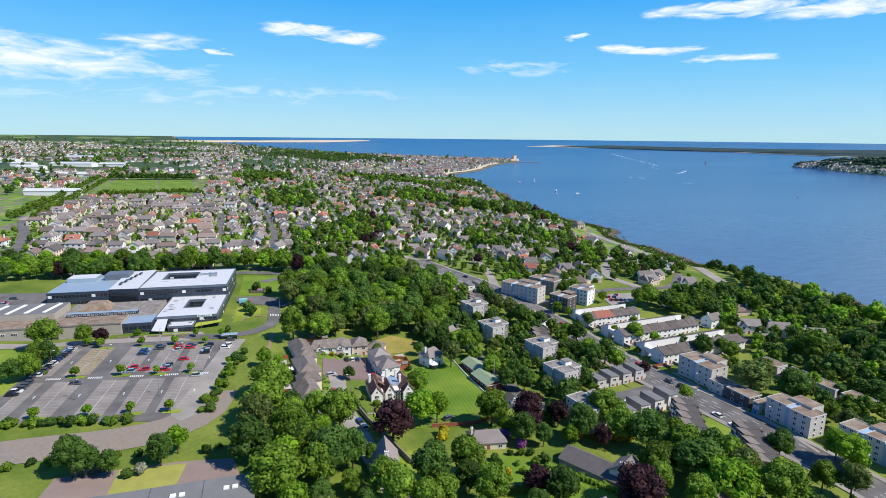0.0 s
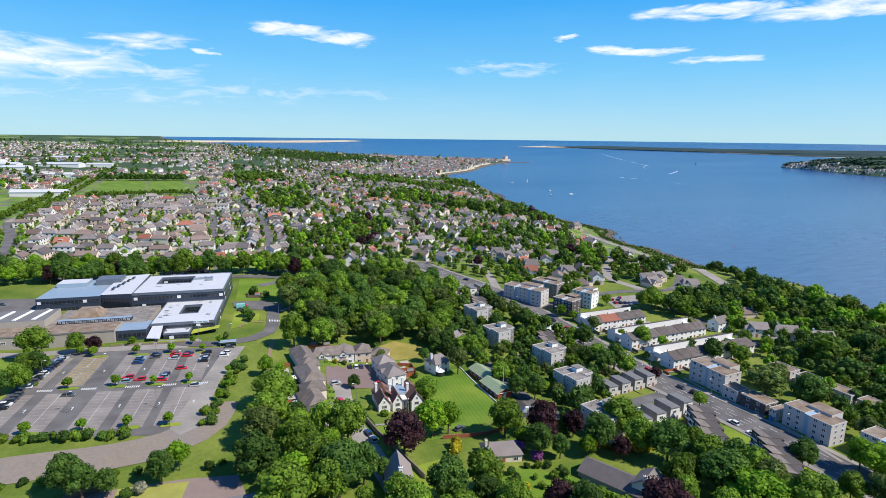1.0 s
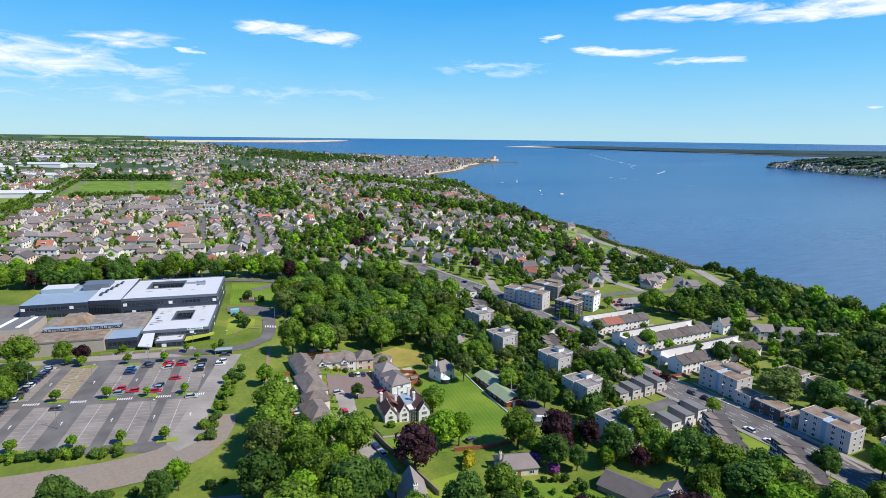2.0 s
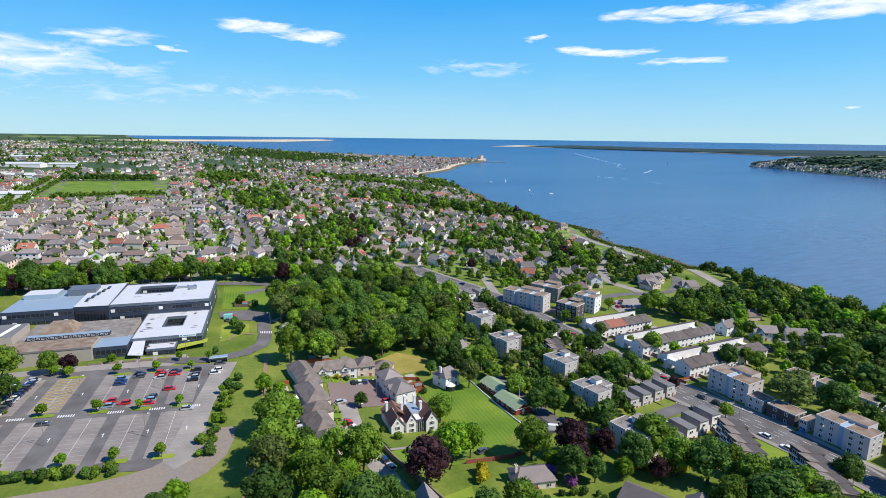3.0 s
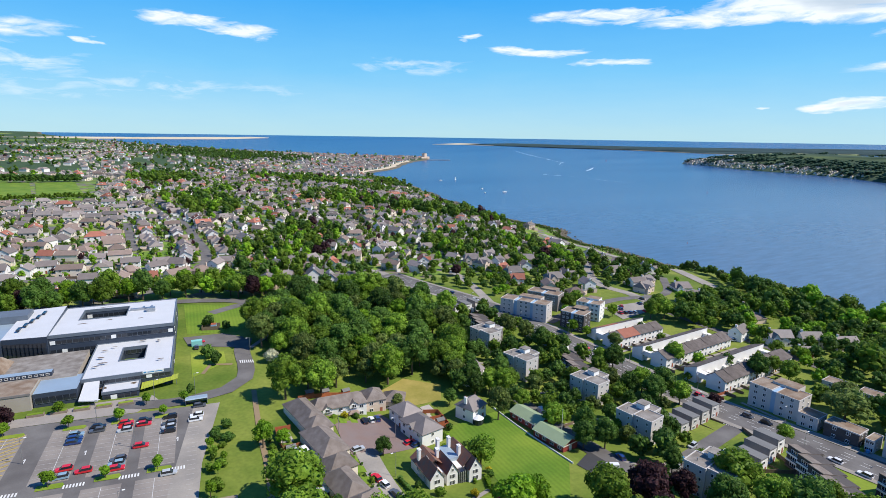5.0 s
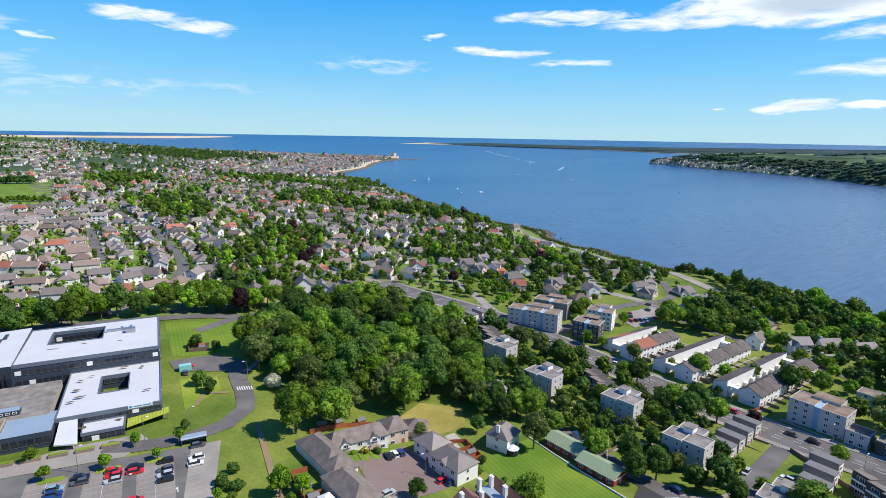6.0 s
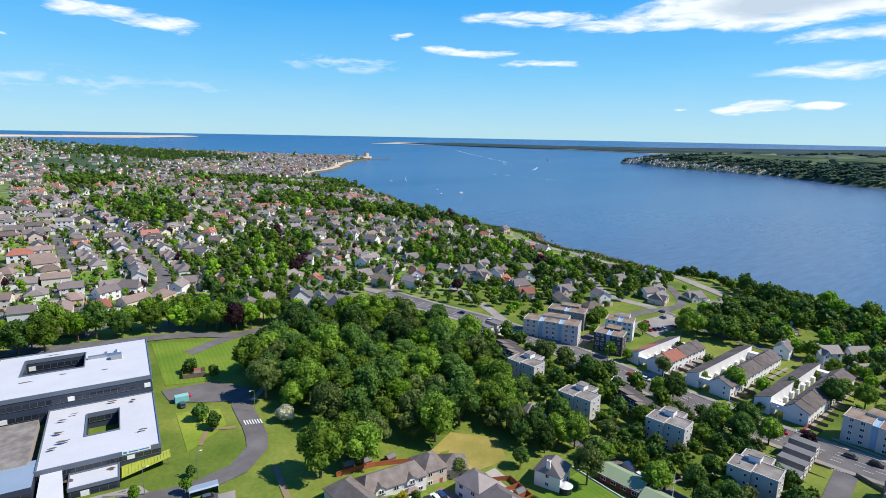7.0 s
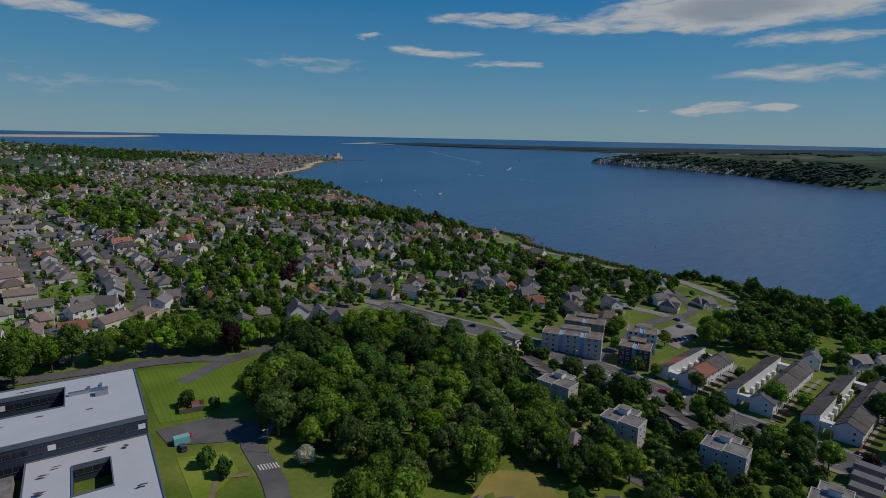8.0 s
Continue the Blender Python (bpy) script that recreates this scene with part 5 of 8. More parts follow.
for k_, (x_, y_) in enumerate(((231, 180), (232, 167), (232.5, 154), (233, 141), (229, 118), (228, 105))):
    long_flats(x_, y_, 4, 12.5, 8, 5.2, CONCRETE, "low pale two-storey flats below the wood", storeys=2, blue=k_ % 2 == 0)
long_flats(171, 318, 30, 30, 11, 9.6, CONCRETE, "pale four-storey flats beside the main road", blue=True)
long_flats(186, 293, 24, 16, 11, 9.8, BRICK_DARK, "dark brick four-storey flats beside the main road")
long_flats(192, 326, 28, 22, 11, 9.6, BRICK_GREY, "grey four-storey flats behind the road")
long_flats(205, 301, 28, 16, 11, 10.0, HARL_WHITE, "white four-storey flats with blue panels")


def terrace(x0, y0, length, rz, label, red=()):
    """A double terrace: a rear row with a high blank white wall, and a front row with a pitched roof."""
    z = H(x0 + length / 2, y0) - 0.3
    ob = thing("terrace_row", x0, y0, z, rz, label, "terraced houses", "white terraces across the road")
    n = int(length / 6.0)
    u = length / n
    part("wall", Shape().prism([(0, 9.5, -2), (length, 9.5, -2), (length, 15.5, -2), (0, 15.5, -2)], [(0, 9.5, 7.0), (length, 9.5, 7.0), (length, 15.5, 4.6), (0, 15.5, 4.6)]), HARL_WHITE, ob, "high blank white rear wall")
    part("wall", Shape().box(0, -4, -2, length, 4.5, 5.0), HARL_WHITE, ob, "white harled house fronts")
    for x in (0.0, length - 0.2):
        g = Shape().prism([(x, -4, 4.9), (x, 4.5, 4.9), (x, 1.2, 7.2)], [(x + 0.2, -4, 4.9), (x + 0.2, 4.5, 4.9), (x + 0.2, 1.2, 7.2)])
        part("gable", g, HARL_WHITE, ob)
    for i in range(n):
        a, b = i * u, (i + 1) * u
        m = TILE_RED if i in red else TILE_TERRACE
        st = 0.25 * (i % 2)
        s = Shape().prism([(a, -4.5, 4.85), (b, -4.5, 4.85), (b, 1.2, 7.3 + st), (a, 1.2, 7.3 + st)], [(a, -4.5, 5.05), (b, -4.5, 5.05), (b, 1.2, 7.5 + st), (a, 1.2, 7.5 + st)])
        s.prism([(a, 1.2, 7.3 + st), (b, 1.2, 7.3 + st), (b, 4.9, 4.85), (a, 4.9, 4.85)], [(a, 1.2, 7.5 + st), (b, 1.2, 7.5 + st), (b, 4.9, 5.05), (a, 4.9, 5.05)])
        part("roof", s, m, ob)
        s = Shape().prism([(a, 9.35, 7.0), (b, 9.35, 7.0), (b, 15.8, 4.45), (a, 15.8, 4.45)], [(a, 9.35, 7.2), (b, 9.35, 7.2), (b, 15.8, 4.65), (a, 15.8, 4.65)])
        part("roof", s, m, ob)
        part("store", Shape().box(a + u * 0.3, 8.2, -1, a + u * 0.62, 9.48, 2.6 + 0.4 * (i % 2)), HARL_WHITE, ob)
        for fl in range(2):
            window(ob, a + u * 0.3, -4, 0.9 + 2.5 * fl, "s", 1.6, 1.15)
            if fl:
                window(ob, a + u * 0.72, -4, 0.9 + 2.5 * fl, "s", 0.9, 1.15, 0)
        part("door", Shape().box(a + u * 0.64, -4.06, 0, a + u * 0.8, -3.98, 2.05), (BRICK_RED, NAVY_LIGHT, WHITE)[i % 3], ob)
        part("garden_fence", Shape().box(a - 0.05, -9, -0.5, a + 0.05, -4.1, 1.2), FENCE, ob)
        if i % 2 == 0:
            part("chimney", Shape().tube(a + 1, 1.6, 7.2, 8.2, 0.25, 0.22, 6), BRICK_GREY, ob)
    for x in (0.5, length - 4):
        part("link", Shape().box(x, 4.6, 2.2, x + 3, 9.4, 4.6), HARL_WHITE, ob, "white bridge between the two rows")
    for y in (-1.5, 12.0):
        for zz in (1.0, 3.4):
            if y > 0:
                continue
            window(ob, 0, y, zz, "w", 0.9, 1.1, 0)
    return ob


terrace(184, 265.5, 37, 1.5, "white double terrace with dark roofs, one roof red", red=(1, 2))
terrace(187, 237, 53, 2.5, "white double terrace with dark roofs")
terrace(188, 208, 55, 2.5, "white double terrace with dark roofs")


def stepped_dark(x0, y0, x1, y1, n, label):
    """Dark three-storey houses, each a step behind the next, with pitched roofs."""
    ang = math.degrees(math.atan2(x1 - x0, -(y1 - y0)))
    cx, cy = (x0 + x1) / 2, (y0 + y1) / 2
    length = math.hypot(x1 - x0, y1 - y0)
    ob = thing("stepped_terrace", cx, cy, H(cx, cy) - 0.3, ang + 14, label, "terraced houses", "stepped dark terraces")
    u = length / n
    for i in range(n):
        b, off = -length / 2 + i * u, (i - n / 2) * 1.5
        h = 7.2
        part("wall", Shape().box(off - 4.2, b, -2, off + 4.2, b + u - 0.01, h - 1.4), BRICK_DARK, ob)
        s = Shape().prism([(off - 4.6, b - 0.1, h), (off + 4.6, b - 0.1, h - 2.0), (off + 4.6, b + u - 0.1, h - 2.0), (off - 4.6, b + u - 0.1, h)], [(off - 4.6, b - 0.1, h + 0.25), (off + 4.6, b - 0.1, h - 1.75), (off + 4.6, b + u - 0.1, h - 1.75), (off - 4.6, b + u - 0.1, h + 0.25)])
        part("roof", s, TILE_COURT, ob)
        part("wall", Shape().prism([(off - 4.2, b, h - 1.4), (off + 4.2, b, h - 1.41), (off - 4.2, b, h - 0.02)], [(off - 4.2, b + u - 0.02, h - 1.4), (off + 4.2, b + u - 0.02, h - 1.41), (off - 4.2, b + u - 0.02, h - 0.02)]), BRICK_DARK, ob)
        for fl in range(3):
            window(ob, off - 4.2, b + u * 0.5, 0.6 + 2.2 * fl, "w", 2.4, 1.3, 2)
            part("balcony_rail", Shape().box(off - 5.0, b + 0.3, 0.2 + 2.2 * fl, off - 4.9, b + u - 0.4, 0.7 + 2.2 * fl).box(off - 5.0, b + 0.3, 0.1 + 2.2 * fl, off - 4.25, b + u - 0.4, 0.19 + 2.2 * fl), WHITE if fl else FENCE, ob)
        for py in (-2.0, 1.5):
            if i == 0:
                window(ob, off + py, b, 1.0, "s", 1.0, 1.2, 0)
    return ob


stepped_dark(152.5, 263, 143, 240, 4, "dark stepped terrace with brown mono-pitch roofs")
stepped_dark(136, 316, 129, 294, 4, "dark stepped terrace with brown mono-pitch roofs")
stepped_dark(157, 157, 143, 134, 5, "dark stepped terrace with brown mono-pitch roofs")
stepped_dark(164, 135, 152, 113, 5, "dark stepped terrace with brown mono-pitch roofs")


def stepped_white(x0, y0, x1, y1, n, label, wall, rz=4):
    ob = thing("stepped_terrace", x0, y0, H((x0 + x1) / 2, (y0 + y1) / 2) - 0.3, rz, label, "terraced houses", "stepped flat-roofed terraces")
    for i in range(n):
        f = i / max(1, n - 1)
        cx, cy = (x1 - x0) * f, (y1 - y0) * f
        h = 5.6
        part("wall", Shape().box(cx - 2.9, cy - 5, -2, cx + 2.0, cy + 3, h - 0.3), wall, ob, "pale harled wall")
        part("side_wall", Shape().box(cx - 3.05, cy - 5.2, -2, cx - 2.91, cy + 3.1, h + 0.6), BRICK_GREY, ob)
        part("roof", Shape().prism([(cx - 2.9, cy - 5.2, h - 0.29), (cx + 2.1, cy - 5.2, h - 0.29), (cx + 2.1, cy + 3.1, h - 0.29), (cx - 2.9, cy + 3.1, h - 0.29)], [(cx - 2.9, cy - 5.2, h + 0.3), (cx + 2.1, cy - 5.2, h - 0.1), (cx + 2.1, cy + 3.1, h - 0.1), (cx - 2.9, cy + 3.1, h + 0.3)]), FELT_GREY, ob)
        part("garage", Shape().box(cx + 2.01, cy - 4.2, -2, cx + 4.2, cy + 2, 2.6, 0, 1), [wall, FELT_GREY], ob)
        window(ob, cx - 0.6, cy - 5, 3.3, "s", 1.7, 1.2)
        window(ob, cx - 1.2, cy - 5, 0.9, "s", 1.5, 1.2)
        part("door", Shape().box(cx + 0.6, cy - 5.06, 0, cx + 1.5, cy - 4.98, 2.05), BRICK_RED, ob)
        part("garden_fence", Shape().box(cx - 3.0, cy - 10, -0.6, cx - 2.92, cy - 5.21, 1.0), FENCE, ob)
    return ob


stepped_white(142, 194, 165, 196, 4, "pale stepped terrace with flat grey roofs", CONCRETE)
stepped_white(133, 163, 158, 167, 4, "white stepped terrace with flat grey roofs", HARL_WHITE)
stepped_white(124, 333, 146, 334, 4, "white stepped terrace beside the green", HARL_WHITE)

# long low garages beside the main road
gx, gy = 156.5, 284
gar = thing("garage_row", gx, gy, H(gx, gy) - 0.3, 11, "long low garage row with a flat grey roof", "garage")
part("wall", Shape().box(-3.2, -13, -1, 3.2, 13, 3.2), HARL_WHITE, gar)
part("roof", Shape().box(-3.6, -13.4, 3.2, 3.6, 13.4, 3.5), FELT_GREY, gar)
for i_ in range(7):
    part("garage_door", Shape().box(-3.28, -12 + 3.6 * i_, 0, -3.19, -9.2 + 3.6 * i_, 2.3), BLUE_PANEL, gar)


# ---- courtyard houses ----
def court_house(x, y, rz, w, d, wall, label, dormers=0, roof=None, hip=1.0, h=5.3, rise=2.9, porches=()):
    ob = house(x, y, rz, w, d, h, rise, wall, roof or TILE_COURT, hip, label, chimneys=0, group="courtyard houses")
    for k in range(dormers):
        px = -w / 2 + w * (k + 0.5) / dormers
        b = house_body(px - 1.6, -d / 2 - 0.5, px + 1.6, -d / 2 + 3.4, h - 1.2, h, 1.4)
        part("gable", b, wall, ob)
        part("roof", hip_roof(px - 1.6, -d / 2 - 0.5, px + 1.6, -d / 2 + 4, h, 1.45, 0.3, 0.0), roof or TILE_COURT, ob)
        window(ob, px, -d / 2 - 0.5, h - 1.1, "s", 1.5, 1.2)
    for px in porches:
        part("porch", hip_roof(px - 1.8, -d / 2 - 1.6, px + 1.8, -d / 2 + 0.2, 2.5, 0.9, 0.2, 1.0), TILE_BROWN, ob)
        for q in (-1.6, 1.6):
            part("post", Shape().tube(px + q, -d / 2 - 1.5, 0, 2.4, 0.07, 0.07, 6), WHITE, ob)
    return ob


court_house(20, 246.5, 97, 19, 8, HARL_CREAM, "cream two-storey courtyard house with a hipped grey roof")
court_house(21, 237, 97, 8, 8, HARL_CREAM, "cream courtyard house with a hipped grey roof", h=4.6)
court_house(20, 226, 97, 17, 8.5, HARL_CREAM, "cream two-storey courtyard house with a hipped grey roof")
court_house(19.6, 212.5, 97, 8, 8.5, HARL_CREAM, "cream courtyard house with a hipped grey roof", h=4.6)
court_house(18, 201, 97, 15, 8, HARL_CREAM, "cream two-storey courtyard house with a hipped grey roof")
court_house(19.5, 191, 97, 8, 10, HARL_CREAM, "cream courtyard house with a hipped grey roof")
court_house(34, 253.5, -6, 19, 8, HARL_WHITE, "white two-storey courtyard terrace with gables and porches", 2, porches=(-4.5, 4.5), hip=0.6)
court_house(48, 254.6, -6, 7.5, 9, HARL_PINK, "buff two-storey courtyard house with a hipped roof")
court_house(56, 253, -30, 8, 8, HARL_PINK, "buff courtyard garage house with a dark hipped roof", roof=TILE_COURT, h=3.6)
court_house(54.6, 240, -82, 9, 8, HARL_WHITE, "white courtyard house with a dark hipped roof", roof=SLATE)
court_house(55, 228.5, -82, 13, 8.5, HARL_WHITE, "white courtyard terrace with a dark hipped roof", 1, roof=SLATE)


def white_villa():
    """The big old house: black-edged white gables, tiled roofs and tall chimneys."""
    x, y = 50.5, 203
    ob = thing("villa", x, y, H(x, y) - 0.2, -2, "large old white villa with steep gables and red-brown tiled roofs", "house")
    ob.scale = (0.85, 0.85, 0.9)
    part("wall", Shape().box(-10, -4, -2, 10, 9, 5.0), HARL_WHITE, ob)
    part("roof", hip_roof(-10, -1, -1, 9, 5.0, 3.5, 0.4, 0.0), TILE_OLD, ob, "red-brown old tiled roof")
    part("roof", hip_roof(4, -4, 10.2, 9, 5.0, 3.4, 0.4, 0.0), TILE_OLD, ob, "red-brown old tiled roof")
    part("flat_roof", Shape().box(-1, 0, 5.02, 4.5, 8.6, 6.3), METAL_BLUE, ob, "grey lead flat roof")
    for px, w, yy in ((-7.4, 5.2, -6.5), (-1.2, 4.4, -6.0), (7.4, 5.0, -7.0)):
        b = house_body(px - w / 2, yy, px + w / 2, yy + 8.6, -2, 5.0, 3.4)
        part("gable", b, HARL_WHITE, ob, "white gable end")
        part("roof", hip_roof(px - w / 2, yy, px + w / 2, yy + 9, 5.0, 3.6, 0.3, 0.0), TILE_OLD, ob)
        part("bargeboard", Shape().prism([(px - w / 2 - 0.3, yy - 0.33, 4.8), (px - w / 2 - 0.05, yy - 0.33, 4.8), (px, yy - 0.33, 8.5), (px, yy - 0.33, 8.75)], [(px - w / 2 - 0.3, yy - 0.25, 4.8), (px - w / 2 - 0.05, yy - 0.25, 4.8), (px, yy - 0.25, 8.5), (px, yy - 0.25, 8.75)]), WHITE, ob)
        for zz in (0.8, 3.1):
            window(ob, px, yy, zz, "s", 2.2, 1.5, 3)
        window(ob, px, yy, 5.5, "s", 0.9, 1.1, 1)
    part("conservatory", Shape().box(1.2, -6.2, -0.5, 4.7, -4.01, 4.6), GLASS, ob, "glazed bay between the gables")
    for i in range(5):
        part("glazing_bar", Shape().box(1.2 + 0.83 * i, -6.28, 0, 1.28 + 0.83 * i, -6.21, 4.6), WHITE, ob)
    for px, py in ((-8.8, 5), (-3, 2.5), (0.2, 8.2), (4.4, 7.5), (5.0, 1.0)):
        part("chimney", Shape().box(px - 0.5, py - 0.7, 4.5, px + 0.5, py + 0.7, 9.6).box(px - 0.6, py - 0.8, 9.6, px + 0.6, py + 0.8, 9.9).tube(px - 0.2, py - 0.3, 9.9, 9.6, 0.16, 0.14, 6, 1).tube(px + 0.2, py + 0.3, 9.9, 9.6, 0.16, 0.14, 6, 1), [HARL_WHITE, BRICK_RED], ob, "tall white chimney with pots")
    part("dormer", Shape().box(-7.6, 1.0, 6.2, -5.8, 3.6, 7.7), WHITE, ob)
    for zz in (0.8, 3.1):
        for py in (-2, 3):
            window(ob, -10, py, zz, "w", 1.4, 1.4, 2)


white_villa()


def hut(x, y, rz, w, d):
    ob = thing("clubhouse", x, y, H(x, y), rz, "red timber clubhouse with a pale green sheet roof", "hut", "bowling club huts")
    b = house_body(-w / 2, -d / 2, w / 2, d / 2, -1, 2.9, 1.6)
    part("wall", b, RED_WOOD, ob)
    part("roof", hip_roof(-w / 2, -d / 2, w / 2, d / 2, 2.9, 1.65, 0.45, 0.0), GREEN_SHEET, ob)
    part("fascia", Shape().box(-w / 2 - 0.5, -d / 2 - 0.47, 2.7, w / 2 + 0.5, -d / 2 - 0.455, 2.95).box(-w / 2 - 0.5, -d / 2 - 0.45, 2.68, -w / 2 - 0.46, d / 2 + 0.45, 2.9), WHITE, ob)
    for i in range(4):
        window(ob, -w / 2, -d / 2 + d * (i + 0.5) / 4, 1.0, "w", 1.6, 1.1, 1)
    part("door", Shape().box(-0.6, -d / 2 - 0.05, 0, 0.6, -d / 2 + 0.02, 2.1), WHITE, ob)


hut(95, 219, 7, 7.0, 13.4)
hut(93.6, 203.8, 7, 7.0, 13.4)

# single houses near the camera's way
NEAR_HOUSES = [
    (94, 259, 32, 13, 8, 4.6, 3.0, HARL_WHITE, SLATE, 0.0, "white house with a grey roof and dormers beside the wood"),
    (77.5, 232, 20, 8, 8, 5.0, 3.0, HARL_WHITE, SLATE, 0.5, "white villa with a round conservatory beside the bowling green"),
    (35, 147, 80, 11, 7.5, 4.6, 5.2, HARL_WHITE, TILE, 0.0, "white house with a steep grey roof and tall chimney"),
    (72, 156, -12, 12, 8, 3.0, 2.6, HARL_CREAM, TILE, 0.6, "cream bungalow with a pale hipped roof"),
    (99, 131, 118, 22, 9, 3.0, 2.8, WALL_BUFF, SLATE, 0.1, "long bungalow with a dark grey roof"),
    (104, 124, 30, 8, 7, 5.0, 2.6, HARL_WHITE, SLATE, 0.0, "white gabled wing with a dark roof"),
    (78, 106, 20, 15, 8, 5.2, 4.0, HARL_WHITE, SLATE, 0.0, "grey-roofed house with pointed gables"),
    (254, 240, 10, 10, 7, 5.0, 3.0, HARL_WHITE, SLATE, 0.0, "white house with a dark roof beside the wood"),
    (266, 226, -30, 12, 7.5, 5.0, 3.2, HARL_WHITE, SLATE, 0.0, "white gabled house below the wood"),
    (279, 217, -30, 11, 7.5, 5.0, 3.2, HARL_WHITE, SLATE, 0.0, "white gabled house below the wood"),
    (262, 210, -30, 8, 6, 3.0, 2.2, HARL_WHITE, SLATE, 0.0, "white garage house below the wood"),
    (292, 206, -25, 11, 7, 4.6, 3.0, HARL_WHITE, SLATE, 0.0, "white gabled house below the wood"),
    (300, 265, 10, 10, 9, 5.0, 3.2, HARL_PINK, TILE_BROWN, 0.9, "stone villa with a brown hipped roof among trees"),
    (280, 326, 12, 13, 9, 4.2, 3.6, HARL_PINK, SLATE, 0.2, "stone house with blue-grey dormered roof"),
    (296, 338, 14, 12, 9, 4.2, 3.6, HARL_PINK, SLATE, 0.2, "stone house with grey roof beside the wood"),
    (83, 408, 75, 12, 8, 5.0, 4.0, HARL_WHITE, SLATE, 0.0, "white gabled house among trees"),
    (86, 394, 75, 12, 8, 5.0, 4.0, HARL_WHITE, SLATE, 0.0, "white gabled house among trees"),
    (89, 380, 75, 12, 8, 5.0, 4.0, HARL_WHITE, SLATE, 0.0, "white gabled house among trees"),
    (76, 420, 75, 14, 9, 5.5, 4.2, HARL_WHITE, SLATE, 0.0, "white gabled house among trees"),
]
for x_, y_, r_, w_, d_, e_, ri_, wl_, rf_, hp_, lb_ in NEAR_HOUSES:
    house(x_, y_, r_, w_, d_, e_, ri_, wl_, rf_, hp_, lb_, wing=w_ > 11 and hp_ < 0.3, chimneys=1)


# ---- the town ----
RNG = random.Random(11)
PLOTS = []


def free_plot(x, y, gap):
    if any((x - a) ** 2 + (y - b) ** 2 < (gap + g) ** 2 for a, b, g in PLOTS):
        return False
    PLOTS.append((x, y, gap))
    return True


COAST_ROAD = SIDE_ROADS[5][0]
ROAD_POINTS = [(p[0], p[1], 13) for p in smooth_line(COAST_ROAD, 8)] + [(p[0], p[1], w / 2) for pts, w, _ in SIDE_ROADS for p in smooth_line(pts, 8)] + [(p[0], p[1], 9) for p in smooth_line(MAIN_ROAD, 8)]


def off_road(x, y, gap):
    return all((x - a) ** 2 + (y - b) ** 2 > (w + gap) ** 2 for a, b, w in ROAD_POINTS)


ESTATE_KINDS, VILLA_KINDS = [], []


def town_models():
    """House models of the estate and of the villas, built once and copied."""
    spec = [
        (10, 8, 3.0, 2.9, HARL_CREAM, TILE, 0.0, True, "cream bungalow with a grey tiled gable roof"),
        (11, 8, 5.0, 2.8, HARL_WHITE, TILE, 0.0, False, "white two-storey semi-detached house with a grey roof"),
        (10, 9, 3.0, 3.0, HARL_PINK, TILE_BROWN, 0.8, True, "buff bungalow with a brown hipped roof"),
        (14, 8, 5.0, 2.6, HARL_CREAM, TILE_BROWN, 0.0, False, "cream semi-detached pair with a brown roof"),
        (10, 8, 4.2, 3.4, HARL_WHITE, TILE_RED, 0.0, True, "white house with a red tiled roof"),
        (12, 9, 3.2, 3.6, HARL_WHITE, TILE, 0.3, True, "white chalet bungalow with a grey roof"),
        (12, 10, 5.6, 3.6, HARL_PINK, SLATE, 0.4, True, "stone villa with a dark slate roof"),
        (13, 9, 5.4, 3.4, HARL_WHITE, SLATE, 0.0, True, "white villa with a dark slate roof"),
    ]
    for k, (w, d, e, r, wall, roof, hip, wing, label) in enumerate(spec):
        ob = house(0, 0, 0, w, d, e, r, wall, roof, hip, label, wing, chimneys=1 if k < 6 else 2, group="houses of the town")
        (ESTATE_KINDS if k < 6 else VILLA_KINDS).append(ob)
    VILLA_KINDS.extend(ESTATE_KINDS[:6])


town_models()
USED = set()


def put_house(kinds, x, y, rz, weights=None):
    src = RNG.choices(kinds, weights)[0]
    m = pose(x, y, H(x, y) - 0.1, 0, 0, rz)
    if src.name not in USED:
        USED.add(src.name)
        src.matrix_basis = m
        return
    copy_thing(src, m)


FAR_HOUSES = []


def woods(x, y):
    """How wooded the town is here, from -2 to 2."""
    return math.sin(x / 39 + 1.3 * math.sin(y / 61 + 0.6)) + math.sin(y / 57 + 1.4 * math.sin(x / 66 + 2.1))


NAMED = [0]


def town_house(kinds, x, y, rz, named, weights=None):
    if named and NAMED[0] < 200:
        NAMED[0] += 1
        put_house(kinds, x, y, rz, weights)
    else:
        FAR_HOUSES.append((x, y, rz, RNG.random(), RNG.random()))


# estate streets: houses on both sides, facing them
for pts_, w_, m_ in SIDE_ROADS[8:16]:
    line_ = smooth_line(pts_, 1.0)
    for side_ in (-1, 1):
        at_ = RNG.uniform(3, 8)
        while at_ < len(line_) - 2:
            a_, b_ = line_[int(at_)], line_[int(at_) + 1]
            d_ = (b_ - a_) / np.linalg.norm(b_ - a_)
            x_, y_ = a_[0] + side_ * d_[1] * (w_ / 2 + 9.5), a_[1] - side_ * d_[0] * (w_ / 2 + 9.5)
            long_ = RNG.random() < 0.35
            if off_road(x_, y_, 5) and free_plot(x_, y_, 6.6 if long_ else 5.2):
                turn_ = math.degrees(math.atan2(d_[1], d_[0])) + (0 if long_ else RNG.choice((0, 90))) + (180 if side_ > 0 else 0) + RNG.uniform(-3, 3)
                town_house(ESTATE_KINDS, x_, y_, turn_, y_ < 600 and x_ > -110, (4, 4, 3, 4, 0.8, 4))
            at_ += RNG.uniform(12.0, 15.5)
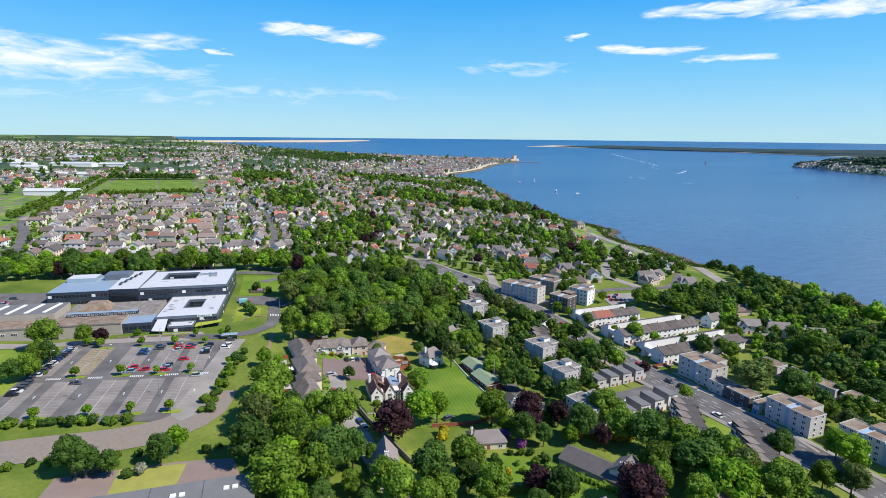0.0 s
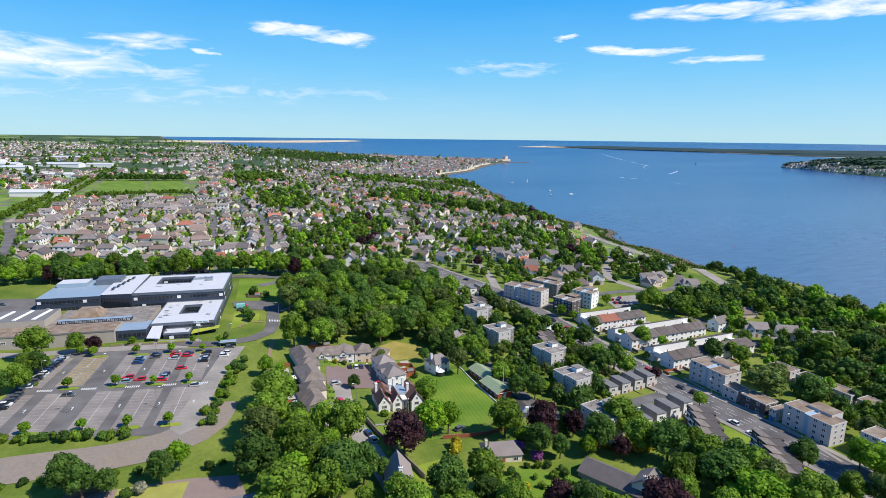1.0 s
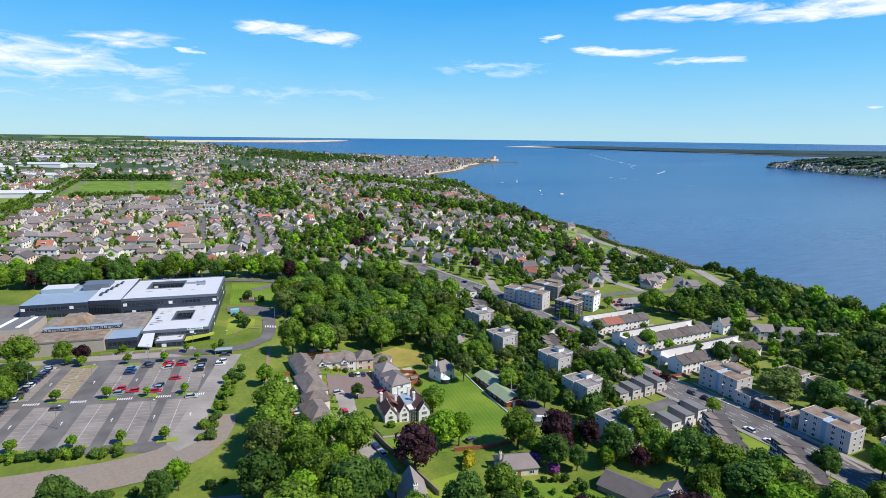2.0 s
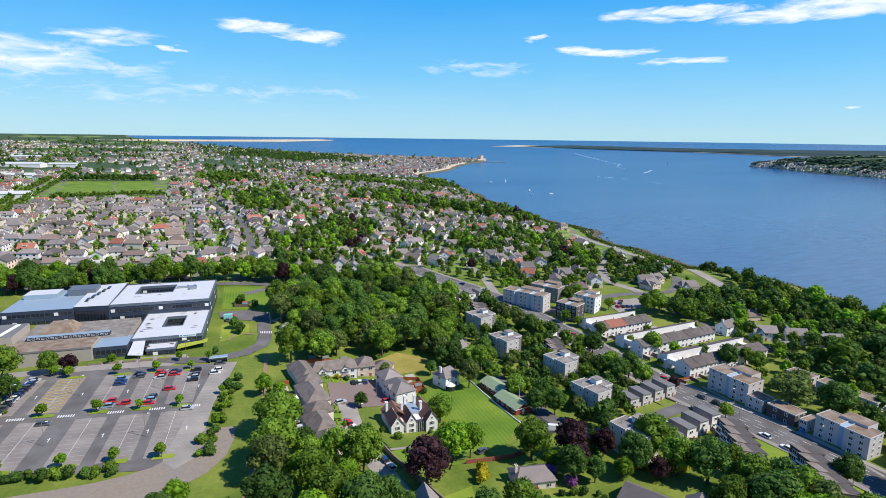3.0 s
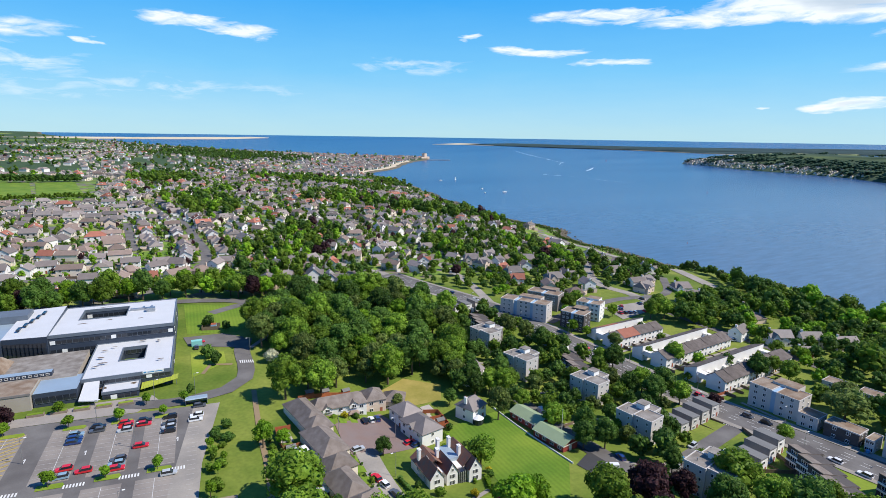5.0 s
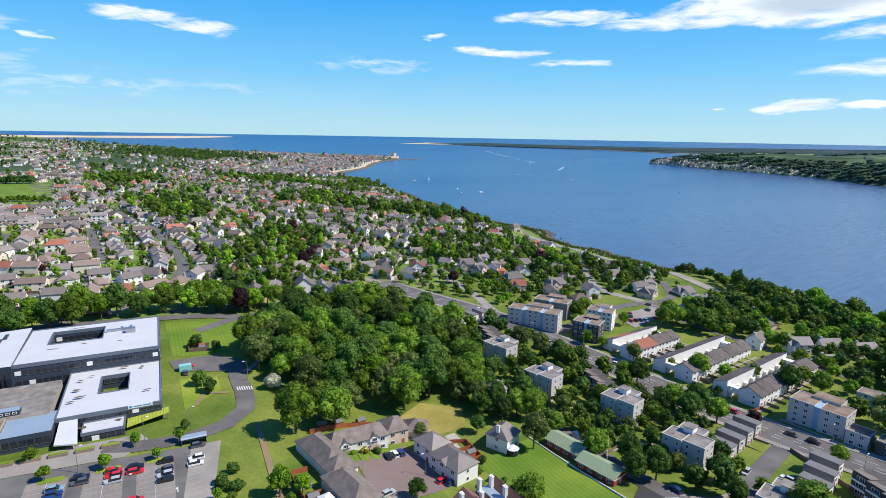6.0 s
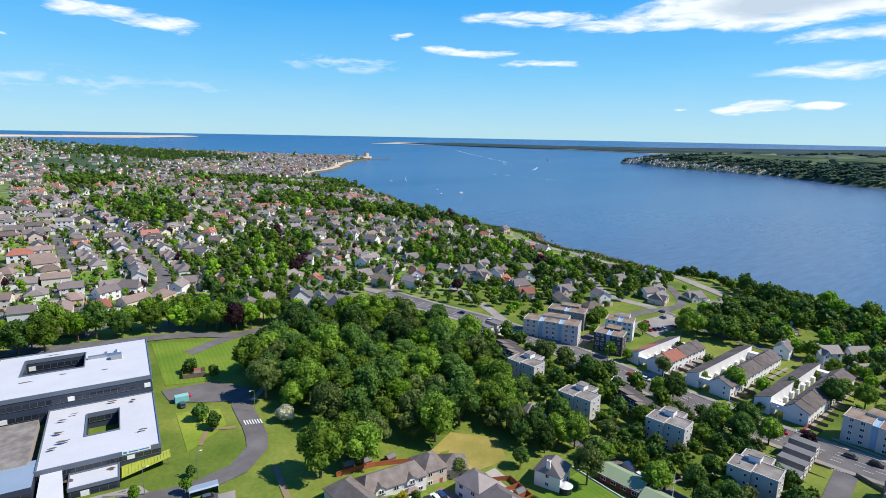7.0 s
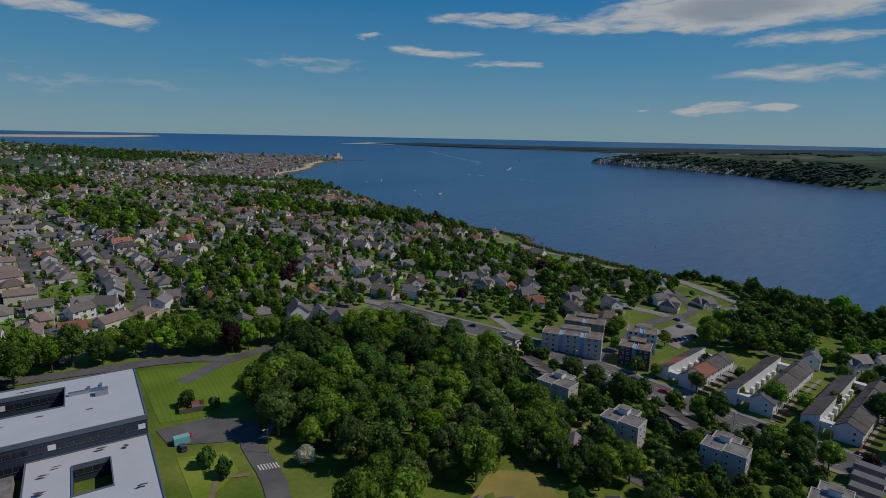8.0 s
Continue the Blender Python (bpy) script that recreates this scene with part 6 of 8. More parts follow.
# short rows between the streets
for row_ in range(12):
    y0_ = 488 + 29 * row_
    x_ = -188.0 + RNG.uniform(0, 8)
    while x_ < 2:
        y_ = y0_ + 6 * math.sin(x_ / 37 + row_) + RNG.uniform(-2, 2) - 0.06 * x_
        if off_road(x_, y_, 6) and free_plot(x_, y_, 6.0):
            town_house(ESTATE_KINDS, x_, y_, RNG.choice((-6, -6, 84, 174)) + RNG.uniform(-4, 4), y_ < 560 and x_ > -110, (4, 4, 3, 5, 0.6, 4))
        x_ += RNG.uniform(13.5, 18.5)
# villas among trees
tries = 0
while tries < 3600:
    tries += 1
    y_ = 400 + 900 * RNG.random() ** 1.3
    x_ = RNG.uniform(38, float(shore_x(y_)) - (72 if y_ < 600 else 50))
    if y_ < 440 and x_ < 130 or (y_ < 420 and x_ < 200):
        continue
    if woods(x_, y_) > 1.35 and y_ > 600:
        continue
    if off_road(x_, y_, 7) and free_plot(x_, y_, 6.6 + 2.2 * RNG.random() if y_ < 700 else 8.2):
        town_house(VILLA_KINDS, x_, y_, RNG.choice((-20, 70, 30, 110)) + RNG.uniform(-12, 12), y_ < 600)
for x_, y_ in ((225, 335), (245, 345), (262, 356), (230, 362), (252, 375), (275, 378), (300, 372), (215, 350), (318, 395), (290, 398), (262, 402), (238, 392), (315, 420), (335, 440), (340, 470), (212, 385), (205, 372), (302, 366), (284, 336), (309, 318), (288, 295), (296, 280), (291, 254), (318, 340), (325, 362), (338, 400), (-85, 425), (-60, 422), (-30, 420), (45, 412), (60, 430)):
    if off_road(x_, y_, 5) and free_plot(x_, y_, 6):
        town_house(VILLA_KINDS, x_, y_, RNG.choice((-20, 70, 160)) + RNG.uniform(-10, 10), True)
# the far town: the left plain, and the built-up headland
tries = 0
while tries < 9500:
    tries += 1
    y_ = 860 + 3300 * RNG.random() ** 1.35
    x_ = RNG.uniform(-1500 - 0.35 * y_, float(shore_x(y_)) - 35)
    if -240 < x_ < -55 and 850 < y_ < 1130:
        continue
    head = y_ > 1500 and x_ > 250
    belt = math.sin(x_ * 0.006 + 1.3) + math.sin(y_ * 0.0075 + x_ * 0.002)
    if not head and (belt < -0.3 or (x_ > 0 and RNG.random() < 0.62)):
        continue
    if head and math.hypot(x_ - 345, y_ - 2270) < 260 and RNG.random() < 0.8:
        continue
    FAR_HOUSES.append((x_, y_, RNG.choice((0, 90)) + RNG.uniform(-15, 15) - 20, RNG.random(), RNG.random()))


for _ in range(900):
    y_ = RNG.uniform(1480, 2640)
    x_ = float(shore_x(y_)) - 40 - 520 * RNG.random() ** 1.4
    if x_ > 150:
        FAR_HOUSES.append((x_, y_, RNG.choice((0, 90)) + RNG.uniform(-10, 10) - 35, RNG.random(), RNG.random()))


def estate_yards():
    """Garages, sheds and garden walls between the houses of the town."""
    sheds, walls = Shape(), Shape()
    for x, y, g in PLOTS:
        if y > 900:
            continue
        for _ in range(2):
            a = RNG.uniform(0, 6.28)
            px, py = x + 7.5 * math.cos(a), y + 7.5 * math.sin(a)
            if not off_road(px, py, 1.5):
                continue
            z, w, d, h = H(px, py), RNG.uniform(1.3, 2.8), RNG.uniform(1.3, 2.6), RNG.uniform(2.0, 2.8)
            sheds.box(px - w, py - d, z - 1, px + w, py + d, z + h, RNG.randrange(2), 2)
        r = radians(RNG.choice((-20, -5, 70)))
        for k in range(2):
            c, sn = math.cos(r + k * 1.57), math.sin(r + k * 1.57)
            qx, qy = x - sn * 7, y + c * 7
            z = H(qx, qy)
            p = [(qx - c * 6 - sn * 0.15, qy - sn * 6 + c * 0.15), (qx + c * 6 - sn * 0.15, qy + sn * 6 + c * 0.15), (qx + c * 6 + sn * 0.15, qy + sn * 6 - c * 0.15), (qx - c * 6 + sn * 0.15, qy - sn * 6 - c * 0.15)]
            walls.prism([(a, b, z - 1) for a, b in p], [(a, b, z + 1.3) for a, b in p], RNG.randrange(3))
    solid("garden_sheds", sheds, [HARL_WHITE, HARL_PINK, FELT_GREY], "small garages and sheds beside houses", "sheds", kind="stuff")
    solid("garden_walls", walls, [STONE, FENCE, LEAF_DARK], "garden walls, fences and clipped hedges", "garden walls", kind="stuff")


estate_yards()


def far_houses():
    """Houses far off, joined by their look."""
    looks = [(HARL_WHITE, TILE), (HARL_CREAM, TILE_BROWN), (HARL_PINK, SLATE), (HARL_WHITE, TILE_RED), (HARL_CREAM, TILE)]
    sets = [Shape() for _ in looks]
    for x, y, rz, a, b in FAR_HOUSES:
        k = (0, 1, 2, 4, 0, 1, 2, 4, 3)[int(b * 9)]
        sh = sets[k]
        w, d, e, r = 9 + 6 * a, 7.5 + 2 * b, 2.8 + 2.6 * (a > 0.5), 2.6 + b
        s = Shape()
        s = house_body(-w / 2, -d / 2, w / 2, d / 2, -4, e, r if a < 0.7 else 0)
        t = hip_roof(-w / 2, -d / 2, w / 2, d / 2, e, r, 0.4, 0.0 if a < 0.7 else 0.8)
        n0 = len(s.v)
        s.v += t.v
        s.f += [tuple(n0 + i for i in f) for f in t.f]
        s.m += [1] * len(t.f)
        if y < 1300:
            for fl in range(1 if e < 4 else 2):
                for px in (-w * 0.3, 0, w * 0.3):
                    s.box(px - 0.7, -d / 2 - 0.05, 0.9 + 2.5 * fl, px + 0.7, -d / 2 + 0.02, 2.1 + 2.5 * fl, 2)
                    s.box(px - 0.7, d / 2 - 0.02, 0.9 + 2.5 * fl, px + 0.7, d / 2 + 0.05, 2.1 + 2.5 * fl, 2)
                for qx in (-1, 1):
                    s.box(qx * w / 2 - 0.05, -0.6, 0.9 + 2.5 * fl, qx * w / 2 + 0.05, 0.6, 2.1 + 2.5 * fl, 2)
            # a chimney, and on some roofs a white dormer or a porch
            s.box(w * 0.36, -0.4, e + r * 0.4, w * 0.36 + 0.7, 0.4, e + r + 0.9, 0)
            if b > 0.45:
                s.box(-w * 0.22, -d * 0.36, e + 0.2, w * 0.06, -d * 0.1, e + r * 0.62, 0, 1)
                s.box(-w * 0.2, -d * 0.36 - 0.06, e + 0.6, w * 0.04, -d * 0.36 + 0.02, e + r * 0.52, 2)
            if a > 0.35:
                s.box(-w * 0.5 - 2.8, -d * 0.3, -3, -w * 0.5, d * 0.2, 2.6, 0, 1)
        c, sn = math.cos(radians(rz)), math.sin(radians(rz))
        z = H(x, y)
        n = len(sh.v)
        sh.v += [(x + c * p - sn * q, y + sn * p + c * q, z + h) for p, q, h in s.v]
        sh.f += [tuple(n + i for i in f) for f in s.f]
        sh.m += s.m
    for sh, (w, r) in zip(sets, looks):
        if sh.f:
            solid("far_houses", sh, [w, r, GLASS], "rows of small distant houses with tiled roofs", "houses", kind="stuff")


far_houses()


# ---- trees and shrubs, the nearest as things of their own ----
TREE_RNG = random.Random(5)
BLOCKED = [(-17, 294, 44), (47, 204, 13), (19, 250, 7), (19, 236, 6.5), (18, 222, 7.5), (18, 207, 7), (20, 192, 7), (31, 256, 8), (24, 256, 7), (40, 256, 7), (45, 255, 6), (54, 251, 6), (55, 240, 6.5), (56, 230, 7), (37, 232, 11)]
BLOCKED += [(x, y, 8.5) for x, y, _ in FLATS] + [(x, y, max(w, d) * 0.55) for x, y, _, w, d, *_ in NEAR_HOUSES]
BLOCKED += [(95, 219, 8), (93.5, 204, 8), (76, 200, 14), (73, 186, 12), (80, 220, 10), (98, 205, 5), (98, 190, 6), (148, 251, 10), (133, 305, 10), (146, 145, 11), (152, 118, 11), (150, 190, 12), (145, 165, 14), (157, 284, 8)]
GARDEN = [(71, 154, 11), (74, 143, 10), (80, 137, 9), (86, 130, 10), (70, 133, 8), (100, 131, 14), (108, 127, 10), (93, 118, 10), (104, 116, 9), (66, 122, 7), (140, 133, 10), (146, 106, 11), (137, 120, 8)]
BLOCKED += GARDEN
BLOCKED += [(184 + 6 * i, y, 9) for i in range(10) for y in (264, 237, 208)]


def inside(poly, x, y):
    hit = False
    for (x0, y0), (x1, y1) in zip(poly, poly[1:] + poly[:1]):
        if (y0 > y) != (y1 > y) and x < (x1 - x0) * (y - y0) / (y1 - y0) + x0:
            hit = not hit
    return hit


STANDING = []
PLOT_XY = np.array([(x, y) for x, y, g in PLOTS])


def off_plots(x, y, gap):
    return float(((PLOT_XY - (x, y)) ** 2).sum(1).min()) > gap * gap


def grove(poly, gap, keys, weights, lo=0.8, hi=1.2, limit=400, far=None, patch=False):
    """Fills a patch with trees at least gap apart."""
    xs, ys = [p[0] for p in poly], [p[1] for p in poly]
    n = 0
    for _ in range(limit * 12):
        x, y = TREE_RNG.uniform(min(xs), max(xs)), TREE_RNG.uniform(min(ys), max(ys))
        if not inside(poly, x, y) or (396 < y < 640 and x > np.interp(y, [396, 420, 490, 540, 600, 640], [352, 335, 335, 345, 385, 424])) or any((x - a) ** 2 + (y - b) ** 2 < r * r for a, b, r in BLOCKED) or any((x - a) ** 2 + (y - b) ** 2 < (gap * 0.5 + r) ** 2 for a, b, r in STANDING) or not off_road(x, y, 1.5) or (y > 240 and not off_plots(x, y, 4.0 + 3.0 * lo)):
            continue
        lush = woods(x, y) if patch else 0
        if patch and lush < 0.5 and TREE_RNG.random() < 0.4:
            continue
        STANDING.append((x, y, gap * 0.5))
        s = TREE_RNG.uniform(lo, hi) * (1.0 if not patch else 1.3 if lush > 0.6 else 0.75)
        key = TREE_RNG.choices(keys, weights)[0]
        if far is None:
            plant(key, x, y, s, tall=TREE_RNG.uniform(0.9, 1.15))
        else:
            far.append((x, y, s, key))
        n += 1
        if n >= limit:
            break


# single trees of note
plant("copper", 42, 165, 1.2)
STANDING.append((42, 165, 5.5))
plant("copper", -66, 279, 0.62)
plant("oak", -73, 281, 0.72)
plant("dark", 37, 220, 0.5, tall=0.95)
plant("hawthorn", 21, 299, 1.0)
plant("olive", 85, 225, 0.85, tall=1.15)
plant("dark", 75, 243, 0.5)
plant("olive", 56, 250, 0.45)
plant("bush_pink", 79, 157, 1.2)
plant("bush_pink", 82, 150, 1.1)
for x_, y_ in ((60, 165), (58, 161), (118, 145), (122, 147)):
    plant("bush_yellow", x_, y_, 1.3)
for x_, y_, s_ in ((0, 306, 1.0), (-2, 313, 1.1), (3, 352, 1.0), (10, 345, 0.8), (23, 345, 1.0), (-12, 283, 0.6)):
    plant("bush_dark", x_, y_, s_ * 1.4, tall=1.3)
for a_, b_ in ((-44, -93.5), (-27.8, -93.5), (-14.6, -93.5), (-2, -93.5), (-44, -59.5), (-27.8, -59.5), (-14.6, -59.5), (-2, -59.5), (-46, -26), (-29, -26), (-15, -26), (-2, -26), (-34, -14), (-52, -23), (4, -18), (-8, -16)):
    plant("small", *C(a_ + 0.5, b_), TREE_RNG.uniform(0.9, 1.15), group="car park trees")
for x_, y_, s_ in ((117, 508, 0.8), (110, 500, 0.75), (98, 484, 0.8), (1, 930, 0.9), (130, 903, 0.8), (174, 402, 0.7), (-64, 405, 0.7)):
    plant("copper", x_, y_, s_)
    STANDING.append((x_, y_, 4))
# fixed groups along the main road
for k_, x_, y_, s_ in (("dark", 163, 216, 0.75), ("oak", 158, 222, 0.7), ("dark", 154, 213, 0.72), ("oak", 163, 207, 0.6), ("dark", 150, 222, 0.65), ("dark", 166, 246, 0.72), ("oak", 162, 250, 0.6), ("oak", 196, 236, 0.68), ("dark", 213, 205, 0.7),
                       ("light", 178, 287, 0.5), ("olive", 184, 262, 0.55), ("copper", 172, 198, 0.4), ("oak", 168, 168, 0.4), ("dark", 164, 121, 0.62), ("light", 186, 112, 0.5), ("light", 182, 108, 0.45), ("oak", 222, 196, 0.6), ("oak", 226, 205, 0.5),
                       ("olive", 213, 170, 0.75), ("oak", 208, 152, 0.55), ("light", 190, 305, 0.5), ("oak", 200, 315, 0.6), ("oak", 210, 318, 0.6), ("oak", 236, 283, 0.7), ("oak", 243, 279, 0.7), ("oak", 247, 287, 0.75), ("light", 217, 295, 0.5),
                       ("olive", 140, 295, 0.75), ("olive", 146, 287, 0.7), ("dark", 147, 276, 0.72), ("light", 182, 280, 0.4), ("oak", 135, 240, 0.55), ("oak", 106, 246, 0.55), ("olive", 112, 238, 0.55), ("oak", 247, 216, 0.5), ("light", 250, 205, 0.5)):
    plant(k_, x_, y_, s_ * 1.3)
    STANDING.append((x_, y_, 3))
# the trees round the gardens, the drive and the flats
NEAR_TREES = [
    ("oak", 5, 204, 1.40), ("oak", 2, 187, 1.31), ("olive", -1, 178, 1.12), ("oak", 19, 182, 0.81), ("oak", 26, 176, 1.15), ("dark", -3, 162, 1.21),
    ("light", 6, 152, 1.08), ("oak", 4, 143, 1.37), ("oak", 13, 157, 1.14), ("dark", 18, 148, 1.37), ("dark", 26, 152, 0.84), ("light", 55, 175, 1.25),
    ("light", 61, 175, 0.84), ("oak", 79, 167, 1.12), ("copper", 92, 164, 1.02), ("conifer", 101, 165, 1.13), ("copper", 103, 161, 0.69), ("dark", 90, 149, 0.55),
    ("oak", 58, 139, 0.96), ("dark", 46, 137, 1.06), ("oak", 32, 135, 0.84), ("oak", 34, 129, 0.96), ("oak", 59, 123, 0.89), ("oak", 119, 156, 1.26),
    ("oak", 117, 144, 0.94), ("dark", 105, 149, 0.96), ("dark", 123, 137, 1.28), ("oak", 113, 122, 0.86), ("oak", 130, 127, 1.04), ("dark", 125, 117, 1.39),
    ("oak", 137, 117, 1.03), ("olive", 137, 111, 0.98), ("oak", 140, 101, 1.28), ("light", 125, 106, 1.62), ("copper", 99, 112, 1.21), ("oak", 109, 115, 0.73),
    ("dark", 136, 123, 0.93), ("olive", 198, 163, 1.44), ("dark", 209, 152, 1.24), ("light", 181, 114, 0.86), ("light", 180, 109, 1.13), ("olive", 165, 98, 0.80),
    ("dark", 113, 172, 0.59), ("dark", 106, 193, 0.72), ("dark", 107, 204, 0.70), ("oak", -87, 277, 1.20), ("dark", -51, 168, 0.81), ("dark", -47, 166, 0.72),
    ("dark", -41, 165, 0.54), ("dark", -28, 167, 0.68), ("light", -24, 173, 0.67), ("bush_dark", -36, 163, 0.87), ("hawthorn", -33, 164, 0.57), ("oak", 15, 145, 0.93),
    ("oak", 10, 169, 1.04), ("dark", 32, 153, 0.47), ("light", 99, 147, 0.57), ("oak", 135, 138, 0.70),
]
for k_, x_, y_, s_ in NEAR_TREES:
    plant(k_, x_, y_, s_, tall=min(1.15, 0.8 / s_ + 0.25))
    STANDING.append((x_, y_, 4.2 * s_))
grove([(17, 318), (14, 262), (50, 267), (84, 270), (104, 268), (108, 296), (124, 326), (108, 352), (98, 372), (60, 376), (30, 352), (22, 340)], 7.4, ["oak", "dark", "light", "olive"], (5, 3.6, 1.3, 1.6), 0.72, 1.3, 104)
grove([(5, 212), (11, 212), (11, 185), (26, 178), (30, 160), (34, 128), (8, 120), (-2, 150), (1, 190)], 6.5, ["oak", "dark", "light", "olive"], (5, 3, 1.5, 1), 0.6, 0.9, 22)
grove([(38, 150), (38, 95), (140, 60), (168, 95), (140, 128), (134, 140), (126, 142), (112, 141), (108, 152), (84, 164), (60, 168), (62, 158), (60, 130), (50, 140)], 5.8, ["oak", "dark", "light", "copper", "conifer"], (4, 5, 1.2, 0.9, 1.0), 0.55, 0.9, 55)
grove([(99, 236), (103, 236), (101, 214), (102.5, 186), (99.5, 186), (98, 210)], 4.0, ["oak", "dark"], (2, 2), 0.6, 0.8, 20)
grove([(85, 240), (102, 240), (108, 262), (100, 270), (85, 262)], 5.5, ["oak", "dark", "olive", "bush"], (2, 3, 2, 2), 0.6, 0.95, 24)
grove([(58, 190), (64, 186), (66, 218), (62, 222), (58, 212)], 3.6, ["bush", "bush_dark", "oak"], (3, 3, 0.5), 0.5, 0.9, 14)
grove(CC((8, -96), (12, -96), (20, -30), (19, -12), (14, -16), (12, -60)), 2.9, ["bush", "bush_dark", "small"], (3, 2, 1.0), 0.7, 1.2, 52)
grove(CC((-72, -98), (-12, -101), (-12, -98), (-72, -94.5)), 2.0, ["bush", "bush_dark"], (3, 2), 0.75, 1.15, 64)
grove([(-80, 176), (-12, 170), (-10, 174), (-78, 180)], 3.4, ["bush", "bush_dark"], (2, 3), 0.6, 1.0, 18)
grove([(-88, 262), (-80, 262), (-76, 236), (-88, 236)], 5.0, ["oak", "bush", "dark"], (2, 2, 1), 0.45, 0.75, 12)
grove([(3, 240), (12, 240), (11, 214), (4, 214)], 3.0, ["bush", "bush_dark", "light"], (3, 2, 0.4), 0.4, 0.8, 18)
grove([(104, 205), (124, 212), (140, 212), (136, 200), (106, 196)], 4.5, ["oak", "dark"], (2, 2), 0.35, 0.6, 10)
grove([(100, 262), (108, 262), (112, 240), (104, 236)], 4.5, ["oak", "dark", "olive"], (2, 2, 1), 0.5, 0.8, 12)
# low garden shrubs round the bungalow lawns
for spot_ in GARDEN:
    BLOCKED.remove(spot_)
grove([(62, 140), (68, 128), (92, 120), (100, 116), (112, 122), (92, 138), (86, 148), (78, 147), (66, 147)], 3.4, ["bush", "bush_dark", "bush_yellow"], (3, 3, 0.6), 0.5, 0.9, 26)
BLOCKED += GARDEN
# belt behind the campus
grove([(-150, 396), (-70, 392), (12, 402), (26, 388), (60, 385), (60, 398), (20, 414), (-70, 414), (-150, 418)], 6.0, ["oak", "dark", "light", "copper"], (4, 2.5, 2.5, 0.6), 0.75, 1.15, 80)
grove([(60, 372), (100, 372), (112, 372), (108, 398), (62, 398)], 7.0, ["oak", "dark", "light"], (4, 3, 1.2), 0.6, 0.95, 18)
grove([(236, 256), (300, 250), (322, 300), (272, 290), (254, 288), (238, 282)], 6.5, ["oak", "dark", "light"], (3, 4, 1), 0.7, 1.05, 44)
grove([(244, 196), (310, 186), (318, 240), (262, 252), (246, 236)], 6.0, ["oak", "dark", "light"], (3, 3, 1.4), 0.5, 0.85, 30)
# the coastal wood
grove([(240, 150), (246, 196), (300, 196), (305, 240), (312, 250), (275, 265), (275, 296), (322, 300), (345, 328), (368, 360), (362, 230), (340, 120), (250, 90)], 9.0, ["oak", "dark", "light", "olive"], (3, 6, 0.8, 1), 0.85, 1.35, 46)
grove([(240, 60), (246, 196), (300, 196), (305, 240), (312, 250), (275, 265), (275, 296), (322, 300), (350, 335), (376, 388), (390, 400), (378, 330), (368, 230), (350, 60)], 4.8, ["oak", "dark", "light", "olive"], (2.5, 7, 0.6, 1.2), 0.5, 0.8, 560, FAR_TREES)
grove([(350, 60), (368, 230), (378, 330), (385, 400), (408, 420), (418, 340), (408, 240), (392, 60)], 4.2, ["oak", "light", "olive"], (3, 2, 3), 0.10, 0.24, 420, FAR_TREES)
# shrubs and trees round the flats and terraces
grove([(98, 186), (104, 240), (108, 300), (126, 320), (160, 330), (166, 250), (163, 180), (128, 172)], 5.5, ["oak", "dark", "olive"], (2, 4, 1), 0.45, 0.85, 66, FAR_TREES)
grove([(186, 270), (250, 278), (258, 200), (250, 120), (206, 100), (204, 190), (184, 205)], 6.0, ["oak", "dark", "light"], (3, 3, 1), 0.3, 0.7, 34, FAR_TREES)
grove([(200, 90), (245, 90), (248, 140), (226, 138), (222, 190), (206, 190)], 6.5, ["oak", "dark", "olive"], (3, 4, 1), 0.5, 0.85, 40, FAR_TREES)
grove([(170, 340), (330, 330), (340, 372), (330, 440), (200, 400)], 6.0, ["oak", "dark", "light"], (3, 3, 1), 0.35, 0.7, 80, FAR_TREES)
grove([(99, 238), (108, 238), (106, 186), (99, 186)], 3.4, ["dark", "oak"], (4, 1), 0.5, 0.8, 34, FAR_TREES)
grove([(82, 264), (84, 246), (106, 244), (114, 270), (104, 290), (90, 276)], 4.5, ["dark", "oak", "olive"], (3, 2, 1), 0.55, 0.9, 26, FAR_TREES)
# gardens: shrubs and small trees between the houses
grove([(196, 350), (330, 345), (395, 470), (400, 640), (40, 640), (36, 425), (130, 420), (170, 352)], 6.5, ["oak", "dark", "light", "olive", "copper"], (5, 4, 2, 1.2, 0.5), 0.42, 0.85, 1050, FAR_TREES, True)
grove([(-190, 430), (30, 425), (30, 850), (-200, 850)], 5.6, ["oak", "light", "dark", "copper"], (3, 2, 2, 0.4), 0.16, 0.50, 1300, FAR_TREES)
grove([(38, 640), (410, 640), (500, 1100), (560, 1400), (-20, 1400), (-20, 900)], 8.5, ["oak", "dark", "light", "copper"], (5, 4, 1.6, 0.3), 0.65, 1.1, 1900, FAR_TREES, True)
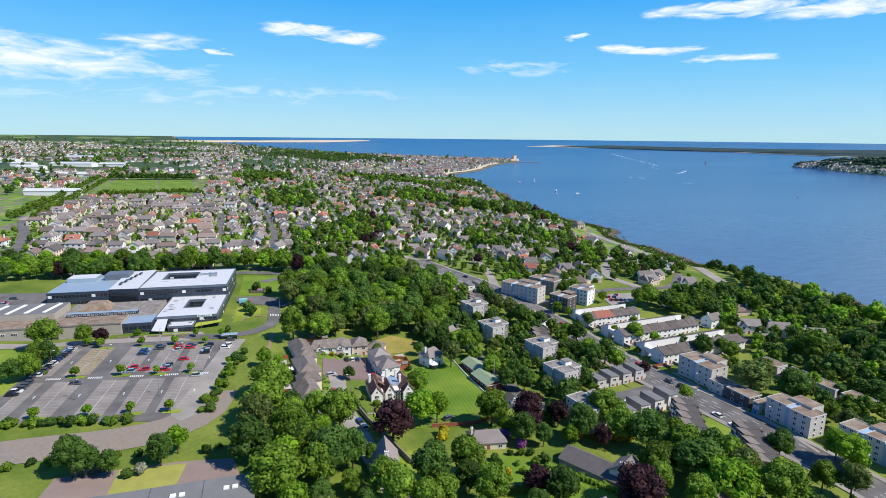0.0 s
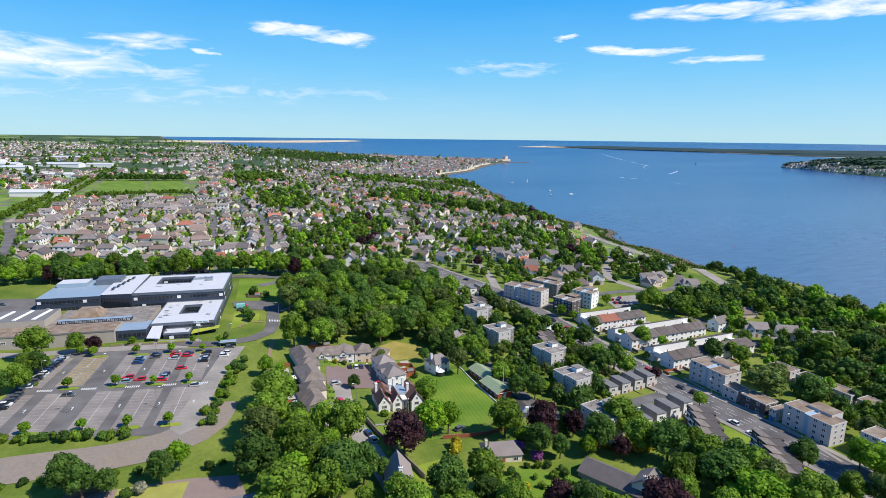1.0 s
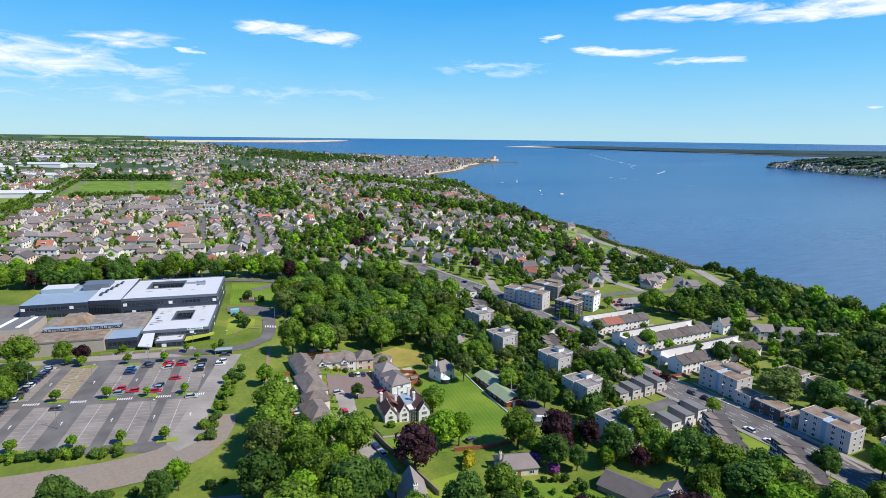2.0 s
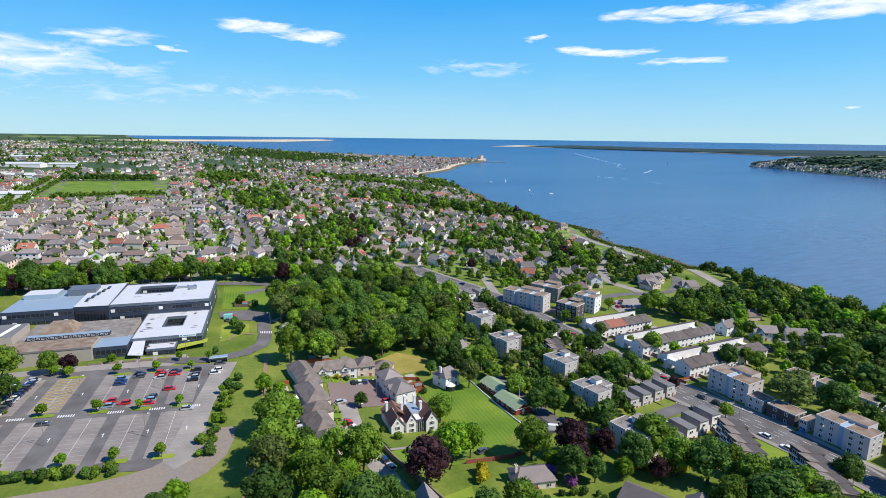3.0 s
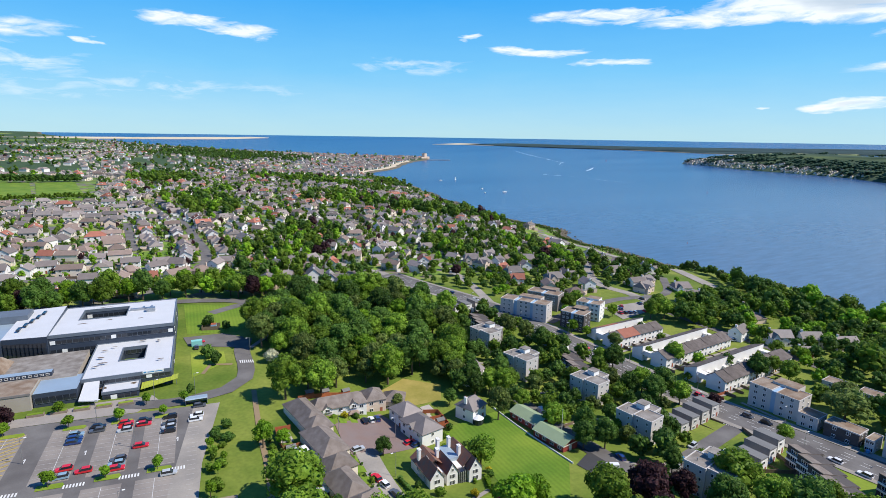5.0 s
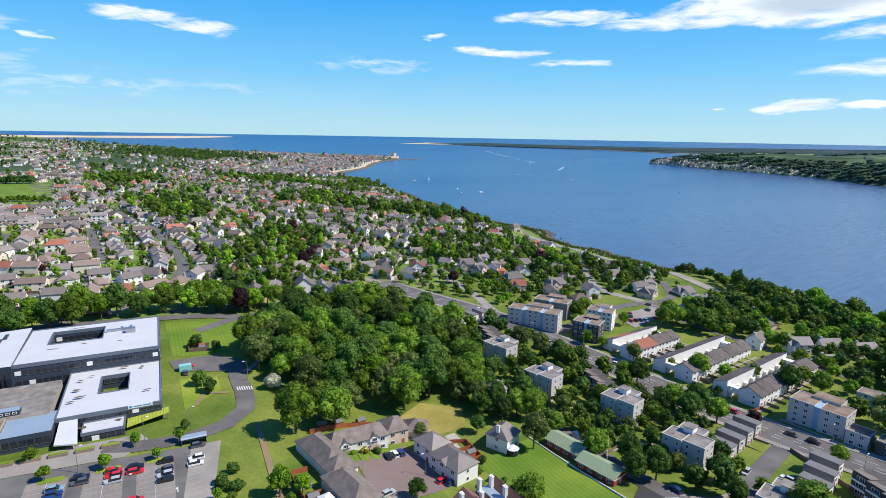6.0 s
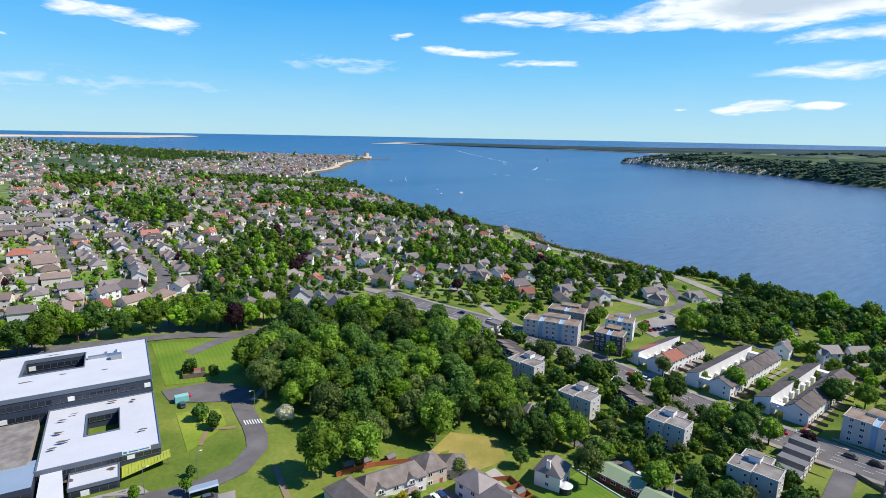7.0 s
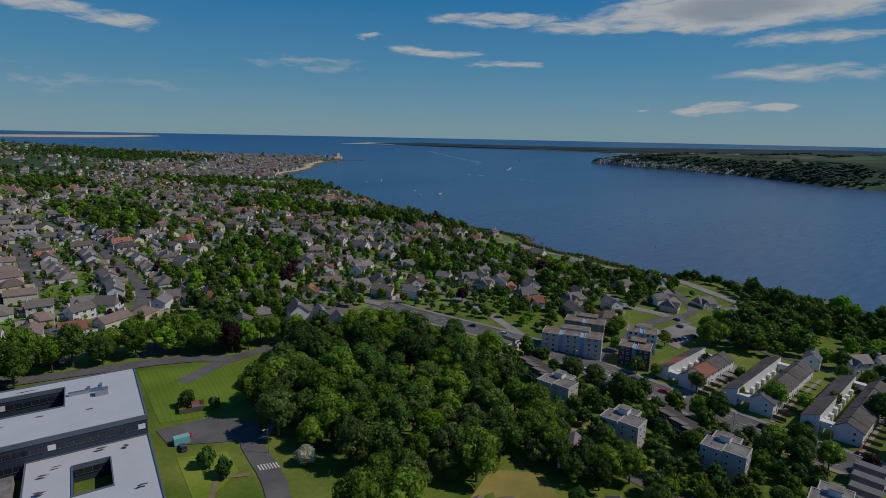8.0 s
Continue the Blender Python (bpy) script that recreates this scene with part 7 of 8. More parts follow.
for _ in range(5200):
    y_ = 860 + 3500 * TREE_RNG.random() ** 1.4
    x_ = TREE_RNG.uniform(-1500 - 0.35 * y_, float(shore_x(y_)) - 30)
    if -225 < x_ < -60 and 858 < y_ < 1110:
        continue
    if y_ < 1400 and x_ > -20:
        continue
    if y_ > 1550 and x_ > 420 and TREE_RNG.random() < 0.8:
        continue
    if y_ < 1900 and woods(x_ / 2.2, y_ / 2.2) < -0.1 and TREE_RNG.random() < 0.7:
        continue
    if x_ < -20 and math.sin(x_ * 0.006 + 1.3) + math.sin(y_ * 0.0075 + x_ * 0.002) > 0 and TREE_RNG.random() < 0.55:
        continue
    if y_ > 1300 and x_ < 150 and TREE_RNG.random() < 0.45:
        continue
    if off_road(x_, y_, 2):
        FAR_TREES.append((x_, y_, TREE_RNG.uniform(0.6, 1.05) * (1 + y_ / 6000), TREE_RNG.choices(["oak", "dark", "light", "copper"], (5, 5, 1, 0.3))[0]))
for _ in range(420):
    a_, r_ = TREE_RNG.uniform(0, 6.28), 240 * math.sqrt(TREE_RNG.random())
    FAR_TREES.append((345 + 1.2 * r_ * math.cos(a_), 2270 + r_ * math.sin(a_), TREE_RNG.uniform(0.9, 1.3), "dark"))
for y_ in range(640, 1400, 11):
    for o_ in (-9, 9):
        FAR_TREES.append((float(np.interp(y_, [640, 717, 837, 1065, 1400], [-205, -208, -213, -227, -250])) + o_, y_ + TREE_RNG.uniform(-3, 3), TREE_RNG.uniform(0.6, 0.85), "oak"))
for k_ in range(70):
    f_ = k_ / 69
    FAR_TREES.append((-185 + 125 * f_, 858 + 38 * f_ + TREE_RNG.uniform(-4, 4), TREE_RNG.uniform(0.4, 0.7), "oak"))
    FAR_TREES.append((-215 + 130 * f_, 1112 + TREE_RNG.uniform(-8, 8), TREE_RNG.uniform(0.8, 1.2), "dark"))

# scrub between the coast road and the shore
for _ in range(2100):
    y_ = TREE_RNG.uniform(362, 1000)
    lo_ = float(np.interp(y_, [362, 412, 490, 540, 620, 1000], [371, 386, 391, 400, 428, 428])) + 2
    hi_ = float(shore_x(y_)) - 7
    if hi_ > lo_:
        x_ = hi_ - (hi_ - lo_) * TREE_RNG.random() ** 1.3
        if off_road(x_, y_, -4):
            FAR_TREES.append((x_, y_, TREE_RNG.uniform(0.09, 0.24), TREE_RNG.choices(["oak", "olive", "dark"], (2, 2, 5))[0]))


def far_trees():
    """Trees far off, joined by their leaf colour."""
    mats_ = {"oak": LEAF, "dark": LEAF_DARK, "light": LEAF_LIGHT, "olive": LEAF_OLIVE, "copper": LEAF_COPPER, "bush": LEAF, "conifer": LEAF_DARK, "small": LEAF_LIGHT, "hawthorn": BLOSSOM}
    rng = np.random.default_rng(3)
    near_t = [crown_arrays(rng, 5.2, 13.0, 1.0, 21, 400, 1.05, "round", ICO1) for _ in range(5)]
    mid_t = [crown_arrays(rng, 5.0, 13.0, 0.6, 9, 140, 1.4, "round", ICO1) for _ in range(4)]
    far_t = [crown_arrays(rng, 5.2, 12.0, 0.0, 4, 22, 2.6, "round", ICO1) for _ in range(4)]
    tiny_t = [crown_arrays(rng, 5.4, 12.0, 0.0, 4, 14, 3.4, "round", ico(0)) for _ in range(4)]
    by = {}
    for x, y, s, key in FAR_TREES:
        by.setdefault(mats_[key], []).append((x, y, s))
    for m, rows in by.items():
        vs, fs, n = [], [], 0
        for i, (x, y, s) in enumerate(rows):
            v, f = (near_t if y < 425 and s > 0.3 else mid_t if y < 760 and s > 0.42 else far_t if y < 1150 else tiny_t)[i % 4]
            a = i * 2.399
            c, sn = math.cos(a), math.sin(a)
            q = np.stack([c * v[:, 0] - sn * v[:, 1], sn * v[:, 0] + c * v[:, 1], v[:, 2] * (0.85 + 0.3 * ((i * 0.618) % 1))], 1) * s
            vs.append(q + [x, y, H(x, y) - 0.3])
            fs += [[n + k for k in p] for p in f]
            n += len(v)
        me = bpy.data.meshes.new("far_trees")
        me.from_pydata(np.concatenate(vs).tolist(), [], fs)
        me.materials.append(m)
        me.update()
        tagged(new("far_trees", me), "distant garden and woodland trees in leaf", "trees", kind="stuff")


far_trees()


# ---- hedges, walls, fences ----
def hedge(pts, height, width, material, label):
    line = smooth_line(pts, 1.2)
    rng = np.random.default_rng(len(pts) * 7 + int(abs(pts[0][0])))
    sh = Shape()
    for c in line:
        z = H(c[0], c[1])
        for k in range(6):
            o = rng.uniform(-0.5, 0.5, 2) * width
            zc = z + height * rng.uniform(0.3, 0.95)
            r = 0.42 * width * rng.uniform(0.6, 1.0)
            d = rng.standard_normal((4, 3)) * r
            sh.face([(c[0] + o[0] + q[0], c[1] + o[1] + q[1], zc + 0.5 * q[2]) for q in d])
        sh.box(c[0] - width * 0.42, c[1] - width * 0.42, z - 0.3, c[0] + width * 0.42, c[1] + width * 0.42, z + height * 0.86)
    return solid("hedge", sh, material, label, "hedge", "hedges")


hedge([(59, 187), (55, 185), (48, 183.5), (42, 184)], 1.2, 1.3, LEAF_DARK, "clipped dark green garden hedge")
hedge([(60, 196), (58, 190), (60, 186.5)], 1.4, 1.4, LEAF_LIGHT, "curved clipped garden hedge")
hedge([(85, 137), (92, 128), (99, 119), (106, 110)], 1.6, 1.8, LEAF, "long clipped hedge beside a bungalow")
hedge([(66, 129), (76, 128), (84, 130)], 2.6, 2.6, LEAF_OLIVE, "tall dense clipped hedge")
hedge([(35.5, 205), (36, 195), (37, 186)], 1.5, 1.0, LEAF_DARK, "clipped hedge along the drive")
hedge([(124, 146), (118, 147), (110, 150), (106, 155)], 1.8, 1.8, LEAF_YELLOW, "golden hedge before the flats")
for x_ in (106, 111, 116):
    hedge([(x_, 262), (x_ + 1, 268)], 1.3, 0.8, LEAF_DARK, "low dark hedge between drying greens")
for k_ in range(5):
    y_ = 193 + 6.2 * k_
    drape("lawn", [(25, y_), (28.0, y_ - 0.4), (28.3, y_ + 3.4), (25.2, y_ + 3.8)], LAWN, "small front garden lawn", "lawn", 0.22, 3)
    hedge([(25, y_ + 4.6), (28.2, y_ + 4.2)], 0.8, 0.6, LEAF_DARK, "low dark garden hedge between lawns")
for x_, y_ in ((39, 200), (43, 194), (52, 190), (56, 196), (60, 204), (61, 212), (26, 194), (27.5, 206), (26, 219), (30, 247), (34, 247), (38, 246), (60, 190), (64, 206), (63, 199), (66, 228), (62, 224), (58, 218)):
    plant(TREE_RNG.choice(("bush", "bush_dark", "bush", "bush_yellow")), x_, y_, TREE_RNG.uniform(0.45, 0.95))
wall_line("garden_wall", [(35.5, 190), (37, 180), (40, 168), (44, 150)], 1.8, 0.4, STONE, "old stone garden wall beside the drive", "wall")
wall_line("garden_wall", [(89, 234), (88.6, 212), (89, 190)], 0.45, 0.25, WHITE, "low white wall along the bowling green", "wall")
wall_line("garden_wall", [(58, 172), (74, 170), (86, 174)], 1.4, 0.3, BRICK_RED, "red brick wall below the bowling green", "wall")
wall_line("fence", [(14, 243), (9, 243), (9, 219), (14, 218)], 1.6, 0.12, FENCE_RED, "red-brown timber garden fence", "fence", "garden fences")
wall_line("fence", [(14, 231), (9, 231)], 1.6, 0.12, FENCE_RED, "red-brown timber garden fence", "fence", "garden fences")
wall_line("fence", [(14, 208), (8, 207), (8, 196)], 1.6, 0.12, FENCE_RED, "red-brown timber garden fence", "fence", "garden fences")
wall_line("fence", [(62, 243), (68, 240), (67, 230), (61, 230)], 1.6, 0.12, FENCE_RED, "red-brown timber garden fence", "fence", "garden fences")
wall_line("fence", [(61, 237), (68, 236)], 1.6, 0.12, FENCE_RED, "red-brown timber garden fence", "fence", "garden fences")
wall_line("fence", [(22, 263), (35, 264), (48, 262)], 1.6, 0.12, FENCE_RED, "red-brown timber garden fence", "fence", "garden fences")
wall_line("fence", [(164, 181), (150, 154), (140, 160)], 1.3, 0.12, FENCE, "dark timber garden fence", "fence", "garden fences")
wall_line("fence", [(104, 211), (112, 213), (121, 213)], 1.2, 0.12, FENCE, "dark timber fence round a drying green", "fence", "garden fences")
wall_line("fence", [(107, 200), (114, 204), (121, 207)], 1.2, 0.12, FENCE, "dark timber fence round a drying green", "fence", "garden fences")
wall_line("fence", [(182, 200), (182, 204), (190, 203.4)], 1.4, 0.12, FENCE_RED, "orange timber fence at a terrace end", "fence", "garden fences")
for x_, y_ in ((11, 238), (11, 226), (12, 214), (66, 244), (63, 238)):
    drape("patio", [(x_ - 2, y_ - 3), (x_ + 2, y_ - 3), (x_ + 2, y_ + 3), (x_ - 2, y_ + 3)], BALCONY, "paved back garden patio", "patio", 0.14)
for k_ in range(5):
    x_ = 25.2 + 0.4 * k_
    drape("lawn", [(27.5 + 4 * k_, 247.4), (30.2 + 4 * k_, 247.1), (29.5 + 4 * k_, 242.6), (27.1 + 4 * k_, 243.0)], LAWN, "small front garden lawn", "lawn", 0.19, 3)


# back gardens of the courtyard houses
for x_, y_, r_ in ((10.5, 229, 0), (10.5, 222, 8), (11, 203, 4), (65, 233, 0), (33, 265.5, 0), (41, 265, 6), (27, 265.5, -4)):
    ob_ = thing("garden_shed", x_, y_, H(x_, y_), r_, "small brown timber garden shed", "shed", "garden sheds")
    part("wall", house_body(-1.4, -1.1, 1.4, 1.1, -0.2, 1.9, 0.7), FENCE_RED, ob_)
    part("roof", hip_roof(-1.4, -1.1, 1.4, 1.1, 1.9, 0.75, 0.15, 0.0), FELT_GREY, ob_)
for x_, y_ in ((13.0, 226), (13.0, 204)):
    ob_ = thing("conservatory", x_, y_, H(x_, y_), 7, "white framed glass garden room", "conservatory", "conservatories")
    part("glazing", Shape().box(-1.6, -1.6, 0, 1.6, 1.6, 2.2), GLASS, ob_)
    part("conservatory_roof", Shape().prism([(-1.8, -1.8, 2.2), (1.8, -1.8, 2.2), (1.8, 1.8, 2.2), (-1.8, 1.8, 2.2)], [(-0.3, -0.3, 3.0), (0.3, -0.3, 3.0), (0.3, 0.3, 3.0), (-0.3, 0.3, 3.0)]), WHITE, ob_)
ob_ = thing("conservatory", 77, 226.3, H(77, 226.3), 20, "round white garden room beside a villa", "conservatory")
part("glazing", Shape().tube(0, 0, 0, 2.2, 2.0, 2.0, 10), GLASS, ob_)
part("conservatory_roof", Shape().tube(0, 0, 2.2, 3.4, 2.2, 0.1, 10), WHITE, ob_)
for x_, y_, m_ in ((184.6, 151, LEAF_DARK), (185.2, 149.6, SIGN_BLUE), (107, 243, LEAF_DARK), (124, 176.5, SIGN_BLUE)):
    solid("wheelie_bin", Shape().prism([(-0.5, -0.45, 0), (0.5, -0.45, 0), (0.5, 0.45, 0), (-0.5, 0.45, 0)], [(-0.6, -0.55, 1.3), (0.6, -0.55, 1.3), (0.6, 0.55, 1.3), (-0.6, 0.55, 1.3)]), m_, "large communal waste bin beside the road", "bin", "communal bins", at=pose(x_, y_, H(x_, y_), 0, 0, 10))
for pts_ in ([(104, 186), (112, 178), (128, 177)], [(107, 213), (114, 212), (122, 212), (132, 206)], [(106, 244), (110, 240), (122, 240), (128, 246)], [(107, 274), (112, 271), (124, 270)], [(182, 205), (186, 203), (240, 205)], [(184, 232), (240, 232)], [(182, 258), (222, 260)], [(36, 187), (46, 187.5), (58, 191)], [(186, 195), (184, 172), (186, 150), (182, 120)]):
    ribbon("path", pts_, 1.4, PAVE, "narrow paved garden path", "path", 0.2, 4)


# ---- cars ----
def car_model(colour, paint_mat, van=False):
    ob = thing("car", 0, 0, 0, 0, f"{colour} car parked on grey asphalt" if not van else f"{colour} van parked on grey asphalt", "car", "cars")
    L, W, B = (4.3, 1.78, 0.78) if not van else (5.2, 1.95, 0.95)
    T = 1.46 if not van else 2.3
    low = [(-L / 2, -W * 0.44), (-L / 2 + 0.25, -W / 2), (L / 2 - 0.35, -W / 2), (L / 2, -W * 0.38), (L / 2, W * 0.38), (L / 2 - 0.35, W / 2), (-L / 2 + 0.25, W / 2), (-L / 2, W * 0.44)]
    s = Shape().prism([(x, y, 0.22) for x, y in low], [(x, y, B - (0.12 if x > L * 0.3 else 0)) for x, y in low])
    part("body", s, paint_mat, ob)
    x0, x1, x2, x3 = (-L / 2 + 0.12, -L / 2 + 0.6, L * 0.08, L * 0.27) if not van else (-L / 2 + 0.05, -L / 2 + 0.1, L * 0.25, L * 0.4)
    a, b = W * 0.46, W * 0.38
    part("cabin_glass", Shape().prism([(x0, -a, B - 0.02), (x3, -a, B - 0.1), (x3, a, B - 0.1), (x0, a, B - 0.02)], [(x1, -b, T - 0.06), (x2, -b, T - 0.06), (x2, b, T - 0.06), (x1, b, T - 0.06)]), GLASS_CAR if not van else paint_mat, ob, "dark glass")
    part("car_roof", Shape().prism([(x1 - 0.05, -b - 0.01, T - 0.06), (x2 + 0.05, -b - 0.01, T - 0.06), (x2 + 0.05, b + 0.01, T - 0.06), (x1 - 0.05, b + 0.01, T - 0.06)], [(x1 + 0.1, -b + 0.1, T), (x2 - 0.1, -b + 0.1, T), (x2 - 0.1, b - 0.1, T), (x1 + 0.1, b - 0.1, T)]), paint_mat, ob)
    k = 10
    for wx in (-L * 0.3, L * 0.31):
        for wy in (-W / 2 + 0.02, W / 2 - 0.2):
            ring = [(math.cos(2 * math.pi * i / k) * 0.32, math.sin(2 * math.pi * i / k) * 0.32) for i in range(k)]
            w = part("wheel", Shape().prism([(wx + c, wy, 0.32 + q) for c, q in ring], [(wx + c, wy + 0.18, 0.32 + q) for c, q in ring]), RUBBER, ob)
    for y in (-W * 0.32, W * 0.32):
        part("headlight", Shape().box(L / 2 - 0.06, y - 0.16, 0.5, L / 2 + 0.02, y + 0.16, 0.62), WHITE, ob)
        part("tail_light", Shape().box(-L / 2 - 0.02, y - 0.14, 0.55, -L / 2 + 0.05, y + 0.14, 0.72), RED_WOOD, ob)
    return ob


CARS = {}


def put_car(kind, x, y, rz, lift=0.16):
    if kind not in CARS:
        name, p = CAR_PAINTS[kind % 10]
        CARS[kind] = car_model(name, p, kind >= 10)
        CARS[kind].matrix_basis = pose(x, y, H(x, y) + lift, 0, 0, rz)
    else:
        copy_thing(CARS[kind], pose(x, y, H(x, y) + lift, 0, 0, rz))


CAR_RNG = random.Random(2)
# car park, in the campus frame: along, ahead, colour
for a_, b_, k_ in ((-25.4, -37, 1), (-25.4, -34.5, 1), (-25.5, -32, 6), (-20, -31, 5), (-20, -28.6, 0), (-12.2, -33.5, 3), (-12.2, -31, 2), (-12.3, -28.5, 2), (-7, -28.6, 0), (-7, -31, 2), (-25, -52, 2), (-25.2, -56, 6), (-20, -54.5, 2), (-12, -51, 5), (-12.2, -53.4, 6), (-12, -56, 2),
                   (-6.8, -45, 2), (0.4, -33, 5), (0.4, -35.6, 3), (0.3, -38.2, 0), (0.5, -28.5, 0), (8.6, -30, 4), (8.2, -33, 4), (9.4, -23, 5), (1.5, -63, 3), (-41, -66, 5)):
    x_, y_ = C(a_, b_)
    put_car(k_, x_, y_, -6.5 + CAR_RNG.choice((0, 180)))
for k_ in range(18):
    x_, y_ = C(-58.5 + 0.1 * k_, -74 + 2.55 * k_ + (4 if k_ > 4 else 0))
    put_car(CAR_RNG.choice((0, 1, 5, 0, 3, 4, 5, 1)), x_, y_, -6.5 + CAR_RNG.choice((0, 180)))
for k_ in range(26):
    x_, y_ = C(CAR_RNG.choice((-134, -124, -112, -102, -92)) + CAR_RNG.uniform(-1, 1), 14 + 2.6 * CAR_RNG.randrange(16))
    put_car(CAR_RNG.choice((0, 1, 2, 3, 4, 5)), x_, y_, -6.5)
ROAD_CARS = [(169, 252, 4, 92), (177, 232, 0, 271), (168, 222, 4, 91), (177, 208, 2, 270), (176, 186, 5, 270), (176.5, 179, 0, 270), (169, 152, 4, 90), (168, 143, 4, 90), (164, 290, 4, 105), (170, 283, 0, 285), (172, 270, 2, 282), (174, 264, 4, 282), (160, 312, 6, 108), (158, 300, 4, 288), (161, 296, 3, 288),
             (136, 181.2, 3, 190), (143, 172, 4, 95), (148, 365, 1, 118), (155, 348, 4, 300), (166, 133, 4, 96), (163, 128, 3, 60)]
COURT_CARS = [(40, 243, 0, 84), (42.8, 243.6, 4, 84), (45.2, 244, 1, 84), (30.2, 224.2, 3, 8), (49, 225.5, 2, 10), (50.8, 223.5, 1, 14), (29.2, 207, 2, 98), (30, 203.5, 4, 98), (31, 198, 5, 98), (32.3, 192, 4, 98), (33.8, 180.5, 1, 97), (34.6, 176, 3, 97), (66, 176.5, 5, 20)]
LANE_CARS = [(105.5, 262, 1, 120), (98, 259, 1, 130), (96, 252.5, 3, 20), (104.5, 284, 4, 95), (106, 280, 1, 20), (107, 277, 5, 100), (103.5, 220, 4, 80), (106, 186, 1, 75), (119, 174.5, 4, 40), (122, 176, 5, 40), (228, 303, 2, 60), (232, 302, 1, 60), (236, 305.5, 2, 60), (226, 297, 2, 80), (229, 296, 0, 80), (232, 295, 1, 80), (235, 294, 6, 80),
             (243, 293, 2, 80), (252, 305, 1, 75), (262, 312, 0, 75), (255, 220, 0, 20), (258, 215, 3, 20), (248, 240, 4, 90), (-3, 332, 2, 5), (-5, 326, 5, 85), (148, 97, 4, 150), (152, 95, 5, 150), (161, 88, 1, 170)]
for x_, y_, k_, r_ in ROAD_CARS + COURT_CARS + LANE_CARS:
    put_car(k_, x_, y_, r_, 0.2)
put_car(14, 97, 182, 150)
put_car(14, 104.5, 224, 75)


# ---- lamp posts, small things ----
def lamp_post(x, y, rz, h=8.0):
    ob = thing("street_lamp", x, y, H(x, y), rz, "grey steel street lamp post", "street lamp", "street lamps")
    part("pole", Shape().tube(0, 0, 0, h, 0.1, 0.06, 6), METAL, ob)
    part("arm", Shape().box(-0.04, -0.04, h - 0.1, 1.3, 0.04, h), METAL, ob)
    part("lamp_head", Shape().box(0.9, -0.14, h - 0.08, 1.6, 0.14, h + 0.08), WHITE, ob)
    return ob


first_lamp = lamp_post(184.5, 70, 180)
for x_, y_, r_ in [(183.5, 105, 180), (165.5, 120, 0), (182.5, 140, 180), (165, 160, 0), (181.5, 175, 180), (164.5, 200, 0), (181.5, 212, 180), (163.5, 238, 0), (179.5, 248, 180), (161, 262, 0), (174, 285, 190), (156, 305, 10), (166, 322, 200), (147, 340, 20)] + [(*C(a, b), 0) for a, b in ((-36, -80), (-8.3, -80), (-36, -45), (-8.3, -45), (-21, -25), (-55, -50), (-5, -14), (8, -12))] + [(28, 236, 0), (46, 230, 180), (35.3, 207, 180), (14.5, 310, 180)]:
    copy_thing(first_lamp, pose(x_, y_, H(x_, y_), 0, 0, r_))

mast = thing("flagpole", 97.5, 205, H(97.5, 205), 0, "tall white flagpole beside the huts", "flagpole")
part("pole", Shape().tube(0, 0, 0, 11, 0.09, 0.05, 6), WHITE, mast)
shed_a = thing("bin_store", 4, 349, H(4, 349), -12, "small timber-fenced bin store with an orange roof", "shed")
part("fence", Shape().box(-4, -2.5, 0, 4, -2.4, 1.8).box(-4, 2.4, 0, 4, 2.5, 1.8).box(-4, -2.4, 0, -3.9, 2.4, 1.8), FENCE, shed_a)
part("box", Shape().box(0, -1.8, 0, 2.4, 1.2, 2.4, 0, 1), [BLUE_PANEL, FENCE_RED], shed_a)
solid("container", Shape().box(-2.2, -1.2, 0, 2.2, 1.2, 2.2), TURQ, "turquoise bin container beside the campus", "container", at=pose(-4.5, 329.5, H(-4.5, 329.5) + 0.2, 0, 0, -4))
cyc = thing("cycle_shelter", *C(8.5, -20), H(*C(8.5, -20)), -6.5, "curved glazed cycle shelter", "shelter")
part("frame", Shape().box(-3.5, -1.2, 0, -3.4, 1.2, 2.2).box(3.4, -1.2, 0, 3.5, 1.2, 2.2).box(-3.39, 1.1, 0, 3.39, 1.2, 2.2), METAL, cyc)
part("shelter_roof", Shape().prism([(-3.6, -1.4, 2.2), (3.6, -1.4, 2.2), (3.6, 1.4, 2.3), (-3.6, 1.4, 2.3)], [(-3.6, -1.0, 2.5), (3.6, -1.0, 2.5), (3.6, 1.0, 2.6), (-3.6, 1.0, 2.6)]), METAL_BLUE, cyc)


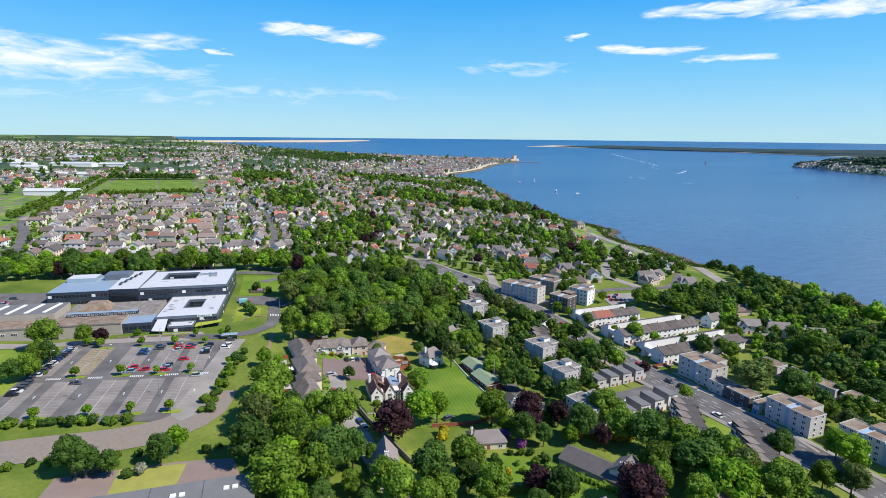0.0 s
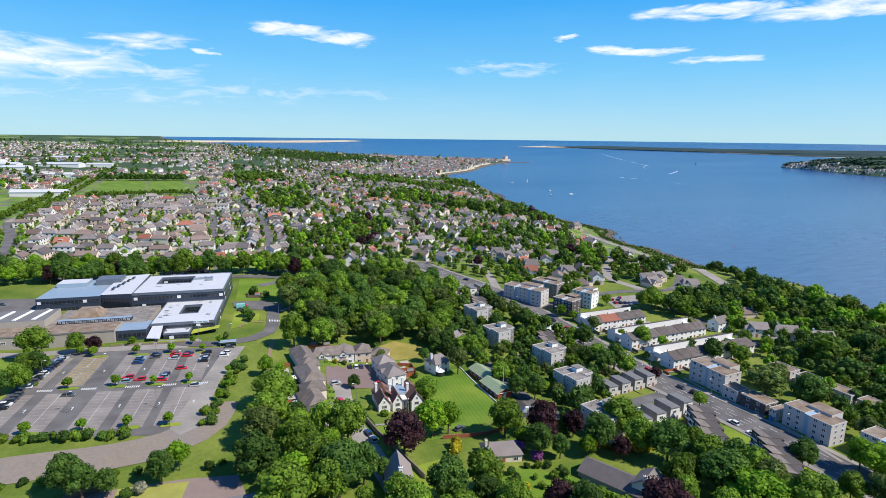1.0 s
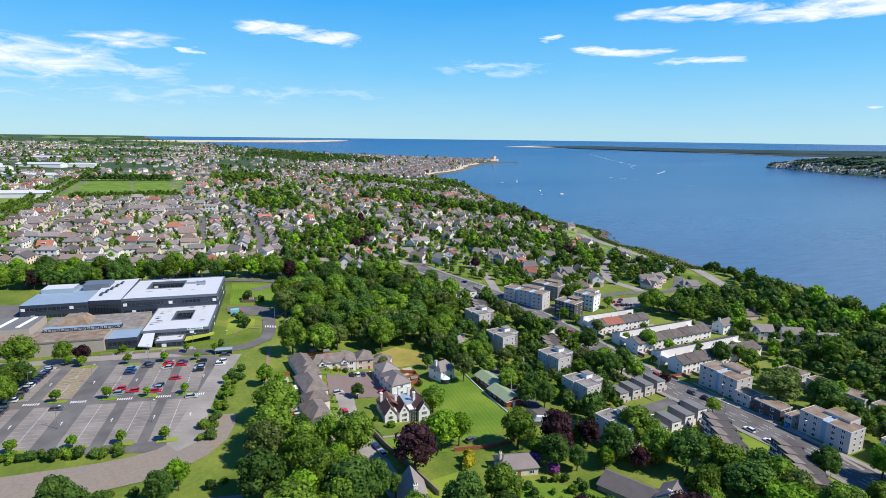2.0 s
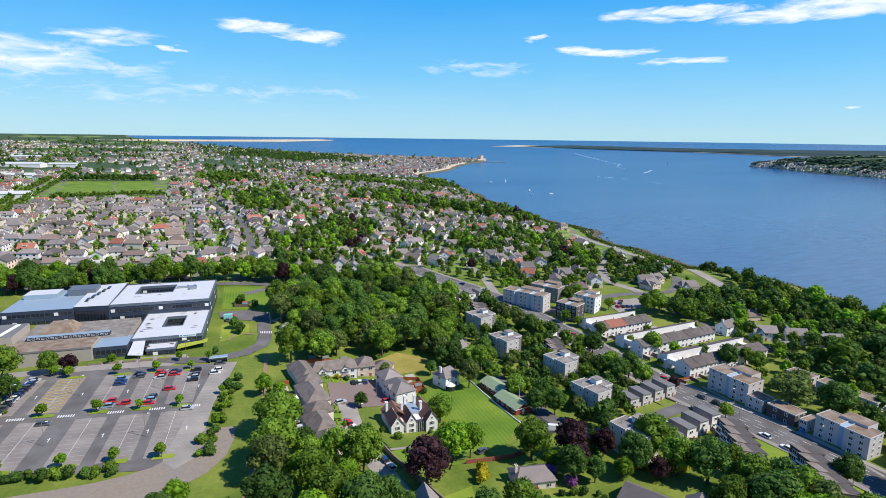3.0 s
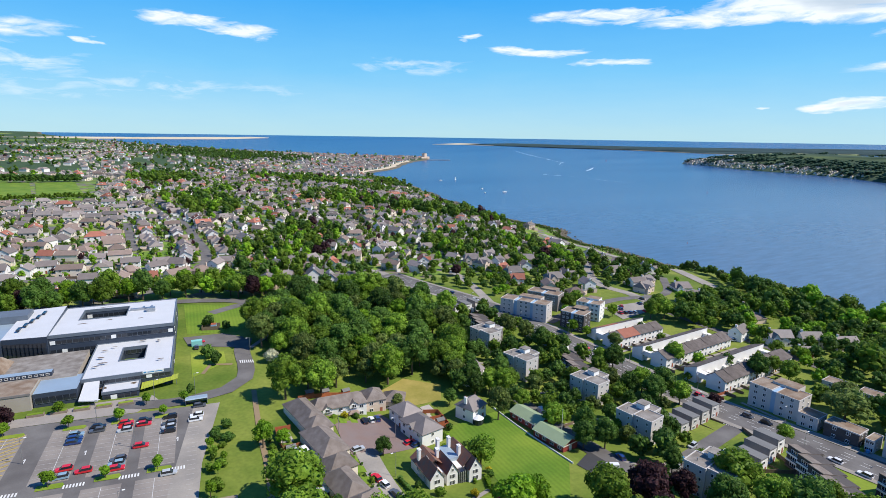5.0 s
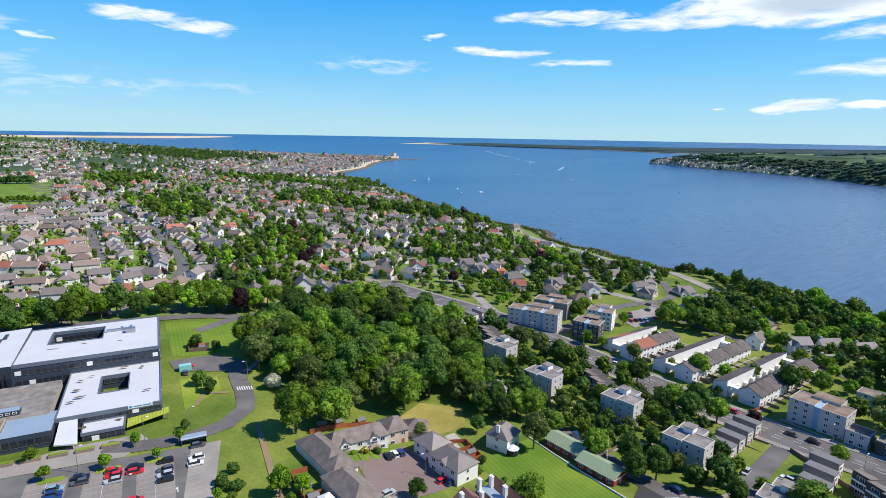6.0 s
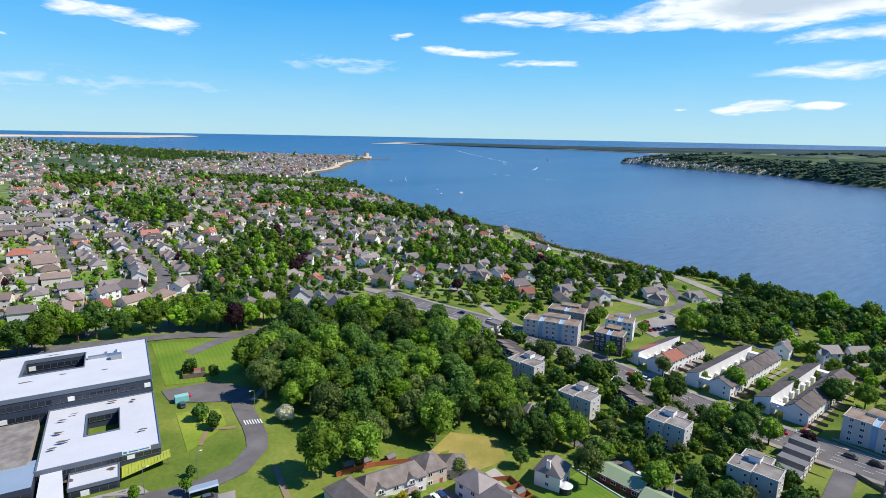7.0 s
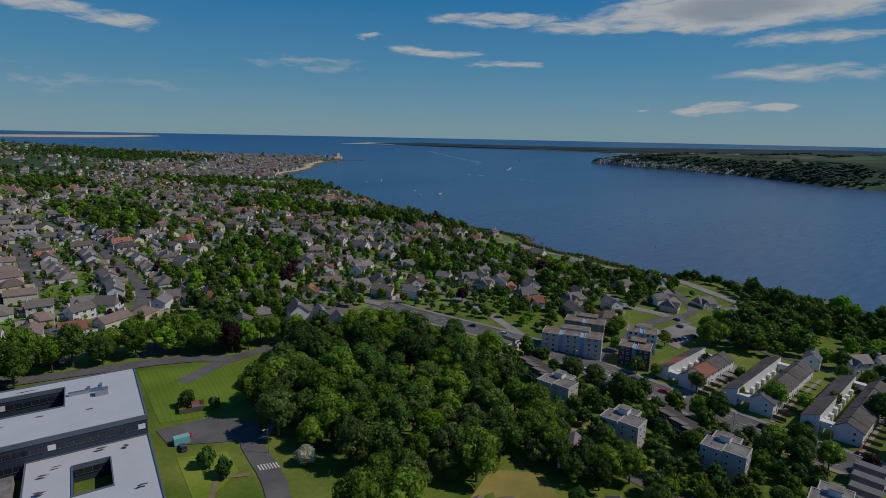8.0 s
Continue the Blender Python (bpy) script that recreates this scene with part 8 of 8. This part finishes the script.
# ---- the far shores, headland, boats ----
def far_land(name, pts, height, material, label, rim=2.0, step=0.1):
    """Low land across the water: a rim at the water's edge and a raised, uneven middle. Returns a way to find places on it."""
    cx, cy = np.mean([p[0] for p in pts]), np.mean([p[1] for p in pts])
    fs = [1.0, 0.985, 0.93, 0.82, 0.62, 0.4, 0.02]
    zs = [-1.0, rim, rim + 0.25 * height, 0.55 * height, 0.85 * height, height, height]
    dense = [(x0 + (x1 - x0) * t, y0 + (y1 - y0) * t) for (x0, y0), (x1, y1) in zip(pts, pts[1:] + pts[:1]) for t in np.arange(0, 1, step)]
    k = len(dense)

    def place(i, f):
        x, y = dense[i % k]
        px, py = cx + (x - cx) * f, cy + (y - cy) * f
        z = float(np.interp(-f, [-q for q in fs], zs)) * (1 + (0.2 * math.sin(i * 0.7) + 0.12 * math.sin(i * 1.9 + f * 9) if f < 0.98 else 0))
        return px, py, SEA + float(far_rise(px, py)) + z

    sh = Shape()
    for f in fs:
        for i in range(k):
            sh.v.append(place(i, f))
    for j in range(len(fs) - 1):
        for i in range(k):
            n = (i + 1) % k
            sh.f.append((j * k + i, j * k + n, (j + 1) * k + n, (j + 1) * k + i))
            sh.m.append(0)
    ob = solid(name, sh, material, label, "land", kind="structure")
    ob.data.polygons.foreach_set("use_smooth", [True] * len(sh.f))
    return place, k


# the forest's bluish base colour has the distance haze put into it
FOREST_HAZED = mat("far_forest", (0.018, 0.043, 0.044), 0.95, 0.35, 0.006, 0.04, tint=(0.028, 0.056, 0.052))
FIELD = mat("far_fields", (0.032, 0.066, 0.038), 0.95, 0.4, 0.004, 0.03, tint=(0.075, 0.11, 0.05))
RIGHT = [(1600, 100), (1700, 430), (1779, 663), (1868, 800), (2025, 1000), (2080, 1215), (2120, 1425), (2225, 1640), (2240, 1790), (2330, 1850), (2560, 1900), (3000, 1850), (3700, 1300), (4200, 600), (3600, -200), (2400, -500)]
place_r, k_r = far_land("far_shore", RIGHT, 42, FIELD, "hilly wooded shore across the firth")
place_t, k_t = far_land("far_forest", [(2150, 3650), (2480, 3340), (2880, 2800), (3060, 2250), (3250, 1990), (3900, 1350), (4250, 700), (4400, 50), (4560, 50), (4360, 1300), (3920, 2020), (3300, 2720), (2560, 3560)], 4, FOREST_HAZED, "low dark pine forest across the firth, coloured bluish for haze", rim=3)
MUD = mat("tidal_mud", (0.27, 0.235, 0.19), 0.9, 0.3, 0.01, 0.1, tint=(0.40, 0.34, 0.26))
far_land("sand_spit", [(1960, 3700), (2150, 3590), (2420, 3340), (2560, 3270), (2500, 3480), (2200, 3720)], 1.5, SAND, "pale sand bar at the end of the forest shore", rim=1.2)
far_land("mud_flat", [(2440, 3330), (2640, 3060), (2880, 2775), (3060, 2210), (3150, 1980), (3300, 2080), (3000, 2850), (2600, 3300)], 1.2, MUD, "brown tidal mud along the forest shore", rim=0.8)
far_land("far_field", [(3020, 1930), (3200, 1780), (3420, 1600), (3560, 1640), (3360, 1880), (3160, 2020)], 9, mat("far_pasture", (0.12, 0.18, 0.06), 0.9, 0.3, 0.01, 0.1, tint=(0.25, 0.24, 0.12)), "pale green and straw fields behind the far village", rim=7)
far_land("sand_spit", [(-700, 4300), (-14, 4400), (572, 4390), (985, 4500), (900, 4560), (0, 4500), (-700, 4450)], 6, SAND, "pale distant sand dunes", rim=2)


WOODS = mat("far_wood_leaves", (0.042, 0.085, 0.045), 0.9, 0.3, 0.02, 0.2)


def far_cover():
    rng = random.Random(8)
    rn = np.random.default_rng(9)
    tpl = [crown_arrays(rn, 7.0, 12.0, 0.0, 3, 6, 3.0, "round", ICO1) for _ in range(3)]
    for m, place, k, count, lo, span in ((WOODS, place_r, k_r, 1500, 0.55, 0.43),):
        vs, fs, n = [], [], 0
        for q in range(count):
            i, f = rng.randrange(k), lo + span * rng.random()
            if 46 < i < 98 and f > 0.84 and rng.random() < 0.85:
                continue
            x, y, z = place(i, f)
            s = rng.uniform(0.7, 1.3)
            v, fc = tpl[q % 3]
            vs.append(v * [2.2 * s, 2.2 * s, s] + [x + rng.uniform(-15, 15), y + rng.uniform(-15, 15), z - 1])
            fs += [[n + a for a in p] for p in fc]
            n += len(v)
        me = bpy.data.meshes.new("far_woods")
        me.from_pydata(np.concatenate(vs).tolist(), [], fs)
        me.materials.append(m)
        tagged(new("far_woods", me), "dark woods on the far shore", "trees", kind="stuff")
    sh = Shape()
    for q in range(760):
        i, f = 98 - int(62 * rng.random() ** 1.5), 0.80 + 0.185 * rng.random() ** 0.7
        x, y, z = place_r(i, f)
        w, d, e = rng.uniform(6, 10), rng.uniform(5, 7), rng.uniform(2.5, 4)
        sh.box(x - w / 2, y - d / 2, z - 4, x + w / 2, y + d / 2, z + e, 0)
        sh.prism([(x - w / 2, y - d / 2, z + e), (x + w / 2, y - d / 2, z + e), (x + w / 2, y + d / 2, z + e), (x - w / 2, y + d / 2, z + e)], [(x - w / 2, y - 0.1, z + e + 2.2), (x + w / 2, y - 0.1, z + e + 2.2), (x + w / 2, y + 0.1, z + e + 2.2), (x - w / 2, y + 0.1, z + e + 2.2)], 1)
    solid("far_houses", sh, [HARL_CREAM, TILE], "small distant houses on the far shore", "houses", kind="stuff")


far_cover()

# beach of the headland
sh_ = Shape()
ys_ = list(range(1560, 2340, 30))
for y_ in ys_:
    for o_ in (-6, 12, 30):
        x_ = float(shore_x(y_)) - o_
        sh_.v.append((x_, y_, SEA + (0.15 if o_ < 0 else H(x_, y_) + 0.6 - SEA)))
for i_ in range(len(ys_) - 1):
    for j_ in range(2):
        a_ = 3 * i_ + j_
        sh_.f.append((a_ + 1, a_, a_ + 3, a_ + 4))
        sh_.m.append(0)
solid("beach", sh_, SAND, "pale sandy beach curving to the headland", "beach", kind="structure")


def castle():
    x, y = 1262, 2500
    ob = thing("castle", x, y, H(x, y), 20, "square stone castle tower at the harbour mouth", "castle")
    part("keep", Shape().box(-9, -9, -3, 9, 9, 22), HARL_PINK, ob)
    for i in range(4):
        for a, b in ((-1, 0), (1, 0), (0, -1), (0, 1)):
            px, py = (a * 8.5, -7.5 + 5 * i) if a else (-7.5 + 5 * i, b * 8.5)
            part("merlon", Shape().box(px - 0.5 - abs(b), py - 0.5 - abs(a), 22, px + 0.5 + abs(b), py + 0.5 + abs(a), 24), HARL_PINK, ob)
    part("curtain_wall", Shape().box(-34, -12, -3, -9.05, 14, 7).box(9.05, -10, -3, 26, 12, 8), HARL_PINK, ob)
    part("cap_house", Shape().box(-4, -4, 22, 2, 2, 26), SLATE, ob)


castle()
# white cottages and a lighthouse on the far shore
light = thing("lighthouse", 1900, 776, SEA + 2, 0, "white lighthouse tower on the far shore", "lighthouse")
part("tower", Shape().tube(0, 0, -3, 20, 3.0, 2.2, 12), HARL_WHITE, light)
part("gallery", Shape().tube(0, 0, 20, 20.8, 3.0, 3.0, 12), HARL_WHITE, light)
part("lantern", Shape().tube(0, 0, 20.8, 23.5, 1.6, 1.4, 10), GLASS, light)
part("dome", Shape().tube(0, 0, 23.5, 25, 1.7, 0.2, 10), SLATE, light)
for x_, y_, r_ in ((1912, 800, 20), (1930, 822, 25), (1925, 840, 15), (1948, 852, 30), (2075, 1120, 20)):
    ob_ = thing("cottage", x_, y_, SEA + 2, r_, "white cottage beside the far shore", "house", "far shore cottages")
    part("wall", house_body(-7, -4, 7, 4, -3, 6, 3.2), HARL_WHITE, ob_)
    part("roof", hip_roof(-7, -4, 7, 4, 6, 3.4, 0.4, 0.0), SLATE, ob_)
pier = Shape()
for i_ in range(12):
    x_, y_ = 1225 + 9 * i_, 2405 - 3 * i_
    pier.box(x_ - 5.2, y_ - 5, SEA - 2, x_ + 5.2, y_ + 5, SEA + 3.5)
solid("harbour_pier", pier, STONE, "stone harbour pier beside the castle", "pier")


def boat(x, y, rz, size, sail, label):
    ob = thing("boat", x, y, SEA, rz, label, "boat", "boats at anchor")
    low = [(-3, -0.6), (1.5, -0.8), (3.6, 0), (1.5, 0.8), (-3, 0.6)]
    top = [(-3.2, -1.0), (1.5, -1.2), (4.2, 0), (1.5, 1.2), (-3.2, 1.0)]
    part("hull", Shape().prism([(p * size, q * size, -0.2) for p, q in low], [(p * size, q * size, 0.9 * size) for p, q in top]), WHITE, ob)
    part("cabin", Shape().box(-1.2 * size, -0.6 * size, 0.9 * size, 1.0 * size, 0.6 * size, 1.6 * size), WHITE, ob)
    if sail:
        part("mast", Shape().tube(0.3 * size, 0, 0.8 * size, 9 * size, 0.1 * size, 0.06 * size, 6), METAL, ob)
        part("sail", Shape().prism([(0.2 * size, 0.02, 2 * size), (-2.4 * size, 0.02, 2 * size), (0.2 * size, 0.02, 8.5 * size)], [(0.2 * size, -0.04, 2 * size), (-2.4 * size, -0.04, 2 * size), (0.2 * size, -0.04, 8.5 * size)]), WHITE, ob)


for x_, y_, r_, s_, sl_ in ((554, 1446, 20, 1.4, False), (541, 1376, 60, 1.4, False), (600, 1420, 10, 1.4, False), (700, 1350, 0, 1.3, False), (750, 1357, 30, 1.1, True), (674, 1115, 40, 1.5, False), (629, 1037, 70, 1.3, False), (678, 1035, 10, 1.7, False)):
    boat(x_, y_, r_, s_, sl_, "white sailing boat on the firth" if sl_ else "small white motor boat at anchor")
for x_, y_, s_ in ((528, 475, 0.45), (1097, 850, 0.8), (2046, 2070, 2.2)):
    ob_ = thing("buoy", x_, y_, SEA + float(far_rise(x_, y_)), 0, "red navigation buoy on the firth", "buoy", "navigation buoys")
    part("float", Shape().tube(0, 0, -0.3, 0.8 * s_, 1.2 * s_, 1.2 * s_, 10), RED_WOOD, ob_)
    part("tower", Shape().tube(0, 0, 0.8 * s_, 4 * s_, 0.7 * s_, 0.2 * s_, 6), RED_WOOD, ob_)


def wake(pts, width):
    sh = Shape()
    line = smooth_line(pts, 18)
    rng = random.Random(len(pts) + int(pts[0][0]))
    for i in range(len(line) - 1):
        if rng.random() < 0.35:
            continue
        a, b = line[i], line[i + 1]
        w = width * rng.uniform(0.3, 1.2)
        sh.face([(p[0], p[1] + o, SEA + float(far_rise(p[0], p[1])) + 0.35) for p, o in ((a, -w / 2), (b, -w / 2), (b, w / 2), (a, w / 2))])
    return solid("wake", sh, FOAM, "broken line of white foam on the water", "foam", kind="structure")


wake([(2150, 2940), (2020, 2640), (1901, 2373), (1800, 2160), (1730, 2015)], 9)
wake([(1149, 1467), (1138, 1419), (1165, 1323), (1143, 1189), (1156, 1095)], 5)
wake([(1130, 1450), (1160, 1380), (1150, 1260), (1140, 1185)], 6)
wake([(1374, 1528), (1475, 1598), (1604, 1708)], 6)
wake([(1700, 2010), (1600, 1900), (1560, 1800)], 6)

# big sheds and a field far to the west
SHEDS = [(-378, 1545, 92, 34, 8), (-300, 1570, 60, 30, 8), (-290, 1184, 38, 18, 6), (-335, 1200, 40, 16, 6), (-470, 1520, 44, 26, 8), (-238, 862, 66, 13, 7), (-620, 1800, 110, 45, 9), (-500, 2150, 90, 40, 9), (-420, 1400, 50, 22, 7)]
drape("lawn", [(-314, 1022), (-241, 1020), (-258, 1150), (-337, 1150)], LAWN, "mown playing field beyond the avenue", "lawn", 0.5, 40)
for x_, y_, w_, d_, h_ in SHEDS:
    ob_ = thing("warehouse", x_, y_, H(x_, y_) - 1, -12, "long pale industrial shed with a low roof", "warehouse", "industrial sheds")
    part("wall", house_body(-w_ / 2, -d_ / 2, w_ / 2, d_ / 2, -3, h_, 3), HARL_WHITE, ob_)
    part("roof", hip_roof(-w_ / 2, -d_ / 2, w_ / 2, d_ / 2, h_, 3.2, 0.6, 0.0), MEMBRANE, ob_)


# ---- rocks along the shore ----
def shore_rocks():
    rng = np.random.default_rng(17)
    cv, cf = ico(0)
    vs, fs, n = [], [], 0
    for _ in range(2600):
        y = rng.uniform(120, 1100)
        x = float(shore_x(y)) + rng.normal(-1.0, 4.0)
        s = rng.uniform(0.4, 1.5)
        vs.append(cv * (s * (0.8 + 0.35 * rng.random(len(cv))))[:, None] * [1.3, 1.1, 0.5] + [x, y, max(H(x, y), SEA) + 0.1])
        fs += [[n + i for i in q] for q in cf]
        n += len(cv)
    me = bpy.data.meshes.new("shore_rocks")
    me.from_pydata(np.concatenate(vs).tolist(), [], fs)
    me.materials.append(ROCK)
    tagged(new("shore_rocks", me), "brown rocks and boulders strewn along the shore", "rocks", kind="stuff")


shore_rocks()
